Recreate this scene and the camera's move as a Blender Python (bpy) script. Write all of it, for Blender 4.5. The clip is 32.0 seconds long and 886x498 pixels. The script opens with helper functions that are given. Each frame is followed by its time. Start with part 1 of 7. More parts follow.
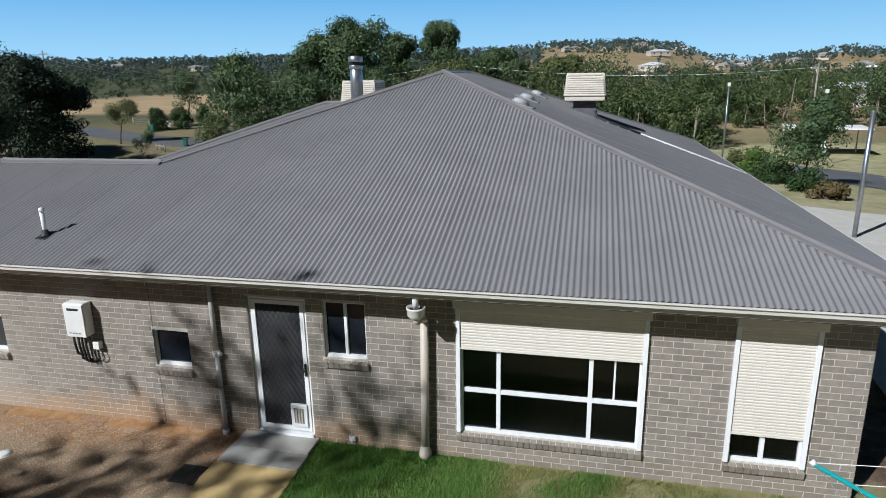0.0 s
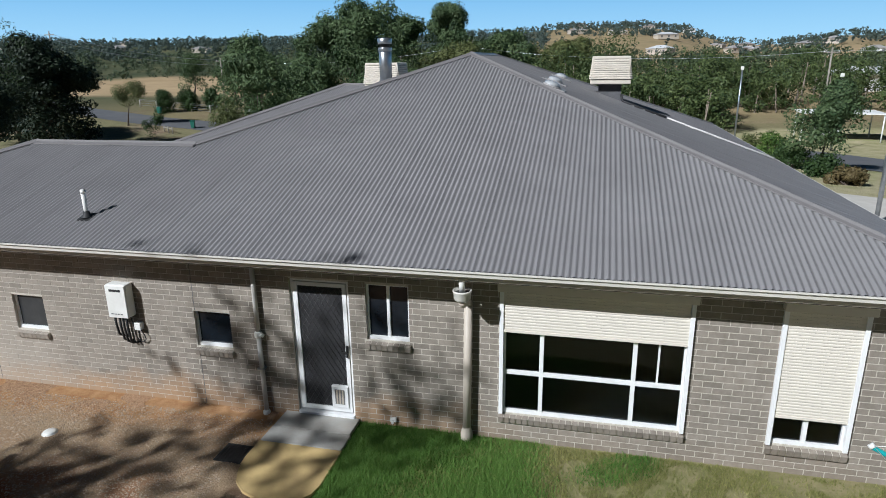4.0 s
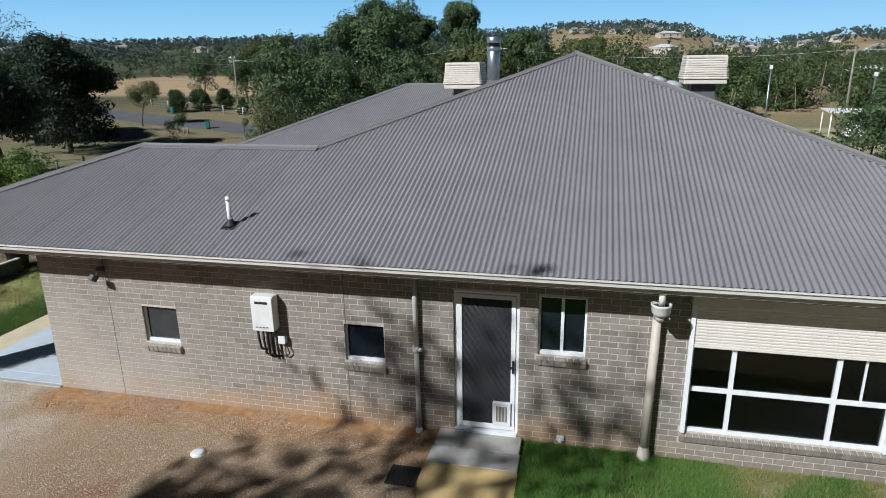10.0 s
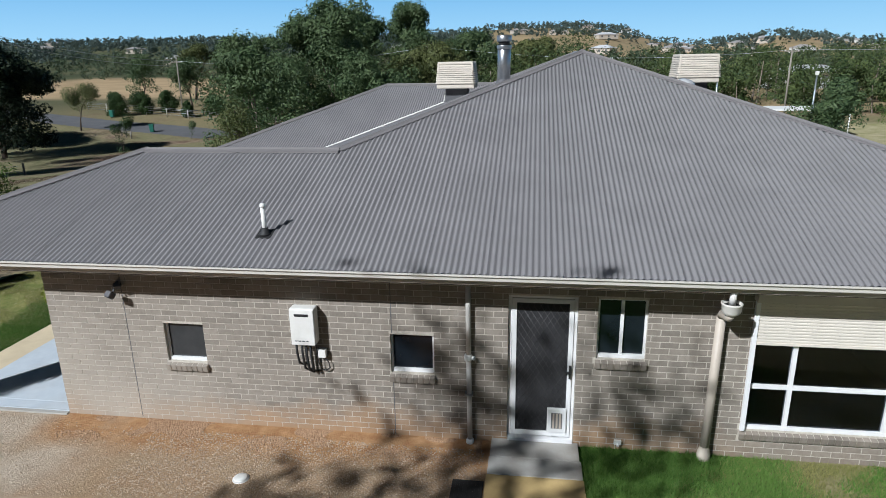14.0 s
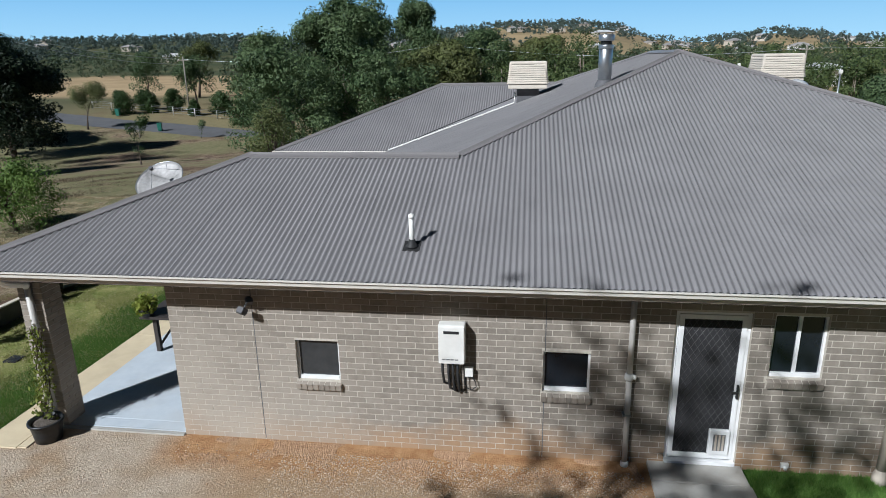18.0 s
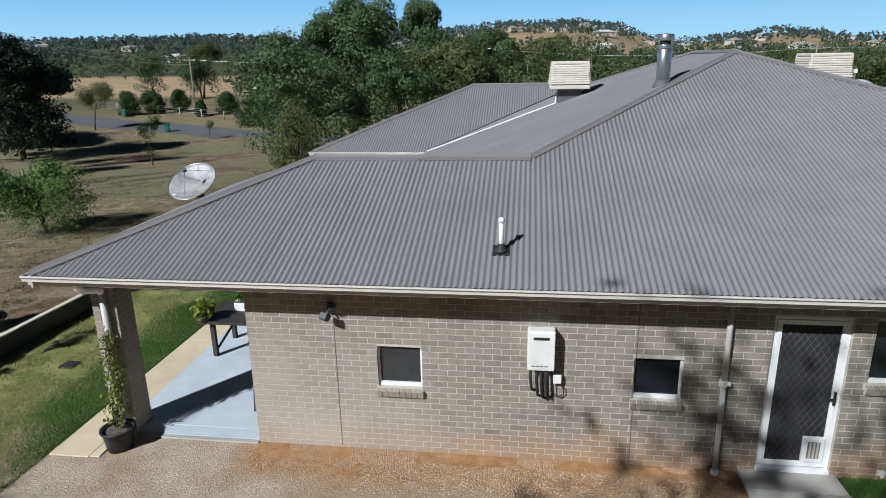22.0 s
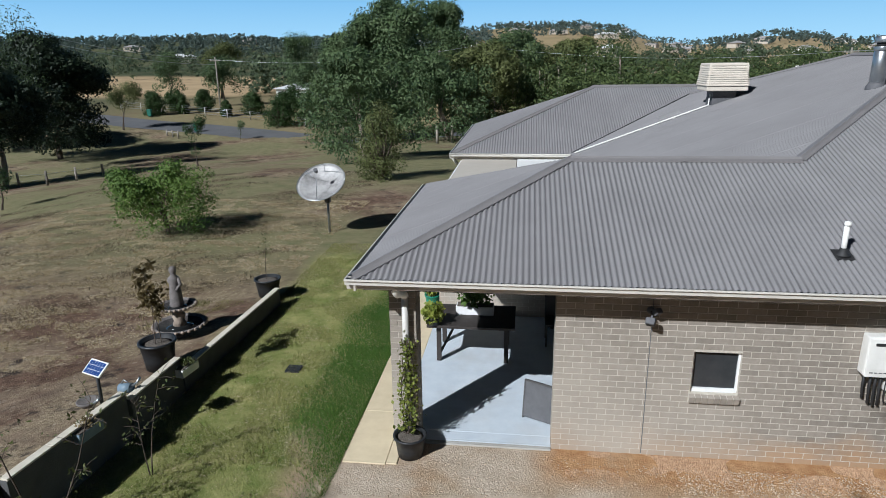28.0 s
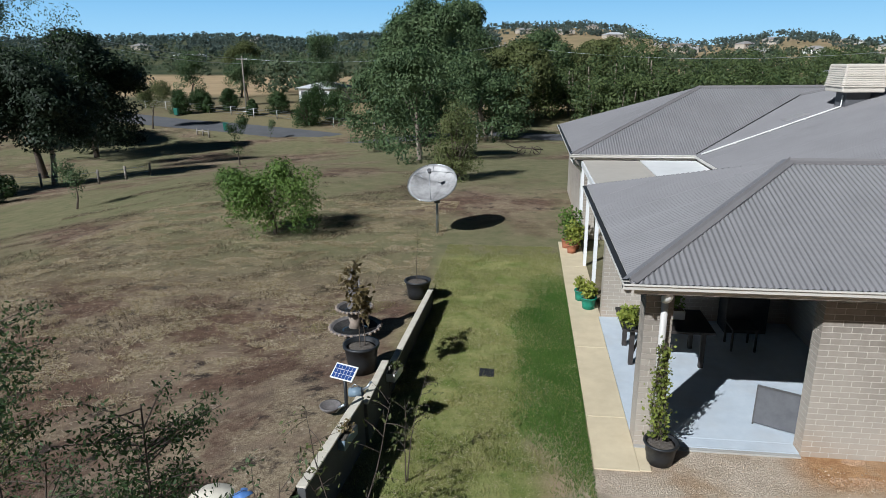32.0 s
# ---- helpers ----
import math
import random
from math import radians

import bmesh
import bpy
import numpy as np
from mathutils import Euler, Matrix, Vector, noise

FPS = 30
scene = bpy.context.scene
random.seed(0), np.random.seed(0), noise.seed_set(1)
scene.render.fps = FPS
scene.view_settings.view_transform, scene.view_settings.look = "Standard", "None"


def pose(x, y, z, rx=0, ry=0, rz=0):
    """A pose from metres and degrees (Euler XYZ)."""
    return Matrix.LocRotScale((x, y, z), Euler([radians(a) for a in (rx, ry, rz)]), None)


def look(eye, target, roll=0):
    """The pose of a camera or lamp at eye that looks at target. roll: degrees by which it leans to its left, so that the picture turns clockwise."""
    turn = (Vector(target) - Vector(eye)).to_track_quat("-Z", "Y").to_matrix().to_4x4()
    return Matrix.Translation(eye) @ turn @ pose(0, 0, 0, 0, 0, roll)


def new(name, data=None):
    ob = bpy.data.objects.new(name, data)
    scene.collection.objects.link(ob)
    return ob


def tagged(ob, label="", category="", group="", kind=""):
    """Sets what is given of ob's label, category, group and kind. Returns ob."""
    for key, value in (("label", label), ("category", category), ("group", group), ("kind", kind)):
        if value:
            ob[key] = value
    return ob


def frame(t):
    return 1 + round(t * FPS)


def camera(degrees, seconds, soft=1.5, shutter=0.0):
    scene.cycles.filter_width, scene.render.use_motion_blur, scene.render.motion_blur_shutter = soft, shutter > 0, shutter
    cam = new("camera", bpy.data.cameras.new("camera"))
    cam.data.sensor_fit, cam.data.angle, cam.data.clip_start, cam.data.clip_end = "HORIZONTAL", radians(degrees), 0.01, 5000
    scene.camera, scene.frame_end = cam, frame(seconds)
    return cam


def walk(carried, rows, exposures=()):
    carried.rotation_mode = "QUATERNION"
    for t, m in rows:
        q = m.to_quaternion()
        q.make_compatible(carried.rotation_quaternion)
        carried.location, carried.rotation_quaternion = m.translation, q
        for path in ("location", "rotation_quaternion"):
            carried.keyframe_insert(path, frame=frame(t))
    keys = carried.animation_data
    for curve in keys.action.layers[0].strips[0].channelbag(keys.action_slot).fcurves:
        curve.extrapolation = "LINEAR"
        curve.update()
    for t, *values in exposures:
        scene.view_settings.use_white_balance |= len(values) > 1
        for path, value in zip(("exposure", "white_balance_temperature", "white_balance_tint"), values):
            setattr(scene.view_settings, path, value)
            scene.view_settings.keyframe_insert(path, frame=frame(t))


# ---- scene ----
cam = camera(70.1, 32.0, soft=0.9)
PATH = [
    (0, (4.634, -7.646, 5.136), (4.195, -5.765, 4.617), -1.0),
    (0.5, (4.639, -7.627, 5.137), (4.198, -5.75, 4.602), -1.0),
    (1, (4.641, -7.614, 5.142), (4.199, -5.748, 4.575), -1.0),
    (1.5, (4.613, -7.625, 5.141), (4.17, -5.759, 4.574), -1.0),
    (2, (4.58, -7.656, 5.138), (4.137, -5.79, 4.572), -1.0),
    (2.5, (4.527, -7.693, 5.149), (4.084, -5.827, 4.581), -0.9),
    (3, (4.444, -7.749, 5.156), (4.003, -5.883, 4.588), -0.9),
    (3.5, (4.307, -7.783, 5.148), (3.862, -5.918, 4.58), -0.8),
    (5.5, (3.381, -7.833, 5.143), (2.928, -5.97, 4.575), -0.9),
    (6, (3.163, -7.868, 5.149), (2.706, -6.005, 4.581), -0.9),
    (6.5, (2.931, -7.904, 5.16), (2.468, -6.043, 4.591), -0.9),
    (7, (2.72, -7.935, 5.17), (2.256, -6.074, 4.601), -0.9),
    (7.5, (2.493, -7.938, 5.167), (2.027, -6.078, 4.599), -0.9),
    (8, (2.314, -7.933, 5.172), (1.848, -6.073, 4.603), -0.9),
    (8.5, (2.126, -7.917, 5.184), (1.661, -6.058, 4.613), -0.8),
    (9, (1.985, -7.9, 5.178), (1.534, -6.037, 4.607), -0.9),
    (9.5, (1.805, -7.885, 5.183), (1.36, -6.02, 4.612), -0.9),
    (10, (1.691, -7.863, 5.185), (1.247, -5.998, 4.615), -0.9),
    (10.5, (1.557, -7.83, 5.182), (1.123, -5.963, 4.611), -0.9),
    (11, (1.454, -7.797, 5.166), (1.062, -5.921, 4.596), -0.9),
    (11.5, (1.299, -7.811, 5.157), (0.972, -5.922, 4.586), -1.0),
    (12, (1.208, -7.843, 5.159), (0.899, -5.951, 4.589), -1.0),
    (12.5, (1.053, -7.88, 5.162), (0.757, -5.985, 4.592), -1.0),
    (13, (0.872, -7.879, 5.168), (0.582, -5.984, 4.598), -1.0),
    (13.5, (0.623, -7.838, 5.154), (0.334, -5.942, 4.585), -1.1),
    (14, (0.235, -7.805, 5.166), (-0.043, -5.909, 4.596), -1.0),
    (14.5, (-0.074, -7.756, 5.181), (-0.351, -5.859, 4.609), -1.1),
    (16.5, (-1.293, -7.688, 5.223), (-1.555, -5.791, 4.649), -1.0),
    (17, (-1.511, -7.672, 5.236), (-1.778, -5.775, 4.661), -1.1),
    (17.5, (-1.717, -7.634, 5.241), (-1.982, -5.737, 4.666), -1.1),
    (18, (-1.917, -7.57, 5.246), (-2.179, -5.672, 4.669), -1.0),
    (18.5, (-2.049, -7.514, 5.251), (-2.309, -5.616, 4.675), -1.1),
    (19, (-2.167, -7.473, 5.252), (-2.43, -5.576, 4.676), -1.1),
    (19.5, (-2.304, -7.488, 5.263), (-2.566, -5.591, 4.686), -1.1),
    (20, (-2.48, -7.518, 5.277), (-2.738, -5.621, 4.698), -1.1),
    (20.5, (-2.596, -7.514, 5.263), (-2.861, -5.617, 4.687), -1.2),
    (21, (-2.729, -7.509, 5.257), (-2.996, -5.612, 4.683), -1.2),
    (21.5, (-2.888, -7.536, 5.27), (-3.152, -5.639, 4.695), -1.1),
    (22, (-3.07, -7.545, 5.274), (-3.33, -5.648, 4.697), -1.1),
    (22.5, (-3.214, -7.551, 5.263), (-3.479, -5.653, 4.688), -1.1),
    (23, (-3.454, -7.582, 5.274), (-3.712, -5.683, 4.699), -1.0),
    (23.5, (-3.665, -7.601, 5.278), (-3.922, -5.703, 4.702), -0.9),
    (24, (-3.96, -7.633, 5.278), (-4.215, -5.735, 4.702), -0.9),
    (24.5, (-4.25, -7.666, 5.276), (-4.506, -5.768, 4.701), -0.9),
    (25, (-4.636, -7.72, 5.284), (-4.891, -5.821, 4.71), -0.9),
    (25.5, (-5.009, -7.775, 5.297), (-5.263, -5.876, 4.722), -0.9),
    (27.5, (-6.828, -7.898, 5.32), (-7.076, -5.998, 4.746), -0.7),
    (28, (-7.309, -7.914, 5.316), (-7.557, -6.014, 4.743), -0.8),
    (28.5, (-7.73, -7.948, 5.343), (-7.978, -6.049, 4.767), -0.8),
    (29, (-8.216, -7.962, 5.335), (-8.463, -6.062, 4.76), -0.8),
    (29.5, (-8.639, -7.992, 5.342), (-8.885, -6.092, 4.768), -0.8),
    (30, (-9.131, -8.006, 5.355), (-9.374, -6.106, 4.779), -0.6),
    (30.5, (-9.514, -8.026, 5.347), (-9.76, -6.127, 4.772), -0.7),
    (31, (-9.949, -8.074, 5.35), (-10.195, -6.175, 4.775), -0.7),
    (31.5, (-10.333, -8.126, 5.366), (-10.577, -6.226, 4.79), -0.6),
    (32, (-10.748, -8.2, 5.363), (-11.001, -6.301, 4.789), -0.6),
]
walk(cam, [(t, look(eye, target, roll)) for t, eye, target, roll in PATH], [(0.0, 0.14, 5720, 8), (32.0, 0.14, 5720, 8)])

# ---- world and sun ----
SUN_DIR = Vector((0.72, 1.0, -0.93)).normalized()
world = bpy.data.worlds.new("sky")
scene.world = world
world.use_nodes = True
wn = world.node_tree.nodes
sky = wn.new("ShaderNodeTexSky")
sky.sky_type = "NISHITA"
sky.sun_disc = False
sky.sun_elevation = math.asin(-SUN_DIR.z)
sky.sun_rotation = math.atan2(-SUN_DIR.x, -SUN_DIR.y)
sky.altitude = 2500
sky.air_density = 0.75
sky.dust_density = 0.0
sky.ozone_density = 1.5
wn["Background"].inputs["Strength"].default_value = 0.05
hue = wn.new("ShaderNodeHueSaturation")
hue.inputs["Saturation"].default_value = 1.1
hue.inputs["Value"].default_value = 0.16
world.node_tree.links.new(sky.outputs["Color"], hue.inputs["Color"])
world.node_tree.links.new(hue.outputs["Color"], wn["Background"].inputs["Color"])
sun = new("sun", bpy.data.lights.new("sun", "SUN"))
sun.data.energy = 5.0
sun.data.angle = radians(0.53)
sun.data.color = (1.0, 0.965, 0.92)
sun.matrix_world = look((-20, -30, 30), Vector((-20, -30, 30)) + SUN_DIR)

# ---- helpers of this scene ----


def node(nt, kind, **inputs):
    n = nt.nodes.new(kind)
    for key, value in inputs.items():
        n.inputs[key.replace("_", " ")].default_value = value
    return n


def mat(name, col, col2=None, rough=0.8, metal=0.0, scale=6.0, detail=5.0, bump=0.15, bump_scale=None, spec=0.4, vary=0.0, stain=None, stain_scale=0.7, stain_amt=0.35):
    """Two-scale noise colour, bump, optional per-object variation."""
    m = bpy.data.materials.new(name)
    m.use_nodes = True
    nt = m.node_tree
    L = nt.links.new
    b = nt.nodes["Principled BSDF"]
    b.inputs["Roughness"].default_value = rough
    b.inputs["Metallic"].default_value = metal
    b.inputs["Specular IOR Level"].default_value = spec
    geo = nt.nodes.new("ShaderNodeNewGeometry")
    n1 = node(nt, "ShaderNodeTexNoise", Scale=scale, Detail=detail, Roughness=0.65)
    L(geo.outputs["Position"], n1.inputs["Vector"])
    mix = nt.nodes.new("ShaderNodeMix")
    mix.data_type = "RGBA"
    c2 = col2 or tuple(c * 0.75 for c in col)
    mix.inputs[6].default_value = (*col, 1)
    mix.inputs[7].default_value = (*c2, 1)
    ramp = node(nt, "ShaderNodeMapRange")
    ramp.inputs["From Min"].default_value = 0.32
    ramp.inputs["From Max"].default_value = 0.68
    L(n1.outputs["Fac"], ramp.inputs["Value"])
    L(ramp.outputs["Result"], mix.inputs[0])
    out = mix.outputs[2]
    if stain:
        n2 = node(nt, "ShaderNodeTexNoise", Scale=stain_scale, Detail=4.0, Roughness=0.6)
        L(geo.outputs["Position"], n2.inputs["Vector"])
        r2 = node(nt, "ShaderNodeMapRange")
        r2.inputs["From Min"].default_value = 0.45
        r2.inputs["From Max"].default_value = 0.7
        r2.inputs["To Max"].default_value = stain_amt
        L(n2.outputs["Fac"], r2.inputs["Value"])
        mx = nt.nodes.new("ShaderNodeMix")
        mx.data_type = "RGBA"
        mx.inputs[7].default_value = (*stain, 1)
        L(out, mx.inputs[6])
        L(r2.outputs["Result"], mx.inputs[0])
        out = mx.outputs[2]
    if vary:
        oi = nt.nodes.new("ShaderNodeObjectInfo")
        gi = node(nt, "ShaderNodeMath")
        gi.operation = "ADD"
        L(oi.outputs["Random"], gi.inputs[0])
        L(geo.outputs["Random Per Island"], gi.inputs[1])
        fr = node(nt, "ShaderNodeMath")
        fr.operation = "FRACT"
        L(gi.outputs[0], fr.inputs[0])
        mr = node(nt, "ShaderNodeMapRange")
        mr.inputs["To Min"].default_value = 1 - vary
        mr.inputs["To Max"].default_value = 1 + vary
        L(fr.outputs[0], mr.inputs["Value"])
        hs = nt.nodes.new("ShaderNodeHueSaturation")
        L(mr.outputs["Result"], hs.inputs["Value"])
        L(out, hs.inputs["Color"])
        out = hs.outputs["Color"]
    L(out, b.inputs["Base Color"])
    if bump:
        n3 = node(nt, "ShaderNodeTexNoise", Scale=bump_scale or scale * 6, Detail=4.0, Roughness=0.7)
        L(geo.outputs["Position"], n3.inputs["Vector"])
        bp = node(nt, "ShaderNodeBump", Strength=bump, Distance=0.02)
        L(n3.outputs["Fac"], bp.inputs["Height"])
        L(bp.outputs["Normal"], b.inputs["Normal"])
    return m


def glass_mat(name, tint):
    m = bpy.data.materials.new(name)
    m.use_nodes = True
    b = m.node_tree.nodes["Principled BSDF"]
    b.inputs["Base Color"].default_value = (*tint, 1)
    b.inputs["Roughness"].default_value = 0.02
    b.inputs["Specular IOR Level"].default_value = 0.4
    b.inputs["Transmission Weight"].default_value = 1.0
    b.inputs["IOR"].default_value = 1.45
    return m


def backdrop_mat():
    """Clear blue sky, paler at the horizon."""
    m = bpy.data.materials.new("sky_backdrop")
    m.use_nodes = True
    nt = m.node_tree
    nt.nodes.remove(nt.nodes["Principled BSDF"])
    em = nt.nodes.new("ShaderNodeEmission")
    geo = nt.nodes.new("ShaderNodeNewGeometry")
    sep = nt.nodes.new("ShaderNodeSeparateXYZ")
    r = node(nt, "ShaderNodeMapRange")
    r.inputs["From Min"].default_value, r.inputs["From Max"].default_value = 60.0, 420.0
    mx = nt.nodes.new("ShaderNodeMix")
    mx.data_type = "RGBA"
    mx.inputs[6].default_value = (0.40, 0.65, 0.80, 1)
    mx.inputs[7].default_value = (0.155, 0.40, 0.67, 1)
    nt.links.new(geo.outputs["Position"], sep.inputs[0])
    nt.links.new(sep.outputs["Z"], r.inputs["Value"])
    nt.links.new(r.outputs["Result"], mx.inputs[0])
    nt.links.new(mx.outputs[2], em.inputs["Color"])
    em.inputs["Strength"].default_value = 1.0
    nt.links.new(em.outputs[0], nt.nodes["Material Output"].inputs["Surface"])
    return m


def mesh_of(name, verts, faces, material, smooth=False):
    me = bpy.data.meshes.new(name)
    me.from_pydata([tuple(v) for v in verts], [], faces)
    me.validate()
    me.update()
    if material:
        me.materials.append(material)
    if smooth:
        me.polygons.foreach_set("use_smooth", [True] * len(me.polygons))
    return me


def part(name, bm, material, parent=None, label="", smooth=False):
    """Links a bmesh, or a mesh, as one object under a thing or a part."""
    if isinstance(bm, bmesh.types.BMesh):
        me = bpy.data.meshes.new(name)
        bm.normal_update()
        bm.to_mesh(me)
        bm.free()
        if material:
            me.materials.append(material)
        if smooth:
            me.polygons.foreach_set("use_smooth", [True] * len(me.polygons))
    else:
        me = bm
    ob = new(name, me)
    if parent:
        ob.parent = parent
    if label:
        ob["label"] = label
    return ob


def empty(name, at=(0, 0, 0), label="", category="", group="", kind="", turn=0):
    ob = new(name)
    ob.matrix_world = pose(*at, 0, 0, turn)
    ob.empty_display_size = 0.1
    return tagged(ob, label, category, group, kind)


def add_box(bm, x0, y0, z0, x1, y1, z1, bevel=0.0, m=None):
    r = bmesh.ops.create_cube(bm, size=1)
    vs = r["verts"]
    t = Matrix.Translation(((x0 + x1) / 2, (y0 + y1) / 2, (z0 + z1) / 2)) @ Matrix.Diagonal((x1 - x0, y1 - y0, z1 - z0, 1))
    bmesh.ops.transform(bm, matrix=t, verts=vs)
    if bevel:
        es = list({e for v in vs for e in v.link_edges})
        q = bmesh.ops.bevel(bm, geom=es, offset=bevel, segments=2, affect="EDGES", profile=0.6)
        vs = list({v for f in q["faces"] for v in f.verts} | {v for v in vs if v.is_valid})
    if m:
        bmesh.ops.transform(bm, matrix=m, verts=[v for v in vs if v.is_valid])
    return vs


def box(x0, y0, z0, x1, y1, z1, bevel=0.0, m=None):
    bm = bmesh.new()
    add_box(bm, x0, y0, z0, x1, y1, z1, bevel, m)
    return bm


def add_tube(bm, pts, radii, seg=10, cap=True):
    """A tube along points, with a radius at each."""
    pts = [Vector(p) for p in pts]
    if not hasattr(radii, "__len__"):
        radii = [radii] * len(pts)
    rings = []
    up = None
    for i, p in enumerate(pts):
        d = (pts[min(i + 1, len(pts) - 1)] - pts[max(i - 1, 0)]).normalized()
        if up is None:
            up = d.orthogonal().normalized()
        side = (up - d * up.dot(d)).normalized()
        up = side
        other = d.cross(side)
        rings.append([bm.verts.new(p + radii[i] * (math.cos(a) * side + math.sin(a) * other)) for a in [2 * math.pi * k / seg for k in range(seg)]])
    for a, b in zip(rings, rings[1:]):
        for k in range(seg):
            f = bm.faces.new((a[k], a[(k + 1) % seg], b[(k + 1) % seg], b[k]))
            f.smooth = True
    if cap:
        bm.faces.new(rings[0][::-1])
        bm.faces.new(rings[-1])
    return bm


def tube(pts, radii, seg=10, cap=True):
    return add_tube(bmesh.new(), pts, radii, seg, cap)


def add_lathe(bm, profile, seg=24, at=(0, 0, 0)):
    """A turned shape from (radius, height) pairs."""
    rings = []
    for r, z in profile:
        rings.append([bm.verts.new((at[0] + r * math.cos(a), at[1] + r * math.sin(a), at[2] + z)) for a in [2 * math.pi * k / seg for k in range(seg)]])
    for a, b in zip(rings, rings[1:]):
        for k in range(seg):
            f = bm.faces.new((a[k], a[(k + 1) % seg], b[(k + 1) % seg], b[k]))
            f.smooth = True
    bm.faces.new(rings[0][::-1])
    bm.faces.new(rings[-1])
    return bm


def lathe(profile, seg=24, at=(0, 0, 0)):
    return add_lathe(bmesh.new(), profile, seg, at)


def extrude_profile(prof, p0, p1, out):
    """Sweeps a closed profile of (outwards, up) pairs from p0 to p1; out: the outward direction."""
    bm = bmesh.new()
    p0, p1, out = Vector(p0), Vector(p1), Vector(out).normalized()
    a = [bm.verts.new(p0 + out * o + Vector((0, 0, z))) for o, z in prof]
    b = [bm.verts.new(p1 + out * o + Vector((0, 0, z))) for o, z in prof]
    n = len(prof)
    for k in range(n):
        bm.faces.new((a[k], a[(k + 1) % n], b[(k + 1) % n], b[k]))
    bm.faces.new(a[::-1])
    bm.faces.new(b)
    bmesh.ops.recalc_face_normals(bm, faces=bm.faces)
    return bm

# ---- materials ----
M_ROOF = mat("roof_steel", (0.238, 0.230, 0.233), (0.208, 0.201, 0.203), rough=0.36, metal=0.0, scale=1.2, bump=0.03, bump_scale=40, spec=0.6, stain=(0.266, 0.257, 0.257), stain_scale=0.5, stain_amt=0.3)
M_CAP = mat("capping_steel", (0.205, 0.194, 0.192), (0.18, 0.17, 0.168), rough=0.4, scale=2, bump=0.03)
M_GUTTER = mat("gutter_cream", (0.66, 0.635, 0.575), (0.58, 0.555, 0.495), rough=0.4, scale=3, bump=0.02)
# unseen eave lining, near-black so its colour deepens the shade under the gutters
M_EAVE = mat("eave_lining_shade", (0.07, 0.061, 0.053), (0.055, 0.048, 0.042), rough=0.8, scale=3, bump=0.05)
M_SOFFIT = mat("soffit_paint", (0.50, 0.46, 0.40), (0.46, 0.42, 0.36), rough=0.7, scale=3, bump=0.05)
M_MORTAR = mat("mortar", (0.58, 0.535, 0.46), (0.44, 0.40, 0.335), rough=0.95, scale=20, bump=0.3, spec=0.1)
M_WHITE = mat("white_aluminium", (0.80, 0.80, 0.79), (0.74, 0.74, 0.73), rough=0.35, scale=5, bump=0.0)
M_SHUTTER = mat("shutter_cream", (0.69, 0.64, 0.555), (0.65, 0.60, 0.52), rough=0.45, scale=3, bump=0.02)
M_BEIGE = mat("beige_paint", (0.52, 0.46, 0.38), (0.46, 0.40, 0.33), rough=0.5, scale=4, bump=0.04)
M_PVC = mat("white_pvc", (0.78, 0.77, 0.73), (0.70, 0.69, 0.64), rough=0.4, scale=6, bump=0.02)
M_PIPE = mat("grey_painted_pipe", (0.55, 0.53, 0.49), (0.48, 0.46, 0.42), rough=0.5, scale=6, bump=0.03)
M_DARK = mat("dark_rubber", (0.03, 0.03, 0.03), (0.02, 0.02, 0.02), rough=0.6, scale=8, bump=0.05)
M_BLACKPLASTIC = mat("black_plastic", (0.025, 0.027, 0.03), (0.018, 0.019, 0.02), rough=0.45, scale=8, bump=0.05)
M_GALV = mat("galvanised_steel", (0.42, 0.44, 0.46), (0.33, 0.35, 0.37), rough=0.35, metal=0.85, scale=6, bump=0.03)
M_COOLER = mat("cooler_plastic", (0.66, 0.60, 0.51), (0.58, 0.52, 0.44), rough=0.6, scale=5, bump=0.05)
M_PAD = mat("cooler_pad", (0.22, 0.19, 0.155), (0.15, 0.125, 0.10), rough=0.95, scale=30, bump=0.4)
# dark tinted glass; the blue in the tint stands in for reflected sky
M_GLASS = glass_mat("tinted_window_glass", (0.16, 0.19, 0.24))
M_MESH = mat("fly_mesh", (0.02, 0.02, 0.022), (0.03, 0.03, 0.032), rough=0.7, scale=40, bump=0.1)
M_GRILLE = mat("grille_black", (0.085, 0.082, 0.08), (0.07, 0.068, 0.066), rough=0.4, scale=10, bump=0.0)
# patio ceiling, out of view: dark colour put in to deepen the patio's shade
M_PATIOCEIL = mat("patio_shade_lining", (0.12, 0.10, 0.085), (0.09, 0.075, 0.06), rough=0.8, scale=3, bump=0.05)
# room walls coloured blue in place of sky reflected in the panes
M_ROOM = mat("room_sky_tint", (0.36, 0.41, 0.50), (0.32, 0.37, 0.46), rough=0.9, scale=2, bump=0.0)
M_CURTAIN = mat("blind_grey", (0.18, 0.18, 0.18), (0.14, 0.14, 0.14), rough=0.9, scale=8, bump=0.1)
M_SLAB = mat("concrete_grey", (0.42, 0.41, 0.38), (0.35, 0.34, 0.31), rough=0.9, scale=4, bump=0.15, bump_scale=60, stain=(0.30, 0.25, 0.19), stain_scale=1.5)
M_PATIO = mat("patio_paint", (0.56, 0.61, 0.65), (0.48, 0.535, 0.585), rough=0.6, scale=3, bump=0.08, bump_scale=50, stain=(0.43, 0.44, 0.44), stain_scale=1.3, stain_amt=0.55)
M_PATH = mat("path_sandstone_paint", (0.66, 0.56, 0.38), (0.58, 0.48, 0.32), rough=0.8, scale=3, bump=0.1, bump_scale=60, stain=(0.45, 0.38, 0.26), stain_scale=0.9)
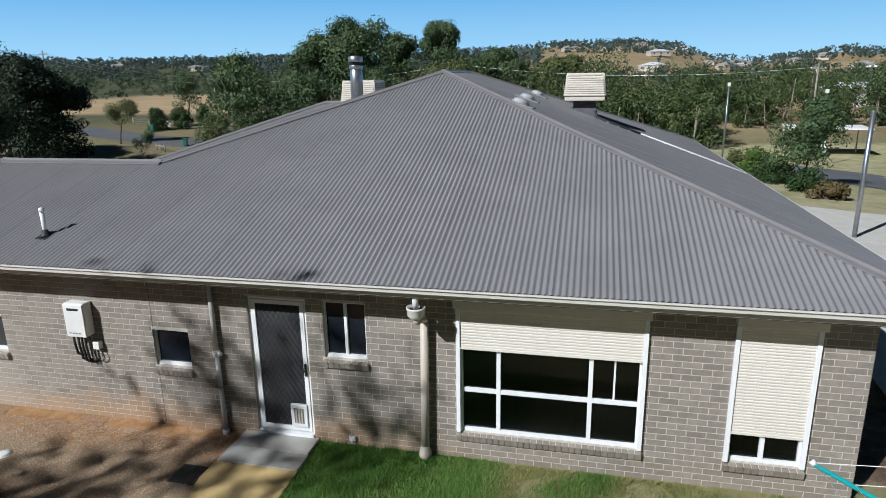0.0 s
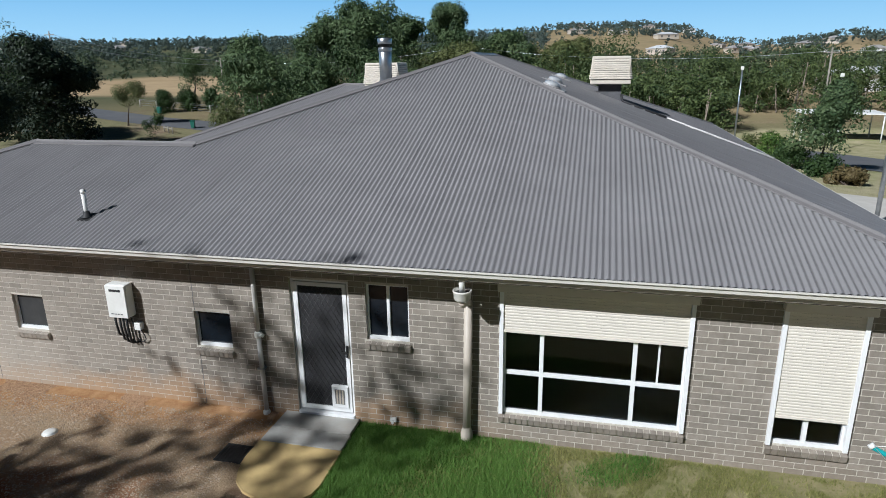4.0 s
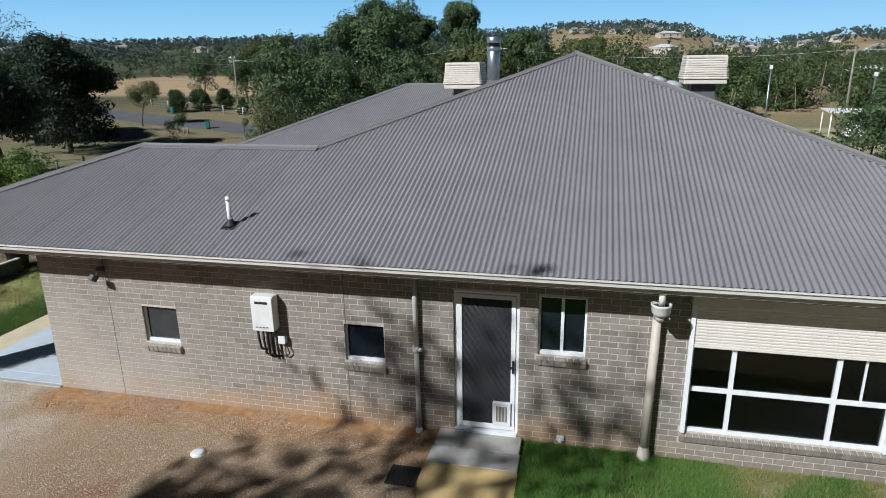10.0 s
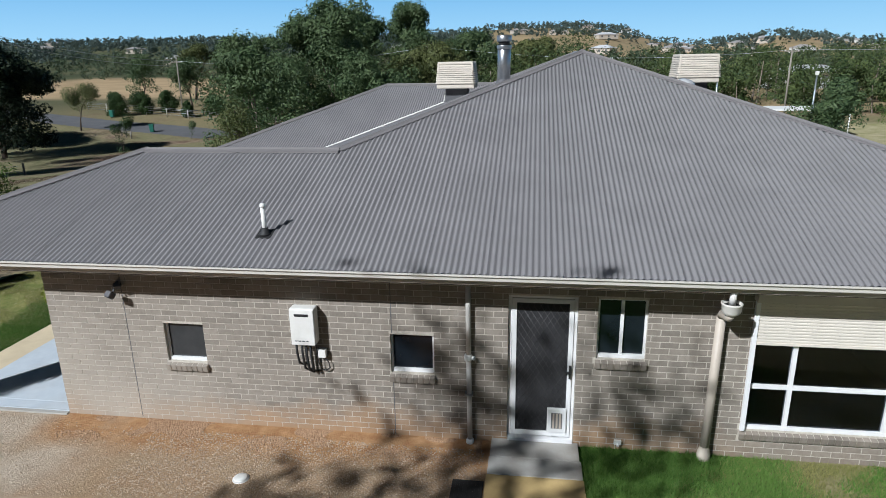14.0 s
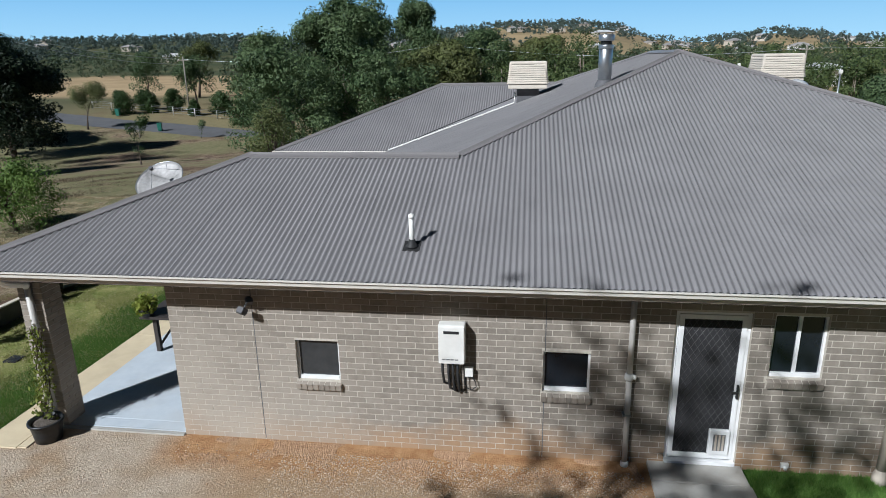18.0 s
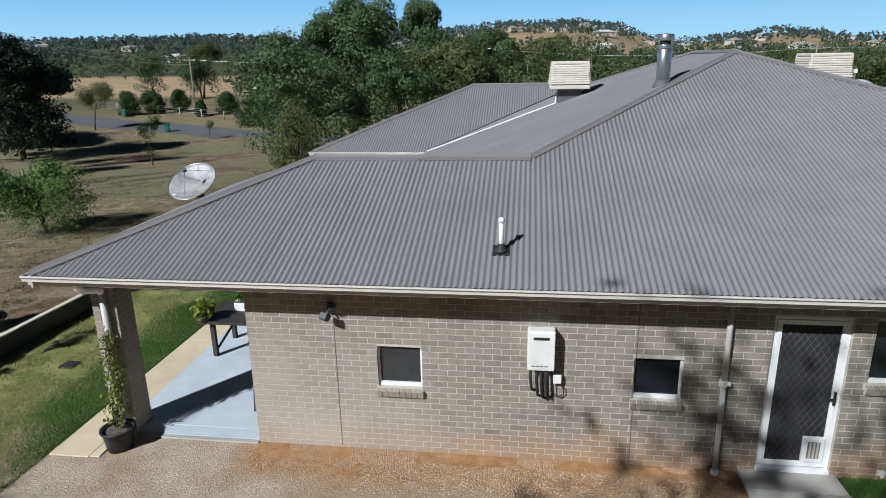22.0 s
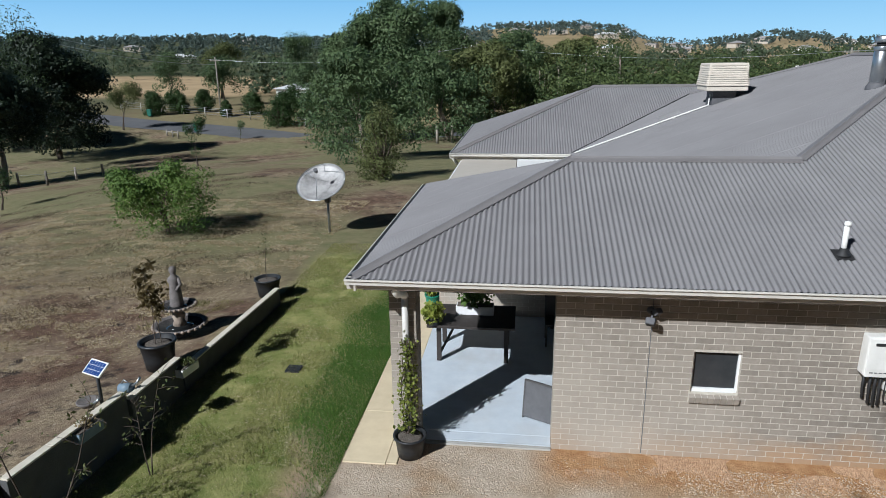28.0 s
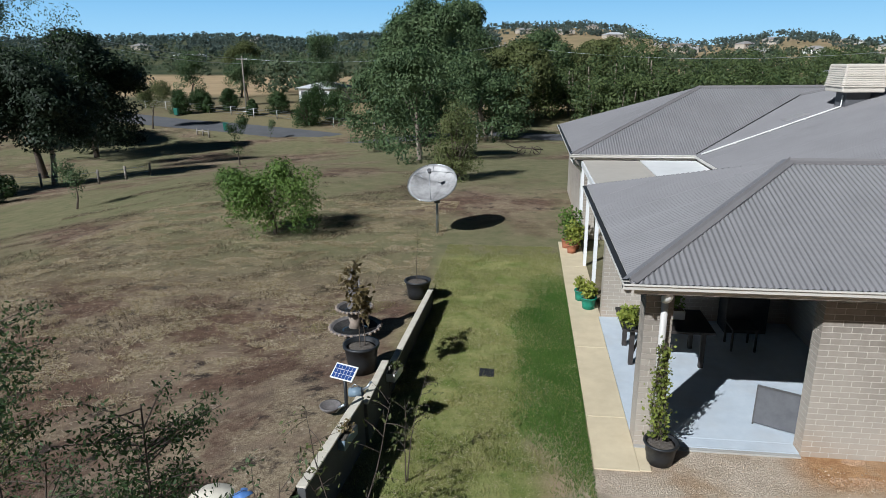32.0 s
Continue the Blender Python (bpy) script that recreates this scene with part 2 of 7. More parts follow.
M_OCHRE = mat("ochre_painted_concrete", (0.56, 0.41, 0.18), (0.46, 0.33, 0.14), rough=0.8, scale=4, bump=0.12, bump_scale=60, stain=(0.34, 0.24, 0.12), stain_scale=1.8)
M_RENDER = mat("rendered_block", (0.11, 0.11, 0.108), (0.075, 0.075, 0.073), rough=0.9, scale=3, bump=0.2, bump_scale=40, stain=(0.09, 0.09, 0.085), stain_scale=0.9)
M_COPING = mat("pale_coping", (0.66, 0.61, 0.50), (0.54, 0.49, 0.40), rough=0.85, scale=6, bump=0.2, bump_scale=50)
M_ASPHALT = mat("asphalt", (0.115, 0.118, 0.125), (0.09, 0.092, 0.098), rough=0.9, scale=0.5, bump=0.1, stain=(0.16, 0.155, 0.15), stain_scale=0.2)
M_BARK = mat("gum_bark", (0.34, 0.29, 0.24), (0.17, 0.13, 0.10), rough=0.95, scale=3, bump=0.5, bump_scale=14)
M_DARKBARK = mat("dark_bark", (0.11, 0.085, 0.065), (0.06, 0.045, 0.035), rough=0.95, scale=5, bump=0.5, bump_scale=20)
M_TIMBER = mat("weathered_timber", (0.32, 0.29, 0.25), (0.20, 0.18, 0.15), rough=0.9, scale=6, bump=0.3)
M_STONE = mat("cast_stone", (0.20, 0.18, 0.17), (0.11, 0.10, 0.095), rough=0.85, scale=9, bump=0.3)
M_STONERIM = mat("pale_cast_stone", (0.36, 0.29, 0.23), (0.24, 0.19, 0.15), rough=0.85, scale=9, bump=0.3)
M_WATER = mat("dark_water", (0.012, 0.014, 0.014), (0.02, 0.02, 0.02), rough=0.06, scale=2, bump=0.0, spec=0.5)
M_GREENPOT = mat("green_pot", (0.03, 0.26, 0.17), (0.02, 0.20, 0.13), rough=0.5, scale=8, bump=0.03)
M_TERRA = mat("terracotta", (0.42, 0.17, 0.09), (0.34, 0.13, 0.07), rough=0.85, scale=8, bump=0.1)
M_SOIL = mat("potting_soil", (0.16, 0.14, 0.12), (0.08, 0.065, 0.05), rough=1.0, scale=30, bump=0.6)
M_SOLAR = mat("solar_cell", (0.03, 0.07, 0.22), (0.02, 0.05, 0.17), rough=0.15, scale=10, bump=0.0, spec=0.6)
M_DISH = mat("dish_mesh_aluminium", (0.46, 0.45, 0.44), (0.20, 0.195, 0.19), rough=0.55, metal=0.2, scale=2.5, bump=0.1)
M_TEAL = mat("teal_plastic", (0.03, 0.36, 0.36), (0.025, 0.30, 0.30), rough=0.4, scale=8, bump=0.02)
M_CAN = mat("dull_blue_metal", (0.20, 0.27, 0.33), (0.14, 0.19, 0.23), rough=0.45, scale=8, bump=0.05)
M_BLUE = mat("blue_plastic", (0.10, 0.22, 0.50), (0.08, 0.17, 0.40), rough=0.45, scale=8, bump=0.02)
M_BINGREEN = mat("bin_green", (0.03, 0.17, 0.13), (0.026, 0.14, 0.10), rough=0.5, scale=8, bump=0.02)
M_HOUSEWHITE = mat("weatherboard_white", (0.78, 0.78, 0.76), (0.68, 0.68, 0.66), rough=0.7, scale=1, bump=0.05)
M_TINROOF = mat("pale_tin_roof", (0.62, 0.63, 0.64), (0.52, 0.53, 0.54), rough=0.45, scale=1, bump=0.05)
M_TIN2 = mat("grey_tin_roof", (0.36, 0.34, 0.33), (0.28, 0.27, 0.26), rough=0.5, scale=1, bump=0.05)
M_CONCRETE = mat("pale_concrete", (0.56, 0.53, 0.48), (0.48, 0.45, 0.40), rough=0.9, scale=1.5, bump=0.1, bump_scale=30)
M_CARWHITE = mat("car_paint_white", (0.75, 0.75, 0.75), (0.72, 0.72, 0.72), rough=0.2, scale=1, bump=0.0)
M_FROST = mat("obscure_glass", (0.012, 0.016, 0.021), (0.008, 0.011, 0.015), rough=0.1, scale=3, bump=0.02, bump_scale=90, spec=0.45)
M_BLINDGLASS = mat("glass_before_blind", (0.045, 0.048, 0.05), (0.03, 0.032, 0.034), rough=0.1, scale=3, bump=0.02, bump_scale=90, spec=0.45)
M_PATIODARK = mat("dark_stained_timber", (0.045, 0.038, 0.034), (0.03, 0.025, 0.022), rough=0.7, scale=6, bump=0.1)
M_DOME = mat("clear_plastic_dome", (0.42, 0.43, 0.44), (0.36, 0.37, 0.38), rough=0.12, scale=4, bump=0.0, spec=0.6)
M_DARKGREY = mat("dark_grey_board", (0.12, 0.12, 0.125), (0.09, 0.09, 0.095), rough=0.7, scale=6, bump=0.05)


def brick_mat():
    m = mat("brick_clay", (0.285, 0.252, 0.212), (0.215, 0.186, 0.152), rough=0.85, scale=9, bump=0.25, bump_scale=70, spec=0.2, vary=0.15)
    nt = m.node_tree
    L = nt.links.new
    b = nt.nodes["Principled BSDF"]
    src = b.inputs["Base Color"].links[0].from_socket
    geo = nt.nodes.new("ShaderNodeNewGeometry")
    sep = nt.nodes.new("ShaderNodeSeparateXYZ")
    L(geo.outputs["Position"], sep.inputs[0])
    nz = node(nt, "ShaderNodeTexNoise", Scale=1.3, Detail=5.0, Roughness=0.6)
    L(geo.outputs["Position"], nz.inputs["Vector"])
    # soil splashed up from the bare ground, with a ragged edge
    a = node(nt, "ShaderNodeMath")
    a.operation = "MULTIPLY_ADD"
    a.inputs[1].default_value = -1.1
    L(nz.outputs["Fac"], a.inputs[0])
    L(sep.outputs["Z"], a.inputs[2])
    r = node(nt, "ShaderNodeMapRange")
    r.inputs["From Min"].default_value = -0.05
    r.inputs["From Max"].default_value = -0.50
    r.inputs["To Max"].default_value = 0.62
    L(a.outputs[0], r.inputs["Value"])
    side = node(nt, "ShaderNodeMapRange")
    side.inputs["From Min"].default_value, side.inputs["From Max"].default_value = 3.4, 1.6
    side.inputs["To Min"].default_value = 0.12
    L(sep.outputs["X"], side.inputs["Value"])
    both = node(nt, "ShaderNodeMath")
    both.operation = "MULTIPLY"
    L(r.outputs["Result"], both.inputs[0])
    L(side.outputs["Result"], both.inputs[1])
    mx = nt.nodes.new("ShaderNodeMix")
    mx.data_type = "RGBA"
    mx.inputs[7].default_value = (0.44, 0.26, 0.125, 1)
    L(src, mx.inputs[6])
    L(both.outputs[0], mx.inputs[0])
    L(mx.outputs[2], b.inputs["Base Color"])
    return m


M_BRICK = brick_mat()


def add_dust_and_sun(m):
    """A film of pale dust low on the wall, where the yard is bare, with the west end's sunlit paleness painted in."""
    nt = m.node_tree
    L = nt.links.new
    b = nt.nodes["Principled BSDF"]
    src = b.inputs["Base Color"].links[0].from_socket
    geo = nt.nodes.new("ShaderNodeNewGeometry")
    sep = nt.nodes.new("ShaderNodeSeparateXYZ")
    L(geo.outputs["Position"], sep.inputs[0])
    nz = node(nt, "ShaderNodeTexNoise", Scale=0.8, Detail=5.0, Roughness=0.6)
    L(geo.outputs["Position"], nz.inputs["Vector"])
    out = nz.outputs["Fac"]
    for axis, lo, hi in (("Z", 2.3, 0.5), ("X", -3.0, -6.2)):
        r = node(nt, "ShaderNodeMapRange")
        r.interpolation_type = "SMOOTHSTEP"
        r.inputs["From Min"].default_value, r.inputs["From Max"].default_value = lo, hi
        L(sep.outputs[axis], r.inputs["Value"])
        mu = node(nt, "ShaderNodeMath")
        mu.operation = "MULTIPLY"
        L(out, mu.inputs[0])
        L(r.outputs["Result"], mu.inputs[1])
        out = mu.outputs[0]
    k = node(nt, "ShaderNodeMath")
    k.operation = "MULTIPLY"
    k.use_clamp = True
    k.inputs[1].default_value = 1.5
    L(out, k.inputs[0])
    mx = nt.nodes.new("ShaderNodeMix")
    mx.data_type = "RGBA"
    mx.inputs[7].default_value = (0.42, 0.375, 0.315, 1)
    L(src, mx.inputs[6])
    L(k.outputs[0], mx.inputs[0])
    L(mx.outputs[2], b.inputs["Base Color"])


add_dust_and_sun(M_BRICK)


def leaf_mat(name, col, col2, trans=0.3):
    m = bpy.data.materials.new(name)
    m.use_nodes = True
    nt = m.node_tree
    L = nt.links.new
    out = nt.nodes["Material Output"]
    b = nt.nodes["Principled BSDF"]
    b.inputs["Roughness"].default_value = 0.6
    b.inputs["Specular IOR Level"].default_value = 0.25
    geo = nt.nodes.new("ShaderNodeNewGeometry")
    nz = node(nt, "ShaderNodeTexNoise", Scale=0.45, Detail=5.0)
    L(geo.outputs["Position"], nz.inputs["Vector"])
    ad = node(nt, "ShaderNodeMath")
    ad.operation = "MULTIPLY_ADD"
    ad.inputs[1].default_value = 0.45
    L(geo.outputs["Random Per Island"], ad.inputs[0])
    L(nz.outputs["Fac"], ad.inputs[2])
    mr = node(nt, "ShaderNodeMapRange")
    mr.inputs["From Min"].default_value = 0.42
    mr.inputs["From Max"].default_value = 1.0
    L(ad.outputs[0], mr.inputs["Value"])
    mx = nt.nodes.new("ShaderNodeMix")
    mx.data_type = "RGBA"
    mx.inputs[6].default_value = (*col, 1)
    mx.inputs[7].default_value = (*col2, 1)
    L(mr.outputs["Result"], mx.inputs[0])
    L(mx.outputs[2], b.inputs["Base Color"])
    tr = nt.nodes.new("ShaderNodeBsdfTranslucent")
    L(mx.outputs[2], tr.inputs["Color"])
    ms = nt.nodes.new("ShaderNodeMixShader")
    ms.inputs[0].default_value = trans
    L(b.outputs[0], ms.inputs[1])
    L(tr.outputs[0], ms.inputs[2])
    L(ms.outputs[0], out.inputs["Surface"])
    return m


LEAF_GUM = leaf_mat("gum_leaves", (0.026, 0.055, 0.020), (0.120, 0.168, 0.072), 0.18)
LEAF_DARK = leaf_mat("dark_leaves", (0.010, 0.019, 0.010), (0.026, 0.040, 0.019), 0.08)
LEAF_BRIGHT = leaf_mat("bright_leaves", (0.045, 0.092, 0.018), (0.14, 0.215, 0.045), 0.2)
LEAF_HEDGE = leaf_mat("hedge_leaves", (0.02, 0.045, 0.012), (0.05, 0.085, 0.025), 0.2)
LEAF_OLIVE = leaf_mat("olive_leaves", (0.050, 0.068, 0.020), (0.150, 0.165, 0.058), 0.2)
LEAF_WOOD = leaf_mat("woodland_leaves", (0.026, 0.050, 0.017), (0.118, 0.152, 0.052), 0.18)
LEAF_DRY = leaf_mat("dry_leaves", (0.10, 0.075, 0.03), (0.22, 0.17, 0.08))
LEAF_YELLOW = leaf_mat("yellow_green_leaves", (0.14, 0.19, 0.03), (0.34, 0.36, 0.07))
# distance haze is painted into these two: paler, bluer greens for far trees
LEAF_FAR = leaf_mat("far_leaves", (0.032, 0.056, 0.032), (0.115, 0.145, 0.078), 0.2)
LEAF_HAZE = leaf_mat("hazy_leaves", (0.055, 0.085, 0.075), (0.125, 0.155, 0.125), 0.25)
GRASS_OLIVE = leaf_mat("olive_grass", (0.10, 0.105, 0.035), (0.30, 0.26, 0.11), 0.3)
GRASS_GREEN = leaf_mat("lawn_green", (0.065, 0.165, 0.024), (0.20, 0.33, 0.075), 0.35)
GRASS_PALE = leaf_mat("lawn_pale", (0.18, 0.205, 0.055), (0.38, 0.36, 0.14), 0.35)
GRASS_DRY = leaf_mat("dry_grass", (0.22, 0.17, 0.08), (0.48, 0.385, 0.21), 0.35)
GRASS_STRAW = leaf_mat("straw", (0.36, 0.29, 0.19), (0.62, 0.53, 0.38), 0.2)
GRASS_DARK = leaf_mat("dead_tufts", (0.05, 0.036, 0.024), (0.13, 0.095, 0.055), 0.2)
GRASS_LUSH = leaf_mat("lawn_lush", (0.045, 0.12, 0.016), (0.13, 0.235, 0.042), 0.3)
LEAF_VINE = leaf_mat("vine_leaves", (0.07, 0.10, 0.022), (0.27, 0.30, 0.06))

# ---- the house: sizes ----
WX0, WX1 = -6.84, 7.95          # front wall
EY, EZ = -0.58, 2.70            # front eave line and height of all eaves
APEX = Vector((1.255, 7.25, 5.30))
E_E, E_W = 8.50, -5.95          # east and west eaves of the main roof
MF = (APEX.z - EZ) / (APEX.y - EY)
MS = (APEX.z - EZ) / (E_E - APEX.x)
WING_W = -9.44
WING_RY, WING_RZ = 2.55, EZ + MF * (2.55 - EY)
WING_RX0 = -6.57                # hip top of the wing
WING_RX1 = E_W + (WING_RZ - EZ) / MS
FAR_S, FAR_W, FAR_RY, FAR_RZ = 10.52, -9.41, 14.85, 4.38
FAR_RX0, FAR_RX1 = -5.0, 1.0
VAL_X, VAL_Y, VAL_Z = -1.95, 14.21, 4.136   # top of the valley
BACK_Y = 18.55
RIDGE_Y1 = 10.75               # far end of the main ridge
SOFFIT_Z = 2.50

OPEN = [(-5.03, -4.42, 1.00, 1.60), (-1.67, -1.06, 1.00, 1.58), (-0.05, 0.86, 0.06, 2.21), (1.11, 1.74, 1.36, 2.20), (3.04, 5.42, 0.43, 2.36), (6.47, 7.35, 0.41, 2.36)]

house = empty("brick_house", (0, 0, 0), "single-storey brown brick house with a grey corrugated steel hip roof", "house")


def wall_with_openings(name, x0, x1, z0, z1, y0, y1, holes, material, parent):
    """A slab in the xz plane with rectangular holes."""
    bm = bmesh.new()
    xs = sorted({x0, x1, *[h[0] for h in holes], *[h[1] for h in holes]})
    zs = sorted({z0, z1, *[h[2] for h in holes], *[h[3] for h in holes]})
    vid = {}

    def v(x, y, z):
        k = (x, y, z)
        if k not in vid:
            vid[k] = bm.verts.new(k)
        return vid[k]

    def solid(i, j):
        if i < 0 or j < 0 or i >= len(xs) - 1 or j >= len(zs) - 1:
            return False
        cx, cz = (xs[i] + xs[i + 1]) / 2, (zs[j] + zs[j + 1]) / 2
        return not any(h[0] < cx < h[1] and h[2] < cz < h[3] for h in holes)

    for i in range(len(xs) - 1):
        for j in range(len(zs) - 1):
            if not solid(i, j):
                continue
            a, b, c, d = xs[i], xs[i + 1], zs[j], zs[j + 1]
            bm.faces.new((v(a, y0, c), v(b, y0, c), v(b, y0, d), v(a, y0, d)))
            bm.faces.new((v(a, y1, c), v(a, y1, d), v(b, y1, d), v(b, y1, c)))
            if not solid(i - 1, j):
                bm.faces.new((v(a, y0, c), v(a, y0, d), v(a, y1, d), v(a, y1, c)))
            if not solid(i + 1, j):
                bm.faces.new((v(b, y0, c), v(b, y1, c), v(b, y1, d), v(b, y0, d)))
            if not solid(i, j - 1):
                bm.faces.new((v(a, y0, c), v(a, y1, c), v(b, y1, c), v(b, y0, c)))
            if not solid(i, j + 1):
                bm.faces.new((v(a, y0, d), v(b, y0, d), v(b, y1, d), v(a, y1, d)))
    return part(name, bm, material, parent)


wall_front = wall_with_openings("wall_front", WX0 + 0.006, WX1 - 0.006, -0.05, SOFFIT_Z, 0.003, 0.25, OPEN, M_MORTAR, house)


def plain_wall(name, x0, y0, x1, y1, z0=-0.05, z1=SOFFIT_Z, material=None):
    return part(name, box(x0, y0, z0, x1, y1, z1), material or M_MORTAR, house)


# other outer walls, behind brick faces
plain_wall("wall_east", 7.704, 0.256, 7.944, 18.0)
plain_wall("wall_patio_side", -5.294, 0.256, -5.08, 4.75)
plain_wall("wall_patio_back", -9.05, 4.756, -5.08, 4.99)
plain_wall("wall_west", -5.74, 4.996, -5.5, 10.9)
plain_wall("wall_far_south", -8.98, 11.006, -5.52, 11.24)
plain_wall("wall_far_west", -8.98, 11.246, -8.74, 18.3)
plain_wall("wall_back", -8.73, 18.05, 7.70, 18.29)
# rooms behind the front windows
part("floor_inside", box(-5.07, 0.26, 0.02, 7.69, 4.75, 0.08), M_SLAB, house)
part("room_back_wall", box(-5.07, 4.4, 0.085, 7.69, 4.5, 2.38), M_ROOM, house)
for px in (-3.2, -0.35, 2.35, 5.9):
    part("room_partition", box(px, 0.26, 0.085, px + 0.1, 4.39, 2.38), M_ROOM, house)
part("room_ceiling", box(-5.07, 0.256, 2.385, 7.69, 4.75, 2.44), M_ROOM, house)


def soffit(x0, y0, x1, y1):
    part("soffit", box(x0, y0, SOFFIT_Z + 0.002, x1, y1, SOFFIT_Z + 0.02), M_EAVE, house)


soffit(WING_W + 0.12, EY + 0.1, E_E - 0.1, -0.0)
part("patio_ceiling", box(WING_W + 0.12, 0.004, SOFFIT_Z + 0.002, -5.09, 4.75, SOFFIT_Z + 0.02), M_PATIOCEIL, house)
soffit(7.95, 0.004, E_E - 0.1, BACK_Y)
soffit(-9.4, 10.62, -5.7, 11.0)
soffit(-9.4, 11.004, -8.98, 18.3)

# ---- roof sheets: real corrugations, 76 mm apart ----
PITCH = 0.0762


def slope_sheets(name, a, b, inward, rise, low, top, label=""):
    """Corrugated sheets on a roof slope. a, b: eave ends; inward: level direction up the slope; rise: its gradient;
    low(s), top(s): level distances up the slope at s metres along the eave."""
    holder = empty(name, (0, 0, 0))
    holder.parent = house
    a, b, inward = Vector(a), Vector(b), Vector(inward)
    u = (b - a).normalized()
    length = (b - a).length
    nrm = (Vector((0, 0, 1)) - inward * rise).normalized()
    seg = 6
    per = 10 * PITCH
    k = 0
    while k * per < length:
        s0, s1 = k * per, min((k + 1) * per, length)
        n = max(2, round((s1 - s0) / PITCH * seg))
        verts, faces = [], []
        for i in range(n + 1):
            s = s0 + (s1 - s0) * i / n
            h = 0.0112 * math.cos(2 * math.pi * s / PITCH) + 0.012 + 0.0012 * (k % 2)
            lo, hi = low(s), max(top(s), low(s) + 0.001)
            for d in (lo, hi):
                verts.append(a + u * s + inward * d + Vector((0, 0, rise * d)) + nrm * h)
        for i in range(n):
            faces.append((2 * i, 2 * i + 2, 2 * i + 3, 2 * i + 1))
        me = mesh_of("roof_sheet", verts, faces, M_ROOF, True)
        part("roof_sheet", me, None, holder)
        k += 1
    return holder


OV = 0.045  # the sheets reach this far over the gutter


def front_top(s):
    x = WING_W + s
    hip_w = (x - WING_W) * (WING_RY - EY) / (WING_RX0 - WING_W)
    main_w = (x - E_W) * (APEX.y - EY) / (APEX.x - E_W)
    main_e = (E_E - x) * (APEX.y - EY) / (E_E - APEX.x)
    wing = min(hip_w, WING_RY - EY)
    return min(max(wing, main_w), main_e)


slope_sheets("roof_front", (WING_W, EY, EZ), (E_E, EY, EZ), (0, 1, 0), MF, lambda s: -OV, front_top)
MWW = (WING_RZ - EZ) / (WING_RX0 - WING_W)
WING_N = 2 * WING_RY - EY
slope_sheets("roof_wing_west", (WING_W, WING_N, EZ), (WING_W, EY, EZ), (1, 0, 0), MWW, lambda s: 0.015,
             lambda s: min(s, (WING_N - EY) - s) * (WING_RX0 - WING_W) / (WING_RY - EY))
slope_sheets("roof_wing_north", (WING_RX1, WING_N, EZ), (WING_W, WING_N, EZ), (0, -1, 0), MF, lambda s: 0.0,
             lambda s: min((WING_RX1 - WING_W - s) * (WING_RY - EY) / (WING_RX0 - WING_W), WING_RY - EY))


def west_low(s):
    y = BACK_Y - s
    if y < WING_RY:
        return 0.0
    d = max(0.0, (WING_N - y) * MF / MS) if y < WING_N else 0.0
    if FAR_S < y <= FAR_RY:
        d = max(d, (y - FAR_S) * (FAR_RZ - EZ) / (FAR_RY - FAR_S) / MS)
    elif FAR_RY < y < 2 * FAR_RY - FAR_S:
        d = max(d, (2 * FAR_RY - FAR_S - y) * (FAR_RZ - EZ) / (FAR_RY - FAR_S) / MS)
    return d - (OV if WING_N < y < FAR_S else 0)


def hip_clip(s):
    y = BACK_Y - s
    return min(APEX.x - E_W, (y - EY) * (APEX.x - E_W) / (APEX.y - EY), max(0.0, (BACK_Y - y) * (APEX.x - E_W) / (BACK_Y - RIDGE_Y1)))


slope_sheets("roof_main_west", (E_W, BACK_Y, EZ), (E_W, WING_RY, EZ), (1, 0, 0), MS, west_low, hip_clip)
slope_sheets("roof_main_east", (E_E, EY, EZ), (E_E, BACK_Y, EZ), (-1, 0, 0), MS, lambda s: -OV,
             lambda s: min(E_E - APEX.x, s * (E_E - APEX.x) / (APEX.y - EY), max(0.0, (BACK_Y - EY - s) * (E_E - APEX.x) / (BACK_Y - RIDGE_Y1))))
MN = (APEX.z - EZ) / (BACK_Y - RIDGE_Y1)
slope_sheets("roof_main_north", (E_E, BACK_Y, EZ), (E_W, BACK_Y, EZ), (0, -1, 0), MN, lambda s: 0.0,
             lambda s: min(s * (BACK_Y - RIDGE_Y1) / (E_E - APEX.x), (E_E - E_W - s) * (BACK_Y - RIDGE_Y1) / (APEX.x - E_W)))
MFAR = (FAR_RZ - EZ) / (FAR_RY - FAR_S)
MFW = (FAR_RZ - EZ) / (FAR_RX0 - FAR_W)
FAR_N = 2 * FAR_RY - FAR_S
slope_sheets("roof_far_south", (FAR_W, FAR_S, EZ), (FAR_RX1, FAR_S, EZ), (0, 1, 0), MFAR,
             lambda s: min(3.56, max(-OV, (FAR_W + s - E_W) * MS / MFAR)) if FAR_W + s > E_W else -OV,
             lambda s: min(s * (FAR_RY - FAR_S) / (FAR_RX0 - FAR_W), FAR_RY - FAR_S))
slope_sheets("roof_far_west", (FAR_W, FAR_N, EZ), (FAR_W, FAR_S, EZ), (1, 0, 0), MFW, lambda s: 0.015,
             lambda s: min(s, FAR_N - FAR_S - s) * (FAR_RX0 - FAR_W) / (FAR_RY - FAR_S))
slope_sheets("roof_far_north", (FAR_RX1, FAR_N, EZ), (FAR_W, FAR_N, EZ), (0, -1, 0), MFAR, lambda s: 0.0,
             lambda s: min((FAR_RX1 - FAR_W - s) * (FAR_RY - FAR_S) / (FAR_RX0 - FAR_W), FAR_RY - FAR_S))


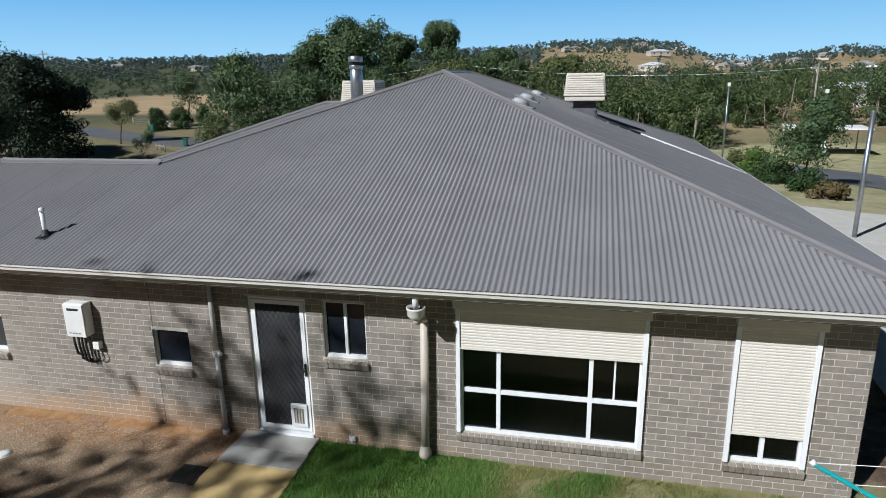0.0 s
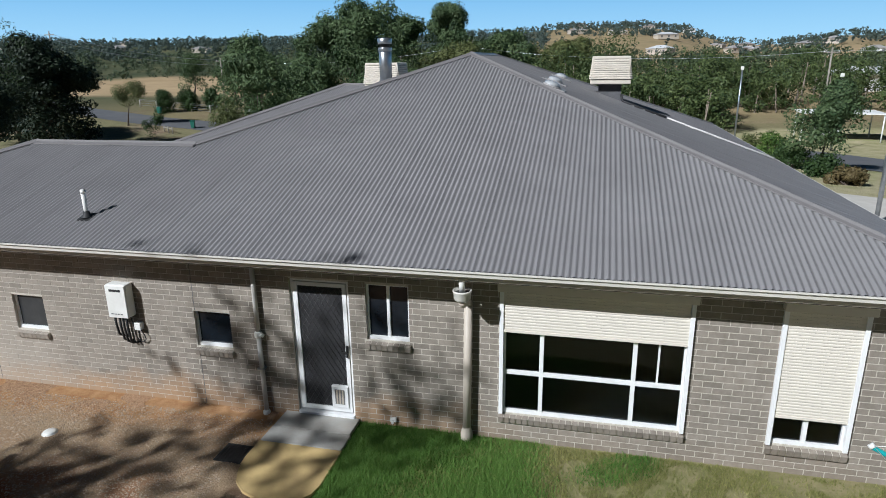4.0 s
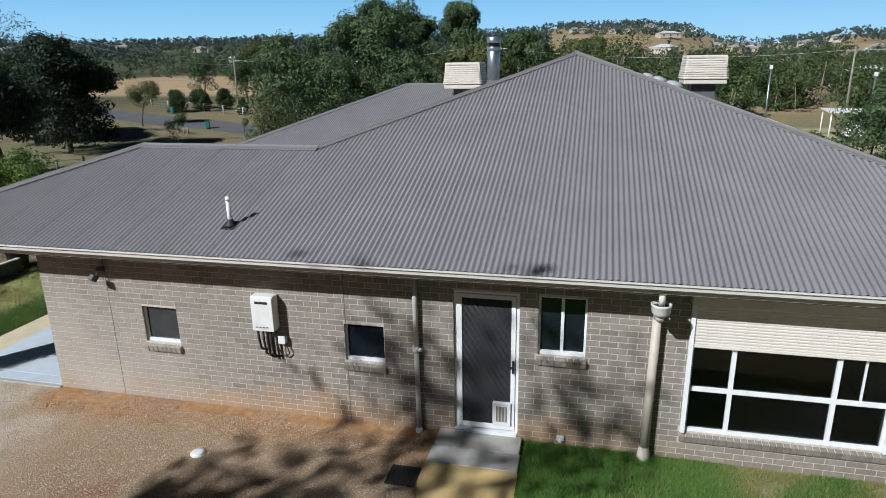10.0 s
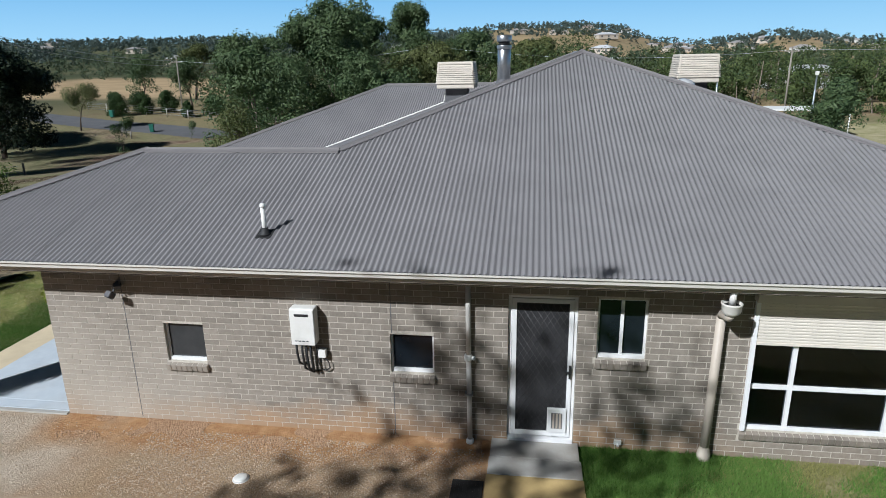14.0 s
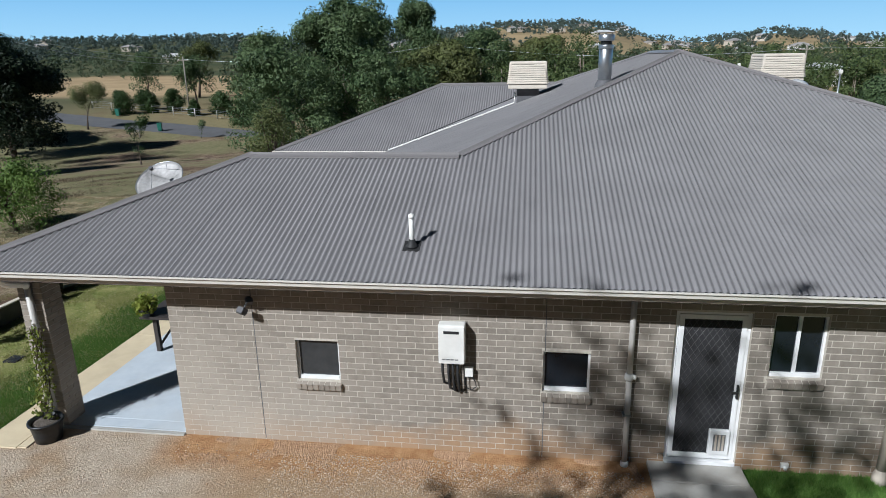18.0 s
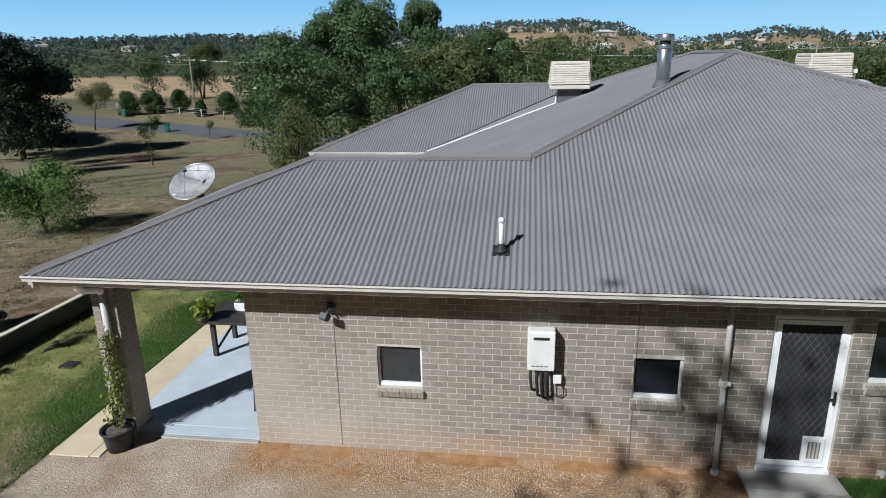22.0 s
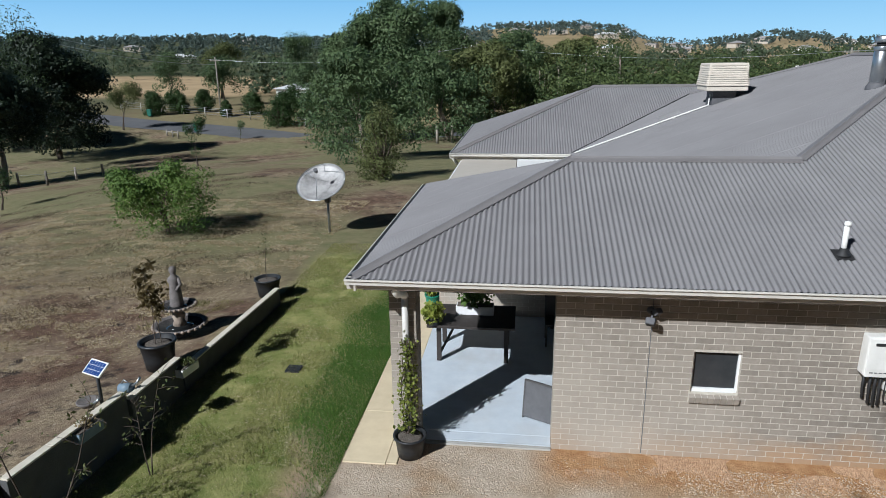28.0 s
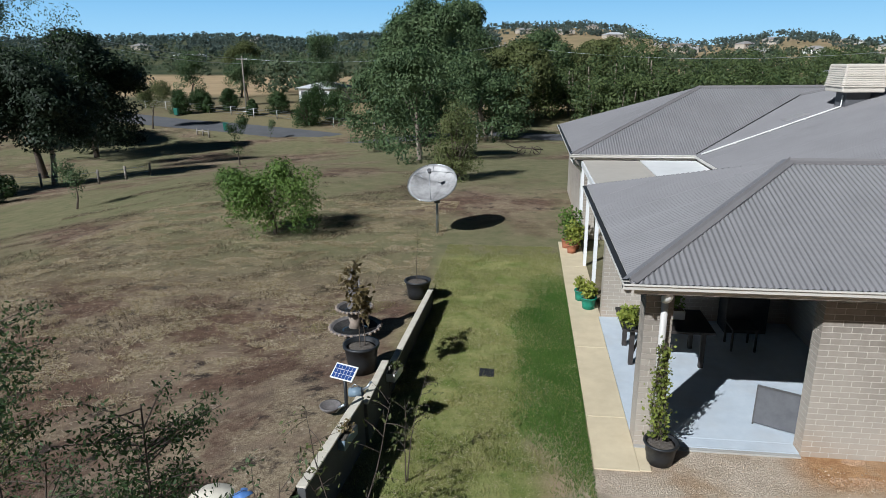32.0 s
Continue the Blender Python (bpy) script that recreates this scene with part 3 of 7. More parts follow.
def capping(p0, p1, side_a, side_b, w=0.17, material=None):
    """A folded ridge or hip cap in short lapped lengths. side_a, side_b: directions down the two slopes."""
    p0, p1 = Vector(p0), Vector(p1)
    length = (p1 - p0).length
    n = max(1, math.ceil(length / 3.0))
    d = (p1 - p0) / n
    for k in range(n):
        lift = Vector((0, 0, 0.036 + 0.004 * (k % 2)))
        a, b = p0 + d * k + lift, p0 + d * (k + 1.02) + lift
        bm = bmesh.new()
        sa, sb = Vector(side_a).normalized(), Vector(side_b).normalized()
        down = Vector((0, 0, -0.018))
        prof = [sa * w + down, sa * w, sa * 0.035, Vector((0, 0, 0.022)), sb * 0.035, sb * w, sb * w + down]
        rows = [[bm.verts.new(q + v) for v in prof] for q in (a, b)]
        for i in range(len(prof) - 1):
            bm.faces.new((rows[0][i], rows[0][i + 1], rows[1][i + 1], rows[1][i]))
        bmesh.ops.recalc_face_normals(bm, faces=bm.faces)
        part("ridge_cap", bm, material or M_CAP, house)


def across(along, slope_dir):
    """Direction on a slope at right angles to a hip line."""
    along, slope_dir = Vector(along).normalized(), Vector(slope_dir).normalized()
    return (slope_dir - along * slope_dir.dot(along)).normalized()


S_DOWN, W_DOWN, E_DOWN = Vector((0, -1, -MF)), Vector((-1, 0, -MS)), Vector((1, 0, -MS))
P_WJ = Vector((WING_RX1, WING_RY, WING_RZ))
P_WH = Vector((WING_RX0, WING_RY, WING_RZ))
C_SW, C_SE = Vector((WING_W, EY, EZ)), Vector((E_E, EY, EZ))


def hip_cap(p0, p1, da, db, w=0.105):
    al = p1 - p0
    na, nb = across(al, da), across(al, db)
    capping(p0, p1, na, nb, w)


hip_cap(C_SE, APEX, S_DOWN, E_DOWN)
hip_cap(P_WJ, APEX, S_DOWN, W_DOWN)
hip_cap(C_SW, P_WH, S_DOWN, Vector((-1, 0, -MWW)), 0.115)
hip_cap(P_WH, P_WJ, S_DOWN, Vector((0, 1, -MF)), 0.13)
P_RE = Vector((APEX.x, RIDGE_Y1, APEX.z))
hip_cap(APEX, P_RE, W_DOWN, E_DOWN)
hip_cap(P_RE, Vector((VAL_X, VAL_Y, VAL_Z)), W_DOWN, Vector((0, 1, -MN)))
hip_cap(P_RE, Vector((E_E, BACK_Y, EZ)), E_DOWN, Vector((0, 1, -MN)))
P_FH, P_FJ, C_FS = Vector((FAR_RX0, FAR_RY, FAR_RZ)), Vector((FAR_RX1, FAR_RY, FAR_RZ)), Vector((FAR_W, FAR_S, EZ))
hip_cap(C_FS, P_FH, Vector((0, -1, -MFAR)), Vector((-1, 0, -MFW)), 0.115)
hip_cap(P_FH, P_FJ, Vector((0, -1, -MFAR)), Vector((0, 1, -MFAR)), 0.14)
# dark valley gutter between the far wing and the main roof
va, vb = Vector((E_W, FAR_S, EZ + 0.028)), Vector((VAL_X, VAL_Y, VAL_Z + 0.028))
part("valley_gutter", tube([va, vb], 0.022, 6), M_DARK, house)

# ---- gutters and fascias ----
GUT = [(0.0, -0.085), (0.080, -0.085), (0.088, -0.034), (0.112, -0.024), (0.112, -0.002), (0.097, -0.002), (0.082, -0.034), (0.070, -0.074), (0.012, -0.074), (0.012, -0.004), (0.0, -0.004)]


def gutter(p0, p1, out, full=False):
    g = part("gutter", extrude_profile(GUT, p0, p1, out), M_GUTTER, house)
    # dark fill stands in for shade inside the gutter; full reaches the lip
    part("gutter_shade_fill", extrude_profile([(0.013, -0.073), (0.069, -0.073), (0.0805, -0.036), (0.0955, -0.006), (0.013, -0.006)] if full else [(0.013, -0.073), (0.069, -0.073), (0.0805, -0.036), (0.013, -0.036)], p0, p1, out), M_DARK, house, "dark fill standing in for the shaded inside of the gutter")
    part("fascia", extrude_profile([(-0.03, -0.165), (-0.004, -0.165), (-0.004, -0.005), (-0.03, -0.005)], p0, p1, out), M_SOFFIT, house)
    return g


gutter((WING_W - 0.078, EY + 0.03, EZ), (E_E + 0.1, EY + 0.03, EZ), (0, -1, 0))
gutter((WING_W + 0.03, WING_N, EZ), (WING_W + 0.03, EY - 0.045, EZ), (-1, 0, 0), True)
gutter((E_E - 0.03, EY - 0.06, EZ), (E_E - 0.03, BACK_Y, EZ), (1, 0, 0))
gutter((E_W + 0.03, 5.7, EZ), (E_W + 0.03, FAR_S, EZ), (-1, 0, 0))
gutter((FAR_W - 0.078, FAR_S + 0.03, EZ), (E_W, FAR_S + 0.03, EZ), (0, -1, 0))
gutter((FAR_W + 0.03, FAR_N, EZ), (FAR_W + 0.03, FAR_S - 0.045, EZ), (-1, 0, 0), True)

# ---- windows ----


def sliding_window(x0, x1, z0, z1, y, label, cols=2, glass=None):
    w = empty("window", ((x0 + x1) / 2, y, z0), label)
    w.parent = house
    w["kind"] = "structure"
    inv = w.matrix_world.inverted()

    def put(name, bm, m, lab=""):
        o = part(name, bm, m, w, lab)
        o.matrix_parent_inverse = inv
        return o

    t = 0.028
    put("window_frame", box(x0, y, z0, x0 + t, y + 0.06, z1, 0.004), M_WHITE)
    put("window_frame", box(x1 - t, y, z0, x1, y + 0.06, z1, 0.004), M_WHITE)
    put("window_frame", box(x0 + t, y - 0.012, z0, x1 - t, y + 0.06, z0 + 0.05, 0.004), M_WHITE)
    put("window_frame", box(x0 + t, y, z1 - t, x1 - t, y + 0.06, z1, 0.004), M_WHITE)
    step = (x1 - x0 - 2 * t) / cols
    for c in range(cols):
        a = x0 + t + c * step
        put("pane", box(a, y + 0.028 + 0.012 * c, z0 + t, a + step, y + 0.033 + 0.012 * c, z1 - t), glass or M_FROST)
        if c:
            put("mullion", box(a - 0.022, y + 0.004, z0 + t, a + 0.022, y + 0.056, z1 - t, 0.004), M_WHITE)
    return w


sliding_window(-5.03, -4.42, 1.00, 1.60, 0.05, "small white aluminium window with a drawn grey blind", 1, M_BLINDGLASS)
sliding_window(-1.67, -1.06, 1.00, 1.58, 0.05, "small white aluminium window with a single dark pane", 1)
sliding_window(1.11, 1.74, 1.36, 2.20, 0.05, "white aluminium sliding window with two tall panes", 2)
for x0, x1, z0 in ((-5.05, -4.40, 1.0), (-1.69, -1.04, 1.0), (1.09, 1.76, 1.36), (3.0, 5.46, 0.43), (6.43, 7.39, 0.41)):
    sill = empty("sill_course", ((x0 + x1) / 2, 0, z0))
    sill.parent = house
    n = max(1, round((x1 - x0) / 0.086))
    st = (x1 - x0) / n
    rot = Matrix.Translation((0, 0.085, z0 - 0.002)) @ Matrix.Rotation(radians(14), 4, "X")
    me_b = bpy.data.meshes.new("brick")
    bmq = box(-st / 2 + 0.004, -0.155, -0.10, st / 2 - 0.004, 0.02, 0.0, 0.005)
    bmq.to_mesh(me_b)
    bmq.free()
    me_b.materials.append(M_BRICK)
    for i in range(n):
        o = part("brick", me_b, None, sill)
        o.matrix_parent_inverse = sill.matrix_world.inverted()
        o.matrix_basis = Matrix.Translation((x0 + st * (i + 0.5), 0, 0)) @ rot
    o = part("mortar_bed", box(x0 + 0.003, -0.145, -0.094, x1 - 0.003, 0.015, -0.004), M_MORTAR, sill)
    o.matrix_parent_inverse = sill.matrix_world.inverted()
    o.matrix_basis = rot.copy()


def big_window(x0, x1, z0, z1, shutter_z, bars, transom):
    y = 0.02
    w = empty("window", ((x0 + x1) / 2, y, z0), "white aluminium window with a cream roller shutter partly lowered")
    w.parent = house
    w["kind"] = "structure"
    inv = w.matrix_world.inverted()

    def put(name, bm, m, lab="", under=None):
        o = part(name, bm, m, under or w, lab)
        o.matrix_parent_inverse = inv if not under else Matrix()
        return o

    t = 0.05
    put("window_frame", box(x0, y, z0, x0 + t, y + 0.08, z1, 0.004), M_WHITE)
    put("window_frame", box(x1 - t, y, z0, x1, y + 0.08, z1, 0.004), M_WHITE)
    put("window_frame", box(x0 + t, y, z0, x1 - t, y + 0.08, z0 + t, 0.004), M_WHITE)
    xs = [x0 + t] + bars + [x1 - t]
    for b in bars:
        put("mullion", box(b - 0.028, y + 0.002, z0 + t, b + 0.028, y + 0.075, z1, 0.004), M_WHITE)
    for a, b in zip(xs, xs[1:]):
        if transom:
            put("transom", box(a, y + 0.006, transom - 0.03, b, y + 0.07, transom + 0.03, 0.004), M_WHITE)
            put("pane", box(a, y + 0.04, z0 + t, b, y + 0.045, transom - 0.03), M_GLASS)
            put("pane", box(a, y + 0.04, transom + 0.03, b, y + 0.045, z1), M_GLASS)
        else:
            put("pane", box(a, y + 0.04, z0 + t, b, y + 0.045, z1), M_GLASS)
    if transom:
        mid = (xs[2] + xs[3]) / 2
        put("sash_bar", box(mid - 0.012, y + 0.02, transom + 0.03, mid + 0.012, y + 0.06, z1), M_WHITE)
    # guide rails, curtain of slats and box
    for a in (x0 - 0.03, x1 - 0.025):
        put("guide_rail", box(a, -0.045, z0 + 0.0, a + 0.055, 0.018, z1 - 0.09, 0.004), M_WHITE)
    sh = part("roller_shutter", box(x0 - 0.05, -0.13, z1 - 0.095, x1 + 0.05, 0.018, z1 + 0.06, 0.012), M_SHUTTER, w, "cream shutter box")
    sh.matrix_parent_inverse = inv
    z = shutter_z
    slat = mesh_of("slat", *slat_geo(x0 + 0.026, x1 - 0.026), M_SHUTTER, True)
    while z < z1 - 0.09:
        o = part("slat", slat, None, w)
        o.matrix_parent_inverse = inv
        o.matrix_basis = Matrix.Translation((0, 0, z))
        z += 0.0405
    put("bottom_bar", box(x0 + 0.026, -0.034, shutter_z - 0.035, x1 - 0.026, -0.006, shutter_z, 0.003), M_SHUTTER)
    return w


def slat_geo(x0, x1):
    prof = [(-0.0205, 0.0), (-0.0228, 0.004), (-0.0245, 0.012), (-0.0250, 0.020), (-0.0245, 0.028), (-0.0228, 0.036), (-0.0205, 0.0395)]
    vs = [(x, y, z) for x in (x0, x1) for y, z in prof]
    n = len(prof)
    return vs, [(i, n + i, n + i + 1, i + 1) for i in range(n - 1)]


big_window(3.04, 5.42, 0.43, 2.36, 1.70, [3.575, 4.775], 1.05)
big_window(6.47, 7.35, 0.41, 2.36, 0.84, [6.885], 0)

# ---- security screen door ----
door = empty("door_screen", (0.41, 0.05, 0.1), "closed white-framed diamond grille screen door with a pet flap")
door.parent = house
door["kind"] = "structure"
dinv = door.matrix_world.inverted()


def dput(name, bm, m, lab=""):
    o = part(name, bm, m, door, lab)
    o.matrix_parent_inverse = dinv
    return o


dput("door_jamb", box(-0.046, 0.045, 0.07, -0.004, 0.13, 2.205, 0.003), M_WHITE)
dput("door_jamb", box(0.814, 0.045, 0.07, 0.856, 0.13, 2.205, 0.003), M_WHITE)
dput("door_head", box(-0.004, 0.045, 2.165, 0.814, 0.13, 2.205, 0.003), M_WHITE)
dput("door_stile", box(0.0, 0.03, 0.12, 0.062, 0.065, 2.16, 0.004), M_WHITE)
dput("door_stile", box(0.748, 0.03, 0.12, 0.81, 0.065, 2.16, 0.004), M_WHITE)
dput("door_rail", box(0.062, 0.03, 0.12, 0.748, 0.065, 0.19, 0.004), M_WHITE)
dput("door_rail", box(0.062, 0.03, 2.10, 0.748, 0.065, 2.16, 0.004), M_WHITE)
dput("door_threshold", box(-0.04, -0.03, 0.05, 0.85, 0.14, 0.095, 0.004), M_WHITE)
dput("fly_screen", box(0.062, 0.052, 0.19, 0.748, 0.055, 2.10), M_MESH)
dput("inner_door", box(-0.004, 0.16, 0.1, 0.814, 0.2, 2.165), M_DARKGREY)
bm = bmesh.new()
gx0, gx1, gz0, gz1, dg = 0.062, 0.748, 0.19, 2.10, 0.095
for sgn in (1, -1):
    c = -3.0
    while c < 3.5:
        pts = []
        for z in (gz0, gz1):
            x = sgn * (z - gz0) * 0.62 + c
            pts.append((x, z))
        (xa, za), (xb, zb) = pts
        if xa > xb:
            (xa, za), (xb, zb) = (xb, zb), (xa, za)
        if xb > gx0 and xa < gx1:
            k = (zb - za) / (xb - xa)
            if xa < gx0:
                za, xa = za + k * (gx0 - xa), gx0
            if xb > gx1:
                zb, xb = zb + k * (gx1 - xb), gx1
            add_tube(bm, [(xa, 0.044, za), (xb, 0.044, zb)], 0.0035, 4)
        c += dg * 0.9
dput("diamond_grille", bm, M_GRILLE)
dput("door_handle", box(0.768, 0.0, 1.03, 0.792, 0.03, 1.22, 0.006), M_DARK, "black door handle")
dput("handle_lever", box(0.70, -0.012, 1.11, 0.79, 0.004, 1.135, 0.004), M_DARK)
fl = dput("pet_flap", box(0.50, 0.005, 0.20, 0.76, 0.06, 0.56, 0.01), M_WHITE, "white pet door with a striped flap")
part("flap", box(0.555, 0.0005, 0.26, 0.705, 0.004, 0.50), M_CURTAIN, door).matrix_parent_inverse = dinv
for i in range(3):
    o = part("flap_strip", box(0.575 + 0.045 * i, -0.004, 0.265, 0.60 + 0.045 * i, 0.0, 0.495), M_BEIGE, door)
    o.matrix_parent_inverse = dinv

# ---- ground ----
HILLS = [(-75, 1.3), (-48, 1.4), (-38, 1.4), (-28, 1.7), (-21, 1.5), (-12, 1.9), (-6, 2.2), (-2, 2.5), (3, 2.55), (6.5, 2.25), (9.7, 1.1), (13, 0.8), (16, 1.15), (19, 1.65), (21.5, 1.3), (25, 0.55), (45, 0.6), (75, 0.8)]


def hill_at(az):
    if az <= HILLS[0][0]:
        return HILLS[0][1]
    for (a, ea), (b, eb) in zip(HILLS, HILLS[1:]):
        if a <= az <= b:
            f = (az - a) / (b - a)
            f = f * f * (3 - 2 * f)
            return ea + (eb - ea) * f
    return HILLS[-1][1]


FALL = [(0, 0), (4, -0.25), (15, -1.5), (25, -2.8), (35, -3.6), (50, -3.6), (60, -2.7), (72, -1.6), (85, -1.2), (9000, -1.2)]


def fall_at(x, y):
    """The block lies on a rise: the land falls to a dip and climbs a little to the road."""
    d = math.hypot(max(-20 - x, 0, x - 10), max(-16 - y, 0, y - 19))
    s = min(1.0, max(0.0, (-14 - x) / 18))
    w = 0.6 + 0.4 * s * s * (3 - 2 * s)
    for (a, za), (b, zb) in zip(FALL, FALL[1:]):
        if d <= b:
            return (za + (zb - za) * (d - a) / (b - a)) * w
    return -1.2 * w


def ground_z(x, y):
    dx, dy = x - 0.0, y + 8.0
    r = math.hypot(dx, dy)
    fall = fall_at(x, y)
    if r < 60:
        return fall
    az = math.degrees(math.atan2(dx, dy))
    top = math.tan(radians(hill_at(az))) * 760 + 5.2
    f = min(1.0, max(0.0, (r - 190) / 570))
    f = f * f * (3 - 2 * f)
    if r > 760:
        f = 1.0 - 0.5 * min(1.0, (r - 760) / 900)
    nz = noise.noise(Vector((x * 0.006, y * 0.006, 3.1))) * 7.0 * f + noise.noise(Vector((x * 0.02, y * 0.02, 1.7))) * 2.0 * f
    return top * f + nz + fall


def ground_mat():
    m = bpy.data.materials.new("ground_surface")
    m.use_nodes = True
    nt = m.node_tree
    L = nt.links.new
    b = nt.nodes["Principled BSDF"]
    b.inputs["Roughness"].default_value = 0.97
    b.inputs["Specular IOR Level"].default_value = 0.1
    geo = nt.nodes.new("ShaderNodeNewGeometry")
    pos = geo.outputs["Position"]
    sep = nt.nodes.new("ShaderNodeSeparateXYZ")
    warp = node(nt, "ShaderNodeTexNoise", Scale=0.9, Detail=4.0, Roughness=0.6)
    L(pos, warp.inputs["Vector"])
    # ragged zone edges: the place is shifted by noise
    vm = nt.nodes.new("ShaderNodeVectorMath")
    vm.operation = "MULTIPLY_ADD"
    vm.inputs[1].default_value = (0.9, 0.9, 0)
    sub = nt.nodes.new("ShaderNodeVectorMath")
    sub.operation = "ADD"
    sub.inputs[1].default_value = (-0.45, -0.45, 0)
    L(warp.outputs["Color"], vm.inputs[0])
    L(pos, vm.inputs[2])
    L(vm.outputs[0], sub.inputs[0])
    L(sub.outputs[0], sep.inputs[0])

    def rgb(c):
        n = nt.nodes.new("ShaderNodeRGB")
        n.outputs[0].default_value = (*c, 1)
        return n.outputs[0]

    def noise_mix(c1, c2, scale, lo=0.35, hi=0.65, detail=6.0, rough=0.65):
        n = node(nt, "ShaderNodeTexNoise", Scale=scale, Detail=detail, Roughness=rough)
        L(pos, n.inputs["Vector"])
        r = node(nt, "ShaderNodeMapRange")
        r.inputs["From Min"].default_value, r.inputs["From Max"].default_value = lo, hi
        L(n.outputs["Fac"], r.inputs["Value"])
        return mixc(r.outputs["Result"], c1, c2)

    def mixc(f, a, b2):
        x = nt.nodes.new("ShaderNodeMix")
        x.data_type = "RGBA"
        L(f, x.inputs[0]) if not isinstance(f, float) else None
        if isinstance(f, float):
            x.inputs[0].default_value = f
        for s, v in ((6, a), (7, b2)):
            if isinstance(v, tuple):
                x.inputs[s].default_value = (*v, 1)
            else:
                L(v, x.inputs[s])
        return x.outputs[2]

    def ramp(src, a, b2):
        r = node(nt, "ShaderNodeMapRange")
        r.interpolation_type = "SMOOTHSTEP"
        r.inputs["From Min"].default_value, r.inputs["From Max"].default_value = a, b2
        L(src, r.inputs["Value"])
        return r.outputs["Result"]

    def mul(a, b2):
        n = node(nt, "ShaderNodeMath")
        n.operation = "MULTIPLY"
        L(a, n.inputs[0])
        L(b2, n.inputs[1])
        return n.outputs[0]

    def zone(x0, x1, y0, y1, s=0.12):
        """1 inside a rough-edged rectangle."""
        return mul(mul(ramp(sep.outputs["X"], x0 - s, x0 + s), ramp(sep.outputs["X"], x1 + s, x1 - s)), mul(ramp(sep.outputs["Y"], y0 - s, y0 + s), ramp(sep.outputs["Y"], y1 + s, y1 - s)))

    dirt = noise_mix((0.30, 0.225, 0.155), (0.12, 0.085, 0.062), 2.6, 0.32, 0.68, 8.0, 0.72)
    straw = noise_mix((0.40, 0.325, 0.215), (0.17, 0.125, 0.08), 16.0, 0.36, 0.62, 6.0, 0.75)
    col = noise_mix(dirt, straw, 0.7, 0.45, 0.55, 9.0, 0.75)
    redd = noise_mix((0.20, 0.13, 0.09), (0.075, 0.046, 0.034), 3.0, 0.35, 0.65, 8.0, 0.75)
    col = noise_mix(col, redd, 0.40, 0.47, 0.56, 6.0, 0.66)
    col = noise_mix(col, (0.055, 0.042, 0.034), 1.3, 0.56, 0.64, 7.0, 0.7)
    col = noise_mix(col, (0.48, 0.41, 0.31), 7.0, 0.58, 0.70, 8.0, 0.75)
    green = noise_mix((0.13, 0.14, 0.065), (0.25, 0.215, 0.125), 1.5, 0.32, 0.68, 9.0, 0.75)
    # patchy green pasture away from the bare paddock
    pn = node(nt, "ShaderNodeTexNoise", Scale=0.09, Detail=5.0, Roughness=0.6)
    L(pos, pn.inputs["Vector"])
    col = mixc(mul(ramp(pn.outputs["Fac"], 0.36, 0.52), ramp(sep.outputs["Y"], 4.0, 10.0)), col, green)
    # far hills: dry pasture and red cuttings
    hill = noise_mix((0.36, 0.27, 0.15), (0.25, 0.20, 0.11), 0.03)
    wooded = noise_mix((0.055, 0.07, 0.036), (0.13, 0.125, 0.065), 0.03, 0.4, 0.7)
    cut = noise_mix((0.40, 0.29, 0.175), (0.30, 0.23, 0.13), 0.03)
    hill = mixc(ramp(sep.outputs["X"], -10, -110), hill, wooded)
    cn = node(nt, "ShaderNodeTexNoise", Scale=0.011, Detail=4.0, Roughness=0.6)
    L(pos, cn.inputs["Vector"])
    hill = mixc(mul(ramp(cn.outputs["Fac"], 0.52, 0.60), ramp(sep.outputs["X"], 20, 90)), hill, cut)
    col = mixc(ramp(sep.outputs["Y"], 60, 90), col, hill)
    # dry open field beyond the road
    field = noise_mix((0.46, 0.34, 0.20), (0.34, 0.25, 0.14), 0.08)
    col = mixc(zone(-175, -62, 116, 235, 10), col, field)
    # pale dry verge along the road east of the house
    verge = noise_mix((0.46, 0.40, 0.26), (0.27, 0.27, 0.12), 0.5, 0.35, 0.65, 8.0, 0.7)
    col = mixc(zone(9.5, 60, 14, 66, 1.5), col, verge)
    # side lawn
    lawn_s = noise_mix((0.155, 0.20, 0.05), (0.36, 0.34, 0.14), 1.8, 0.36, 0.64, 8.0, 0.72)
    lawn_s = noise_mix(lawn_s, (0.08, 0.10, 0.035), 6.0, 0.58, 0.76)
    col = mixc(zone(-12.9, -9.7, -3.2, 9.0, 0.5), col, lawn_s)
    lush = noise_mix((0.04, 0.10, 0.018), (0.09, 0.155, 0.034), 4.0)
    col = mixc(zone(-10.6, -9.4, -0.9, 6.8, 0.6), col, lush)
    # gravel yard with red soil by the wall
    gravel = noise_mix((0.52, 0.39, 0.255), (0.30, 0.205, 0.12), 45.0, 0.3, 0.7)
    gravel = noise_mix(gravel, (0.38, 0.24, 0.14), 0.8, 0.45, 0.75)
    col = mixc(zone(-10.4, -0.1, -14.0, 0.5, 0.3), col, gravel)
    pale = noise_mix((0.58, 0.485, 0.38), (0.44, 0.355, 0.265), 2.5, 0.35, 0.65, 9.0, 0.72)
    col = mixc(mul(zone(-10.0, -5.9, -3.5, 0.5, 0.7), ramp(warp.outputs["Fac"], 0.25, 0.55)), col, pale)
    red = noise_mix((0.50, 0.305, 0.155), (0.35, 0.185, 0.085), 6.0)
    col = mixc(mul(zone(-7.0, -0.1, -0.7, 0.6, 0.3), ramp(warp.outputs["Fac"], 0.24, 0.46)), col, red)
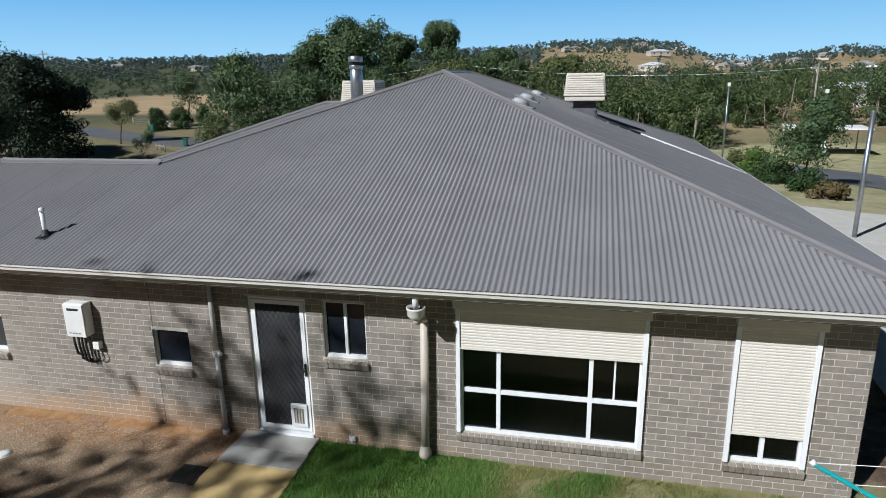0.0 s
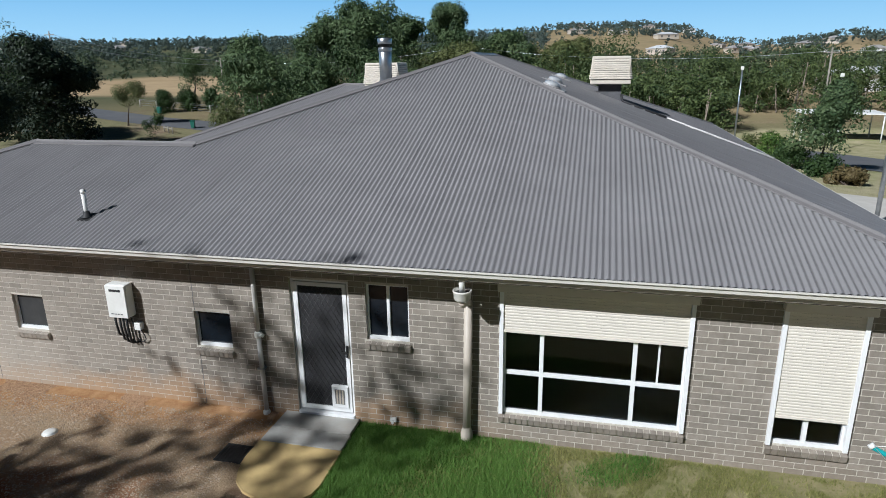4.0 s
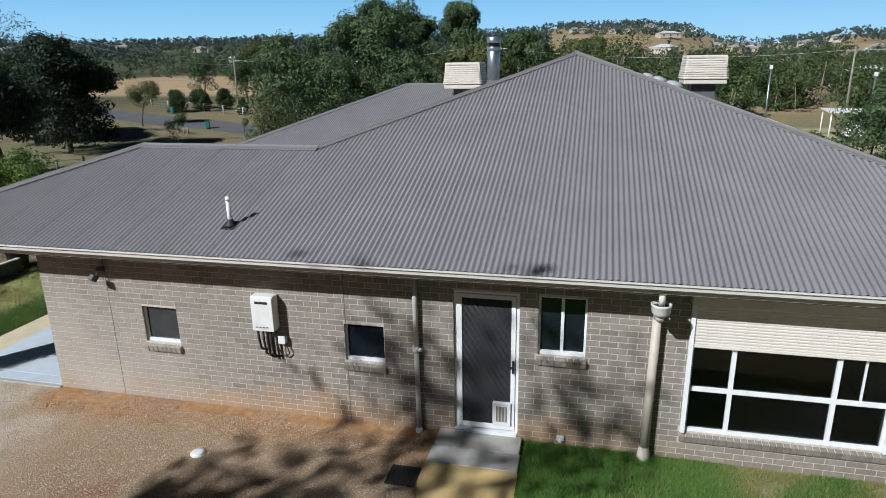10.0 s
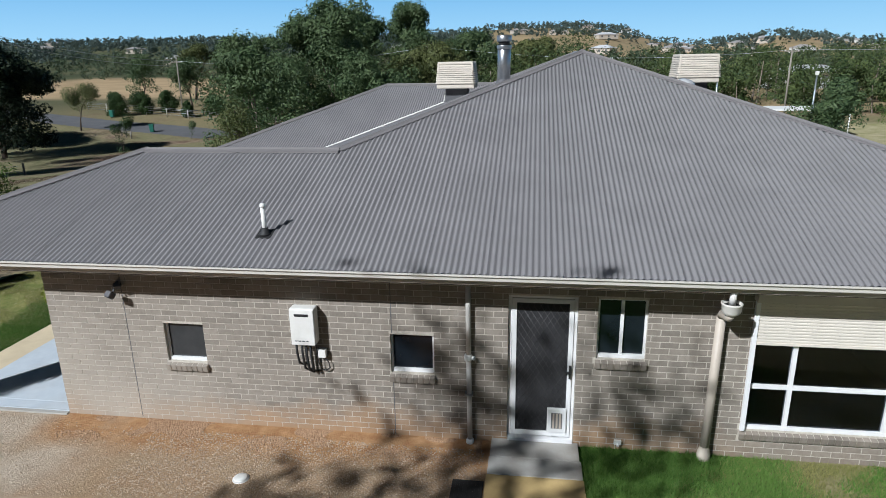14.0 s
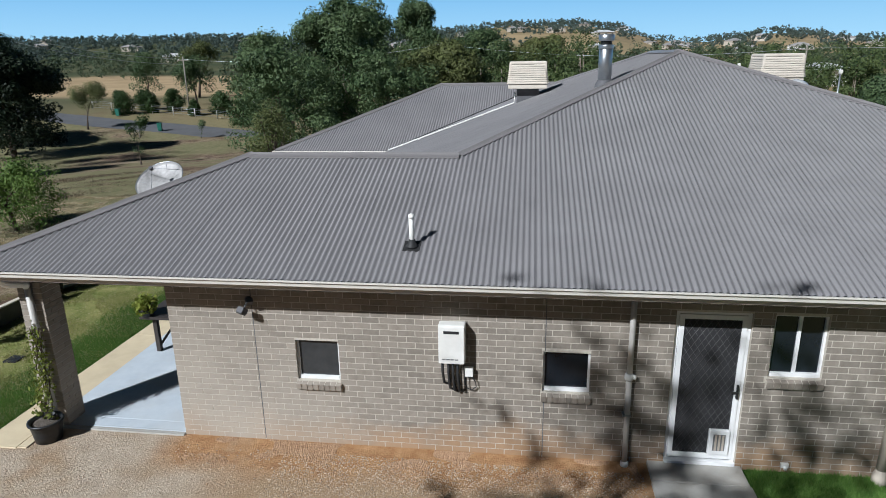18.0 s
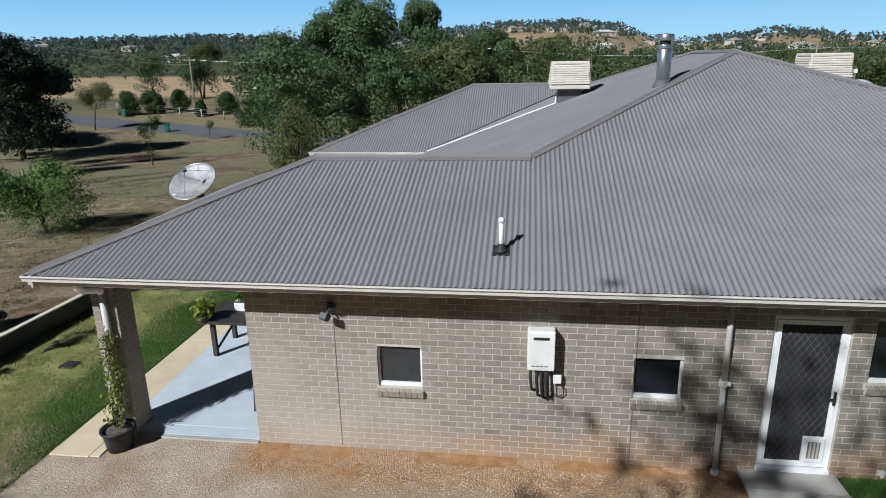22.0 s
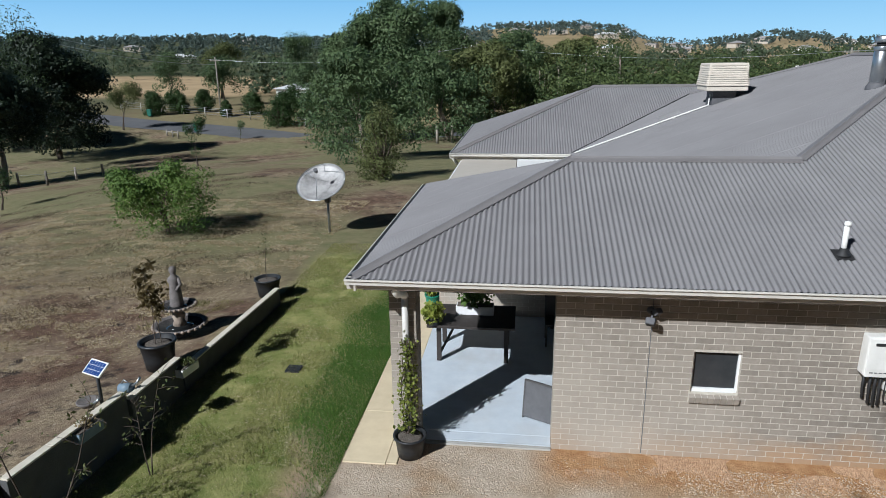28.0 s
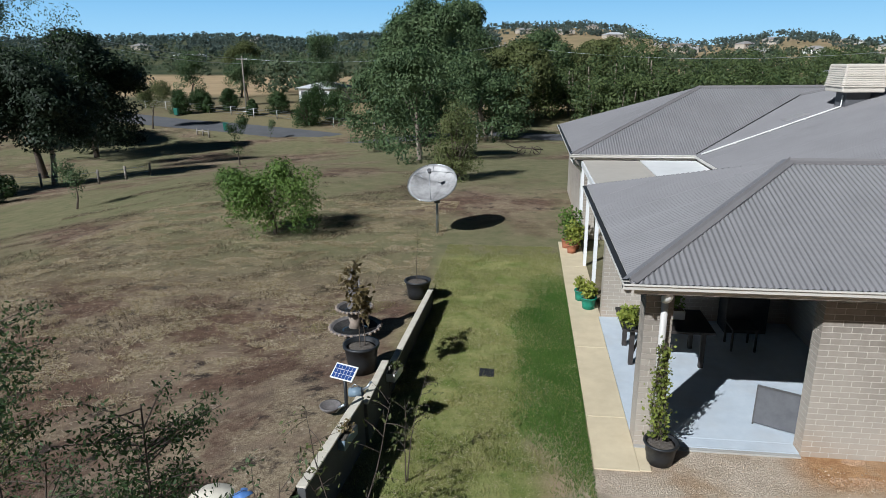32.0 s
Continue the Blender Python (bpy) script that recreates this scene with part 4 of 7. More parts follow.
    # darker red soil where the gum's ground shadow lies, its shade painted in
    red_shade = noise_mix((0.30, 0.12, 0.055), (0.20, 0.08, 0.04), 5.0)
    col = mixc(mul(zone(-4.6, 0.0, -6.0, -1.9, 0.6), ramp(warp.outputs["Fac"], 0.40, 0.62)), col, red_shade)
    # front lawn
    lawn = noise_mix((0.035, 0.10, 0.012), (0.07, 0.15, 0.025), 5.0)
    lawn_dry = noise_mix((0.22, 0.22, 0.09), (0.36, 0.31, 0.17), 3.0)
    dryf = ramp(sep.outputs["X"], 2.1, 4.3)
    col = mixc(zone(0.75, 30, -14, 0.4, 0.25), col, mixc(dryf, lawn, lawn_dry))
    L(col, b.inputs["Base Color"])
    n3 = node(nt, "ShaderNodeTexNoise", Scale=28.0, Detail=5.0, Roughness=0.75)
    L(pos, n3.inputs["Vector"])
    bp = node(nt, "ShaderNodeBump", Strength=0.85, Distance=0.04)
    L(n3.outputs["Fac"], bp.inputs["Height"])
    L(bp.outputs["Normal"], b.inputs["Normal"])
    return m


M_GROUND = ground_mat()
radii = [0.0] + [3.0 * 1.11 ** k for k in range(66)]
NA = 180
verts = [(0, -8.0, 0)]
faces = []
for r in radii[1:]:
    for k in range(NA):
        a = 2 * math.pi * k / NA
        x, y = r * math.sin(a), -8.0 + r * math.cos(a)
        verts.append((x, y, ground_z(x, y)))
for k in range(NA):
    faces.append((0, 1 + (k + 1) % NA, 1 + k))
for i in range(len(radii) - 2):
    o0, o1 = 1 + i * NA, 1 + (i + 1) * NA
    for k in range(NA):
        faces.append((o0 + k, o0 + (k + 1) % NA, o1 + (k + 1) % NA, o1 + k))
ground = tagged(new("ground", mesh_of("ground", verts, faces, M_GROUND, True)), "dry dirt, gravel and patchy grass running out to hills", "ground", kind="structure")

# ---- distant sky ----
bv0, bf0 = [], []
for i in range(61):
    a = radians(-110 + 220 * i / 60)
    for z in (-60, 200, 420, 900):
        bv0.append((3200 * math.sin(a), -8 + 3200 * math.cos(a), z))
for i in range(60):
    for j in range(3):
        bf0.append((i * 4 + j, i * 4 + 4 + j, i * 4 + 5 + j, i * 4 + 1 + j))
backdrop = tagged(new("backdrop", mesh_of("backdrop", bv0, bf0, backdrop_mat(), True)), "clear blue sky above the hills", "sky", kind="structure")

# ---- fittings on the house ----


def thing(name, at, label, category, group="", turn=0):
    """An empty at its base; add(part name, bmesh in local metres, material) hangs parts on it."""
    e = empty(name, at, label, category, group, "", turn)

    def add(n, bm, m, lab="", under=None, smooth=False):
        return part(n, bm, m, under or e, lab, smooth)

    return e, add


def roof_z(x, y):
    return EZ + MF * (y - EY) + 0.02


# gas water heater
e, add = thing("water_heater", (-2.85, 0.0, 1.41), "white wall-mounted gas hot water unit with black pipes below", "water heater")
add("casing", box(-0.175, -0.175, 0.03, 0.175, -0.006, 0.565, 0.025), M_PVC)
add("front_cover", box(-0.17, -0.192, 0.03, 0.17, -0.1755, 0.552, 0.01), M_PVC)
add("exhaust_slot", box(-0.10, -0.196, 0.455, 0.10, -0.1925, 0.492, 0.004), M_DARK, "dark exhaust slot")
for i in range(4):
    add("printed_bar", box(-0.12 + 0.055 * i, -0.1945, 0.085, -0.08 + 0.055 * i, -0.1925, 0.099), M_DARKGREY)
for px, zz in ((-0.13, -0.28), (-0.05, -0.36), (0.01, -0.39), (0.07, -0.38)):
    add("pipe", tube([(px, -0.12, 0.05), (px, -0.12, zz * 0.4), (px + 0.02, -0.11, zz), (px + 0.06, -0.05, zz - 0.05), (px + 0.08, 0.01, zz - 0.06)], 0.018, 8), M_DARK)
add("isolator_box", box(0.15, -0.09, -0.20, 0.27, -0.004, -0.08, 0.008), M_PVC, "white power outlet box")
add("power_cord", tube([(0.24, -0.05, -0.20), (0.30, -0.06, -0.28), (0.31, -0.05, -0.36), (0.25, -0.05, -0.41), (0.19, -0.06, -0.38), (0.16, -0.08, -0.28), (0.15, -0.1, -0.05), (0.14, -0.11, 0.05)], 0.008, 6), M_DARK)

# flood light
e, add = thing("flood_light", (-5.63, 0.0, 2.17), "grey sensor flood light with two heads under the eave", "lamp")
add("mount", lathe([(0.05, 0), (0.05, 0.03), (0.03, 0.05)], 14), M_DARKGREY).matrix_basis = pose(0, 0, 0, 90, 0, 0)
add("arm", tube([(0, -0.03, 0), (0, -0.1, -0.03), (0.0, -0.14, -0.06)], 0.014, 8), M_DARKGREY)
hd = add("lamp_head", box(-0.06, -0.06, -0.05, 0.06, 0.03, 0.05, 0.02), M_DARKGREY)
hd.matrix_basis = pose(-0.02, -0.17, -0.08, 50, 0, -25)
gl = add("lens", box(-0.05, -0.066, -0.04, 0.05, -0.061, 0.04), M_DARK, "", hd)
hd2 = add("lamp_head", box(-0.05, -0.05, -0.045, 0.05, 0.03, 0.045, 0.02), M_DARKGREY)
hd2.matrix_basis = pose(0.06, -0.12, 0.03, 40, 0, 30)
add("sensor", tube([(0.03, -0.08, 0.02), (0.06, -0.14, 0.0)], 0.025, 8), M_DARKGREY)

# grey conduit with inspection fitting
e, add = thing("vent_downpipe", (-0.58, -0.06, 0.0), "grey-white plumbing pipe with a collar running down the wall", "pipe")
add("pipe", tube([(0.0, 0, 2.5), (0.005, 0, 1.35)], 0.036, 14), M_PIPE)
add("collar", lathe([(0.05, 1.27), (0.055, 1.29), (0.055, 1.34), (0.045, 1.36)], 16), M_PVC)
add("inspection_cap", tube([(0.04, 0.0, 1.31), (0.085, -0.02, 1.31)], 0.03, 10), M_PVC)
add("pipe", tube([(0.005, 0, 1.28), (0.02, -0.01, 0.04)], 0.036, 14), M_PIPE)
add("foot", lathe([(0.055, -0.01), (0.055, 0.05), (0.04, 0.07)], 14, (0.02, -0.01, 0)), M_PVC)
add("strap", box(-0.05, -0.045, 0.75, 0.06, 0.056, 0.775), M_GALV)

# rain head downpipe
e, add = thing("rainwater_downpipe", (2.60, -0.09, 0.0), "beige round downpipe with a cream rain head below the gutter", "downpipe")
add("pipe", tube([(0, 0, 2.07), (-0.03, -0.01, 0.12)], 0.058, 18), M_BEIGE)
add("shoe", lathe([(0.09, -0.02), (0.085, 0.10), (0.062, 0.18), (0.06, 0.2)], 18, (-0.03, -0.01, 0)), M_BEIGE)
add("neck", tube([(-0.01, -0.36, 2.24), (-0.01, -0.30, 2.17), (-0.005, -0.06, 2.12), (0, 0, 2.05)], 0.055, 14), M_BEIGE)
add("rain_head", lathe([(0.055, 2.22), (0.085, 2.24), (0.110, 2.275), (0.114, 2.35), (0.123, 2.36), (0.123, 2.38), (0.104, 2.38), (0.10, 2.325), (0.02, 2.315)], 24, (-0.01, -0.36, 0)), M_GUTTER)
add("leaf_screen", lathe([(0.103, 2.345), (0.02, 2.35)], 20, (-0.01, -0.36, 0)), M_DARK, "dark leaf screen in the rain head")
add("inlet", tube([(-0.01, -0.40, 2.60), (-0.01, -0.38, 2.46), (-0.01, -0.36, 2.36)], 0.04, 12), M_PVC)

# tap box
e, add = thing("wall_vent_box", (1.46, -0.005, 0.09), "small white plastic outlet low on the brick wall", "vent")
add("body", box(-0.05, -0.04, 0.0, 0.05, 0.0, 0.07, 0.01), M_PVC)
add("spigot", tube([(0, -0.03, 0.02), (0, -0.07, 0.0)], 0.02, 8), M_PVC)

# roof vent pipe
e, add = thing("roof_vent_pipe", (-3.375, 0.10, roof_z(0, 0.10)), "white plastic plumbing vent pipe standing in the roof", "vent pipe")
add("pipe", tube([(0, 0, -0.05), (-0.005, 0.0, 0.37)], 0.032, 14), M_PVC)
add("cap", lathe([(0.04, 0.37), (0.042, 0.39), (0.036, 0.42), (0.01, 0.43)], 14), M_PVC)
add("boot", lathe([(0.09, -0.01), (0.085, 0.01), (0.055, 0.03), (0.042, 0.09)], 16), M_DARK, "black rubber boot")
add("boot_flange", box(-0.11, -0.11, -0.008, 0.11, 0.11, 0.006, 0.003), M_DARK).matrix_basis = pose(0, 0, 0, math.degrees(math.atan(MF)), 0, 0)

# flue
e, add = thing("flue", (-0.43, 5.96, EZ + MS * (-0.43 - E_W)), "round galvanised fireplace flue with a cowl on the roof", "flue")
add("base_flashing", lathe([(0.20, -0.12), (0.18, 0.02), (0.145, 0.08), (0.14, 0.1)], 20), M_DARKGREY)
add("pipe", lathe([(0.135, -0.1), (0.135, 0.72), (0.125, 0.73)], 24), M_GALV)
add("band", lathe([(0.15, 0.70), (0.152, 0.72), (0.152, 0.76), (0.15, 0.78)], 24), M_GALV)
add("neck", lathe([(0.11, 0.78), (0.11, 0.86)], 24), M_DARK)
add("cowl", lathe([(0.15, 0.85), (0.155, 0.87), (0.155, 0.96), (0.14, 0.975), (0.02, 0.985)], 24), M_GALV)


def evap_cooler(x, y, zroof, ztop, name_label, rise, w=1.12):
    """Evaporative cooler: louvred tapered box on a duct."""
    e, add = thing("evaporative_cooler", (x, y, zroof), name_label, "cooler", "roof coolers")
    h = ztop - zroof
    z0 = h - 0.72
    hw = w / 2
    add("duct", box(-0.30, -0.30, -0.45, 0.30, 0.30, z0 + 0.03), M_DARKGREY, "dark sheet-metal duct")
    add("flashing", box(-0.37, -0.37, -0.02, 0.37, 0.37, 0.02, 0.005), M_CAP).matrix_basis = pose(0, 0, 0.0, 0, math.degrees(rise), 0)
    add("base_tray", box(-hw * 0.94, -hw * 0.94, z0, hw * 0.94, hw * 0.94, z0 + 0.14, 0.03), M_COOLER)
    add("pad", box(-hw * 0.82, -hw * 0.82, z0 + 0.141, hw * 0.82, hw * 0.82, z0 + 0.64), M_PAD)
    n = 9
    for i in range(n):
        zz = z0 + 0.15 + 0.056 * i
        k = 1.0 - 0.11 * i / n
        bm = bmesh.new()
        prof = [(hw * 0.93 * k, zz), (hw * k, zz - 0.015), (hw * k, zz + 0.012), (hw * 0.95 * k, zz + 0.036)]
        rings = [[bm.verts.new((sx * (r - 0.05), sy * r, z)) if j % 2 else bm.verts.new((sx * r, sy * (r - 0.05), z)) for sx, sy, j in ((1, -1, 0), (1, -1, 1), (-1, -1, 1), (-1, -1, 0), (-1, 1, 0), (-1, 1, 1), (1, 1, 1), (1, 1, 0))] for r, z in prof]
        for a, b in zip(rings, rings[1:]):
            for q in range(8):
                bm.faces.new((a[q], a[(q + 1) % 8], b[(q + 1) % 8], b[q]))
        bmesh.ops.recalc_face_normals(bm, faces=bm.faces)
        add("louvre", bm, M_COOLER)
    for sx in (-1, 1):
        for sy in (-1, 1):
            add("corner_post", box(sx * hw * 0.84 - 0.03, sy * hw * 0.84 - 0.03, z0 + 0.12, sx * hw * 0.84 + 0.03, sy * hw * 0.84 + 0.03, z0 + 0.67, 0.012), M_COOLER)
    add("lid", box(-hw * 0.88, -hw * 0.88, z0 + 0.64, hw * 0.88, hw * 0.88, z0 + 0.72, 0.03), M_COOLER)
    return e


evap_cooler(-1.98, 10.74, EZ + MS * (-1.98 - E_W), 5.145, "louvred beige evaporative cooler on a duct above the roof", -math.atan(MS))
evap_cooler(4.45, 10.62, EZ + MS * (E_E - 4.45), 5.235, "louvred beige evaporative cooler on a duct above the roof", math.atan(MS))


def slope_pipe(name, label, pts, r, m):
    e, add = thing(name, pts[0], label, "pipe")
    p0 = Vector(pts[0])
    add("pipe", tube([Vector(p) - p0 for p in pts], r, 10), m)
    for i in range(1, 4):
        q = Vector(pts[-2]).lerp(Vector(pts[-1]), i / 4) - p0
        add("saddle", box(q.x - 0.02, q.y - 0.04, q.z - 0.045, q.x + 0.02, q.y + 0.04, q.z - 0.01), M_PVC)


def wz(x, lift=0.05):
    return EZ + MS * (x - E_W) + lift


def ez(x, lift=0.05):
    return EZ + MS * (E_E - x) + lift


slope_pipe("drain_pipe", "white plastic drain pipe running down the roof from a cooler", [(-2.32, 10.55, wz(-2.32, 0.33)), (-2.35, 10.52, wz(-2.35, 0.05)), (-5.9, 10.22, wz(-5.9, 0.05))], 0.021, M_PVC)
slope_pipe("drain_pipe", "white plastic drain pipe running down the roof from a cooler", [(5.7, 9.85, ez(5.7)), (5.9, 9.8, ez(5.9)), (8.4, 9.0, ez(8.4))], 0.022, M_PVC)
slope_pipe("conduit", "black conduit running beside a roof cooler", [(4.75, 10.2, ez(4.75, 0.2)), (4.8, 10.15, ez(4.8)), (5.9, 9.75, ez(5.9))], 0.035, M_DARK)

# skylight domes on the east slope
for sx, sy in ((3.2, 5.75), (3.12, 8.0), (3.1, 11.2)):
    e, add = thing("skylight_dome", (sx, sy, ez(sx, 0.02)), "small clear dome skylight in a pale flashing on the roof", "skylight", "roof skylights")
    tilt = pose(0, 0, 0, 0, math.degrees(math.atan(MS)), 0)
    add("flashing", box(-0.30, -0.30, 0.0, 0.30, 0.30, 0.02, 0.006), M_TIN2).matrix_basis = tilt
    add("curb", lathe([(0.20, 0.01), (0.19, 0.04), (0.17, 0.04)], 20), M_TIN2).matrix_basis = tilt
    add("dome", lathe([(0.17, 0.03), (0.165, 0.07), (0.13, 0.10), (0.07, 0.12), (0.01, 0.125)], 20), M_DOME).matrix_basis = tilt

# a skylight flashing by the west cooler
e, add = thing("roof_flashing_patch", (-3.2, 13.6 - 2.4, wz(-3.2, 0.022)), "pale weathered patch of flashing on the roof sheets", "flashing")
add("plate", box(-0.3, -0.25, 0, 0.3, 0.25, 0.012, 0.004), M_TIN2).matrix_basis = pose(0, 0, 0, 0, -math.degrees(math.atan(MS)), 0)

# courtyard pergola between the wings
e, add = thing("pergola", (-7.5, 8.0, 0.0), "flat pergola roofed with grey and white sheets between two wings", "pergola")
add("roof_sheet", box(-1.6, -2.3, 2.50, -0.02, 2.5, 2.525), M_SOFFIT, "grey-beige sheet")
add("roof_sheet", box(0.0, -2.3, 2.51, 1.55, 2.5, 2.535), M_HOUSEWHITE, "white translucent sheet")
add("beam", box(-1.65, -2.3, 2.36, -1.57, 2.5, 2.495), M_WHITE)
add("beam", box(-1.56, -2.3, 2.36, 1.5, -2.22, 2.495), M_WHITE)
for yy in (-2.0, 0.3, 2.2):
    add("post", box(-1.65, yy, 0, -1.57, yy + 0.08, 2.355), M_WHITE)
e, add = thing("corner_downpipe", (-9.42, 10.72, 0), "white downpipe at the corner of the far wing", "downpipe")
add("pipe", tube([(0.0, 0.0, 2.55), (0.12, 0.1, 2.35), (0.3, 0.35, 2.2), (0.36, 0.4, 2.1), (0.36, 0.4, 0.1)], 0.045, 10), M_PVC)
add("elbow", tube([(0.36, 0.4, 0.1), (0.34, 0.36, 0.03), (0.25, 0.3, 0.02)], 0.05, 10), M_PVC)

# ---- patio ----
e, add = thing("patio_pier", (-8.915, 0.185, 0.0), "square grey-brown brick pier holding up the patio roof", "pier")
add("core", box(-0.178, -0.178, 0, 0.178, 0.178, SOFFIT_Z), M_MORTAR)
pier_core = e
e2, add = thing("patio_downpipe", (-8.865, -0.07, 0), "round grey-beige downpipe with a white elbow on the patio pier", "downpipe")
add("pipe", tube([(0, 0, 2.3), (0, 0, 0.3)], 0.046, 16), M_PIPE)
add("elbow", tube([(-0.045, -0.39, 2.60), (-0.045, -0.36, 2.47), (-0.04, -0.28, 2.41), (-0.01, -0.04, 2.33), (0.0, 0.0, 2.28)], 0.055, 14), M_PVC, "white elbow")
patio = tagged(part("patio_slab", box(-9.098, 0.26, -0.1, -5.302, 4.75, 0.03, 0.008), M_PATIO), "pale blue-grey painted concrete patio floor", "patio", kind="structure")
tagged(part("patio_slab", box(-9.098, 0.02, -0.1, WX0 - 0.002, 0.256, 0.03), M_PATIO), "pale blue-grey painted concrete patio floor", "patio", kind="structure")
tagged(part("patio_edge", box(-9.098, -0.06, -0.1, WX0 - 0.002, 0.016, 0.024, 0.008), M_SLAB), "raw concrete edge of the patio", "edge", kind="structure")
for y0, y1 in ((-0.62, 0.7), (0.712, 3.2), (3.212, 5.7), (5.712, 8.2), (8.212, 10.6)):
    o = tagged(part("path", box(-9.71, y0, -0.1, -9.104, y1, 0.02, 0.008), M_PATH), "sandy yellow painted concrete side path", "path", kind="structure")
o = tagged(part("path", box(-9.100, -0.60, -0.1, -8.95, -0.066, 0.018, 0.008), M_PATH), "sandy yellow painted concrete side path", "path", kind="structure")
o = tagged(part("path", box(-9.101, 4.76, -0.1, -9.06, 10.6, 0.018, 0.008), M_PATH), "sandy yellow painted concrete side path", "path", kind="structure")
# leaning board by the wall end
e, add = thing("leaning_board", (-6.95, 0.62, 0.03), "dark grey framed panel standing on the patio by the wall", "board")
add("panel", box(-0.31, -0.012, 0.03, 0.31, 0.012, 0.60), M_DARKGREY)
for a, b in ((-0.33, -0.31), (0.31, 0.33)):
    add("frame_rail", box(a, -0.018, 0, b, 0.018, 0.63, 0.003), M_GRILLE)
add("frame_rail", box(-0.31, -0.018, 0.605, 0.31, 0.018, 0.63, 0.003), M_GRILLE)
e.matrix_world = pose(-6.95, 0.60, 0.03, -6, 0, -27)
# table
e, add = thing("patio_table", (-8.35, 3.0, 0.03), "dark-stained timber table standing on the patio", "table")
add("tabletop", box(-0.62, -0.62, 0.70, 0.95, 0.45, 0.75, 0.008), M_PATIODARK)
for sx, sy in ((-0.42, -0.45), (0.8, -0.45), (-0.42, 0.35), (0.8, 0.35)):
    add("leg", box(sx - 0.04, sy - 0.04, 0.0, sx + 0.04, sy + 0.04, 0.70, 0.005), M_PATIODARK)
add("brace", tube([(-0.42, -0.4, 0.1), (-0.1, 0.0, 0.66)], 0.025, 6), M_PATIODARK)
e, add = thing("planter_box", (-8.15, 3.05, 0.78), "long white planter box of green plants on the table", "planter")
add("box", box(-0.35, -0.13, 0, 0.35, 0.13, 0.16, 0.01), M_WHITE)
add("soil", box(-0.33, -0.11, 0.155, 0.33, 0.11, 0.165), M_SOIL)
planter_spot = (-8.15, 3.05, 0.97)
# dim furniture deep in the patio
e, add = thing("patio_cabinet", (-6.3, 4.4, 0.03), "dark cabinet against the back wall of the patio", "cabinet")
add("body", box(-0.4, -0.25, 0, 0.4, 0.25, 1.0, 0.01), M_PATIODARK)
add("door", box(-0.39, -0.265, 0.05, -0.005, -0.2505, 0.96, 0.004), M_PATIODARK)
add("door", box(0.005, -0.265, 0.05, 0.39, -0.2505, 0.96, 0.004), M_PATIODARK)
add("handle", tube([(-0.04, -0.28, 0.45), (-0.04, -0.28, 0.6)], 0.008, 6), M_GALV)
e, add = thing("patio_chair", (-6.6, 3.5, 0.03), "dark outdoor chair in the shade of the patio", "chair")
add("seat", box(-0.24, -0.24, 0.42, 0.24, 0.24, 0.46, 0.01), M_PATIODARK)
add("backrest", box(-0.24, 0.2, 0.47, 0.24, 0.24, 0.9, 0.01), M_PATIODARK)
for sx in (-0.21, 0.21):
    for sy in (-0.21, 0.21):
        add("leg", box(sx - 0.018, sy - 0.018, 0, sx + 0.018, sy + 0.018, 0.42), M_PATIODARK)


def round_pot(name, at, r, h, m, label, soil=True):
    e, add = thing(name, at, label, "pot")
    add("shell", lathe([(r * 0.78, 0.0), (r * 0.86, h * 0.4), (r * 0.97, h * 0.9), (r * 1.06, h * 0.92), (r * 1.06, h), (r * 0.93, h), (r * 0.90, h * 0.86), (r * 0.05, h * 0.85)], 28), m)
    add("soil", lathe([(r * 0.9, h * 0.855), (r * 0.6, h * 0.88), (0.02, h * 0.9)], 20), M_SOIL)
    return e, add


round_pot("plant_pot", (-8.80, -0.33, 0.0), 0.225, 0.32, M_BLACKPLASTIC, "black plastic pot with a climbing vine at the pier")
round_pot("plant_pot", (-13.39, 1.17, 0.36), 0.29, 0.49, M_BLACKPLASTIC, "large black plastic pot with a young tree by the garden wall")
round_pot("plant_pot", (-13.13, 5.25, 0.13), 0.29, 0.42, M_BLACKPLASTIC, "large black plastic pot with a bare sapling by the garden wall")
round_pot("plant_pot", (-9.28, 5.25, 0.02), 0.17, 0.26, M_GREENPOT, "bright green plastic pot beside the path")
round_pot("plant_pot", (-9.42, 5.75, 0.02), 0.14, 0.24, M_GREENPOT, "bright green plastic pot beside the path")
for px, py in ((-9.50, 10.0), (-9.38, 9.5), (-9.25, 9.9)):
    round_pot("plant_pot", (px, py, 0.02), 0.15, 0.24, M_TERRA, "terracotta pot with shrubs beside the path")

# ---- back door path ----
tagged(part("step_slab", box(-0.26, -0.42, -0.1, 0.93, 0.0, 0.055, 0.008), M_SLAB), "grey concrete step below the screen door", "step", kind="structure")
tagged(part("step_slab", box(-0.27, -0.80, -0.1, 0.95, -0.426, 0.05, 0.008), M_SLAB), "grey concrete slab before the door", "slab", kind="structure")
bm = bmesh.new()
prof = [(-0.28, -0.806), (0.96, -0.806), (0.97, -1.55), (0.93, -1.74), (0.82, -1.86), (0.55, -1.94), (0.28, -1.94), (0.06, -1.86), (-0.12, -1.70), (-0.22, -1.48), (-0.28, -1.2)]
lo = [bm.verts.new((x, y, -0.1)) for x, y in prof]
hi = [bm.verts.new((x, y, 0.04)) for x, y in prof]
bm.faces.new(hi[::-1])
for i in range(len(prof)):
    j = (i + 1) % len(prof)
    bm.faces.new((lo[i], lo[j], hi[j], hi[i]))
bmesh.ops.recalc_face_normals(bm, faces=bm.faces)
tagged(part("path_ochre", bm, M_OCHRE), "ochre painted concrete path leading to the door", "path", kind="structure")
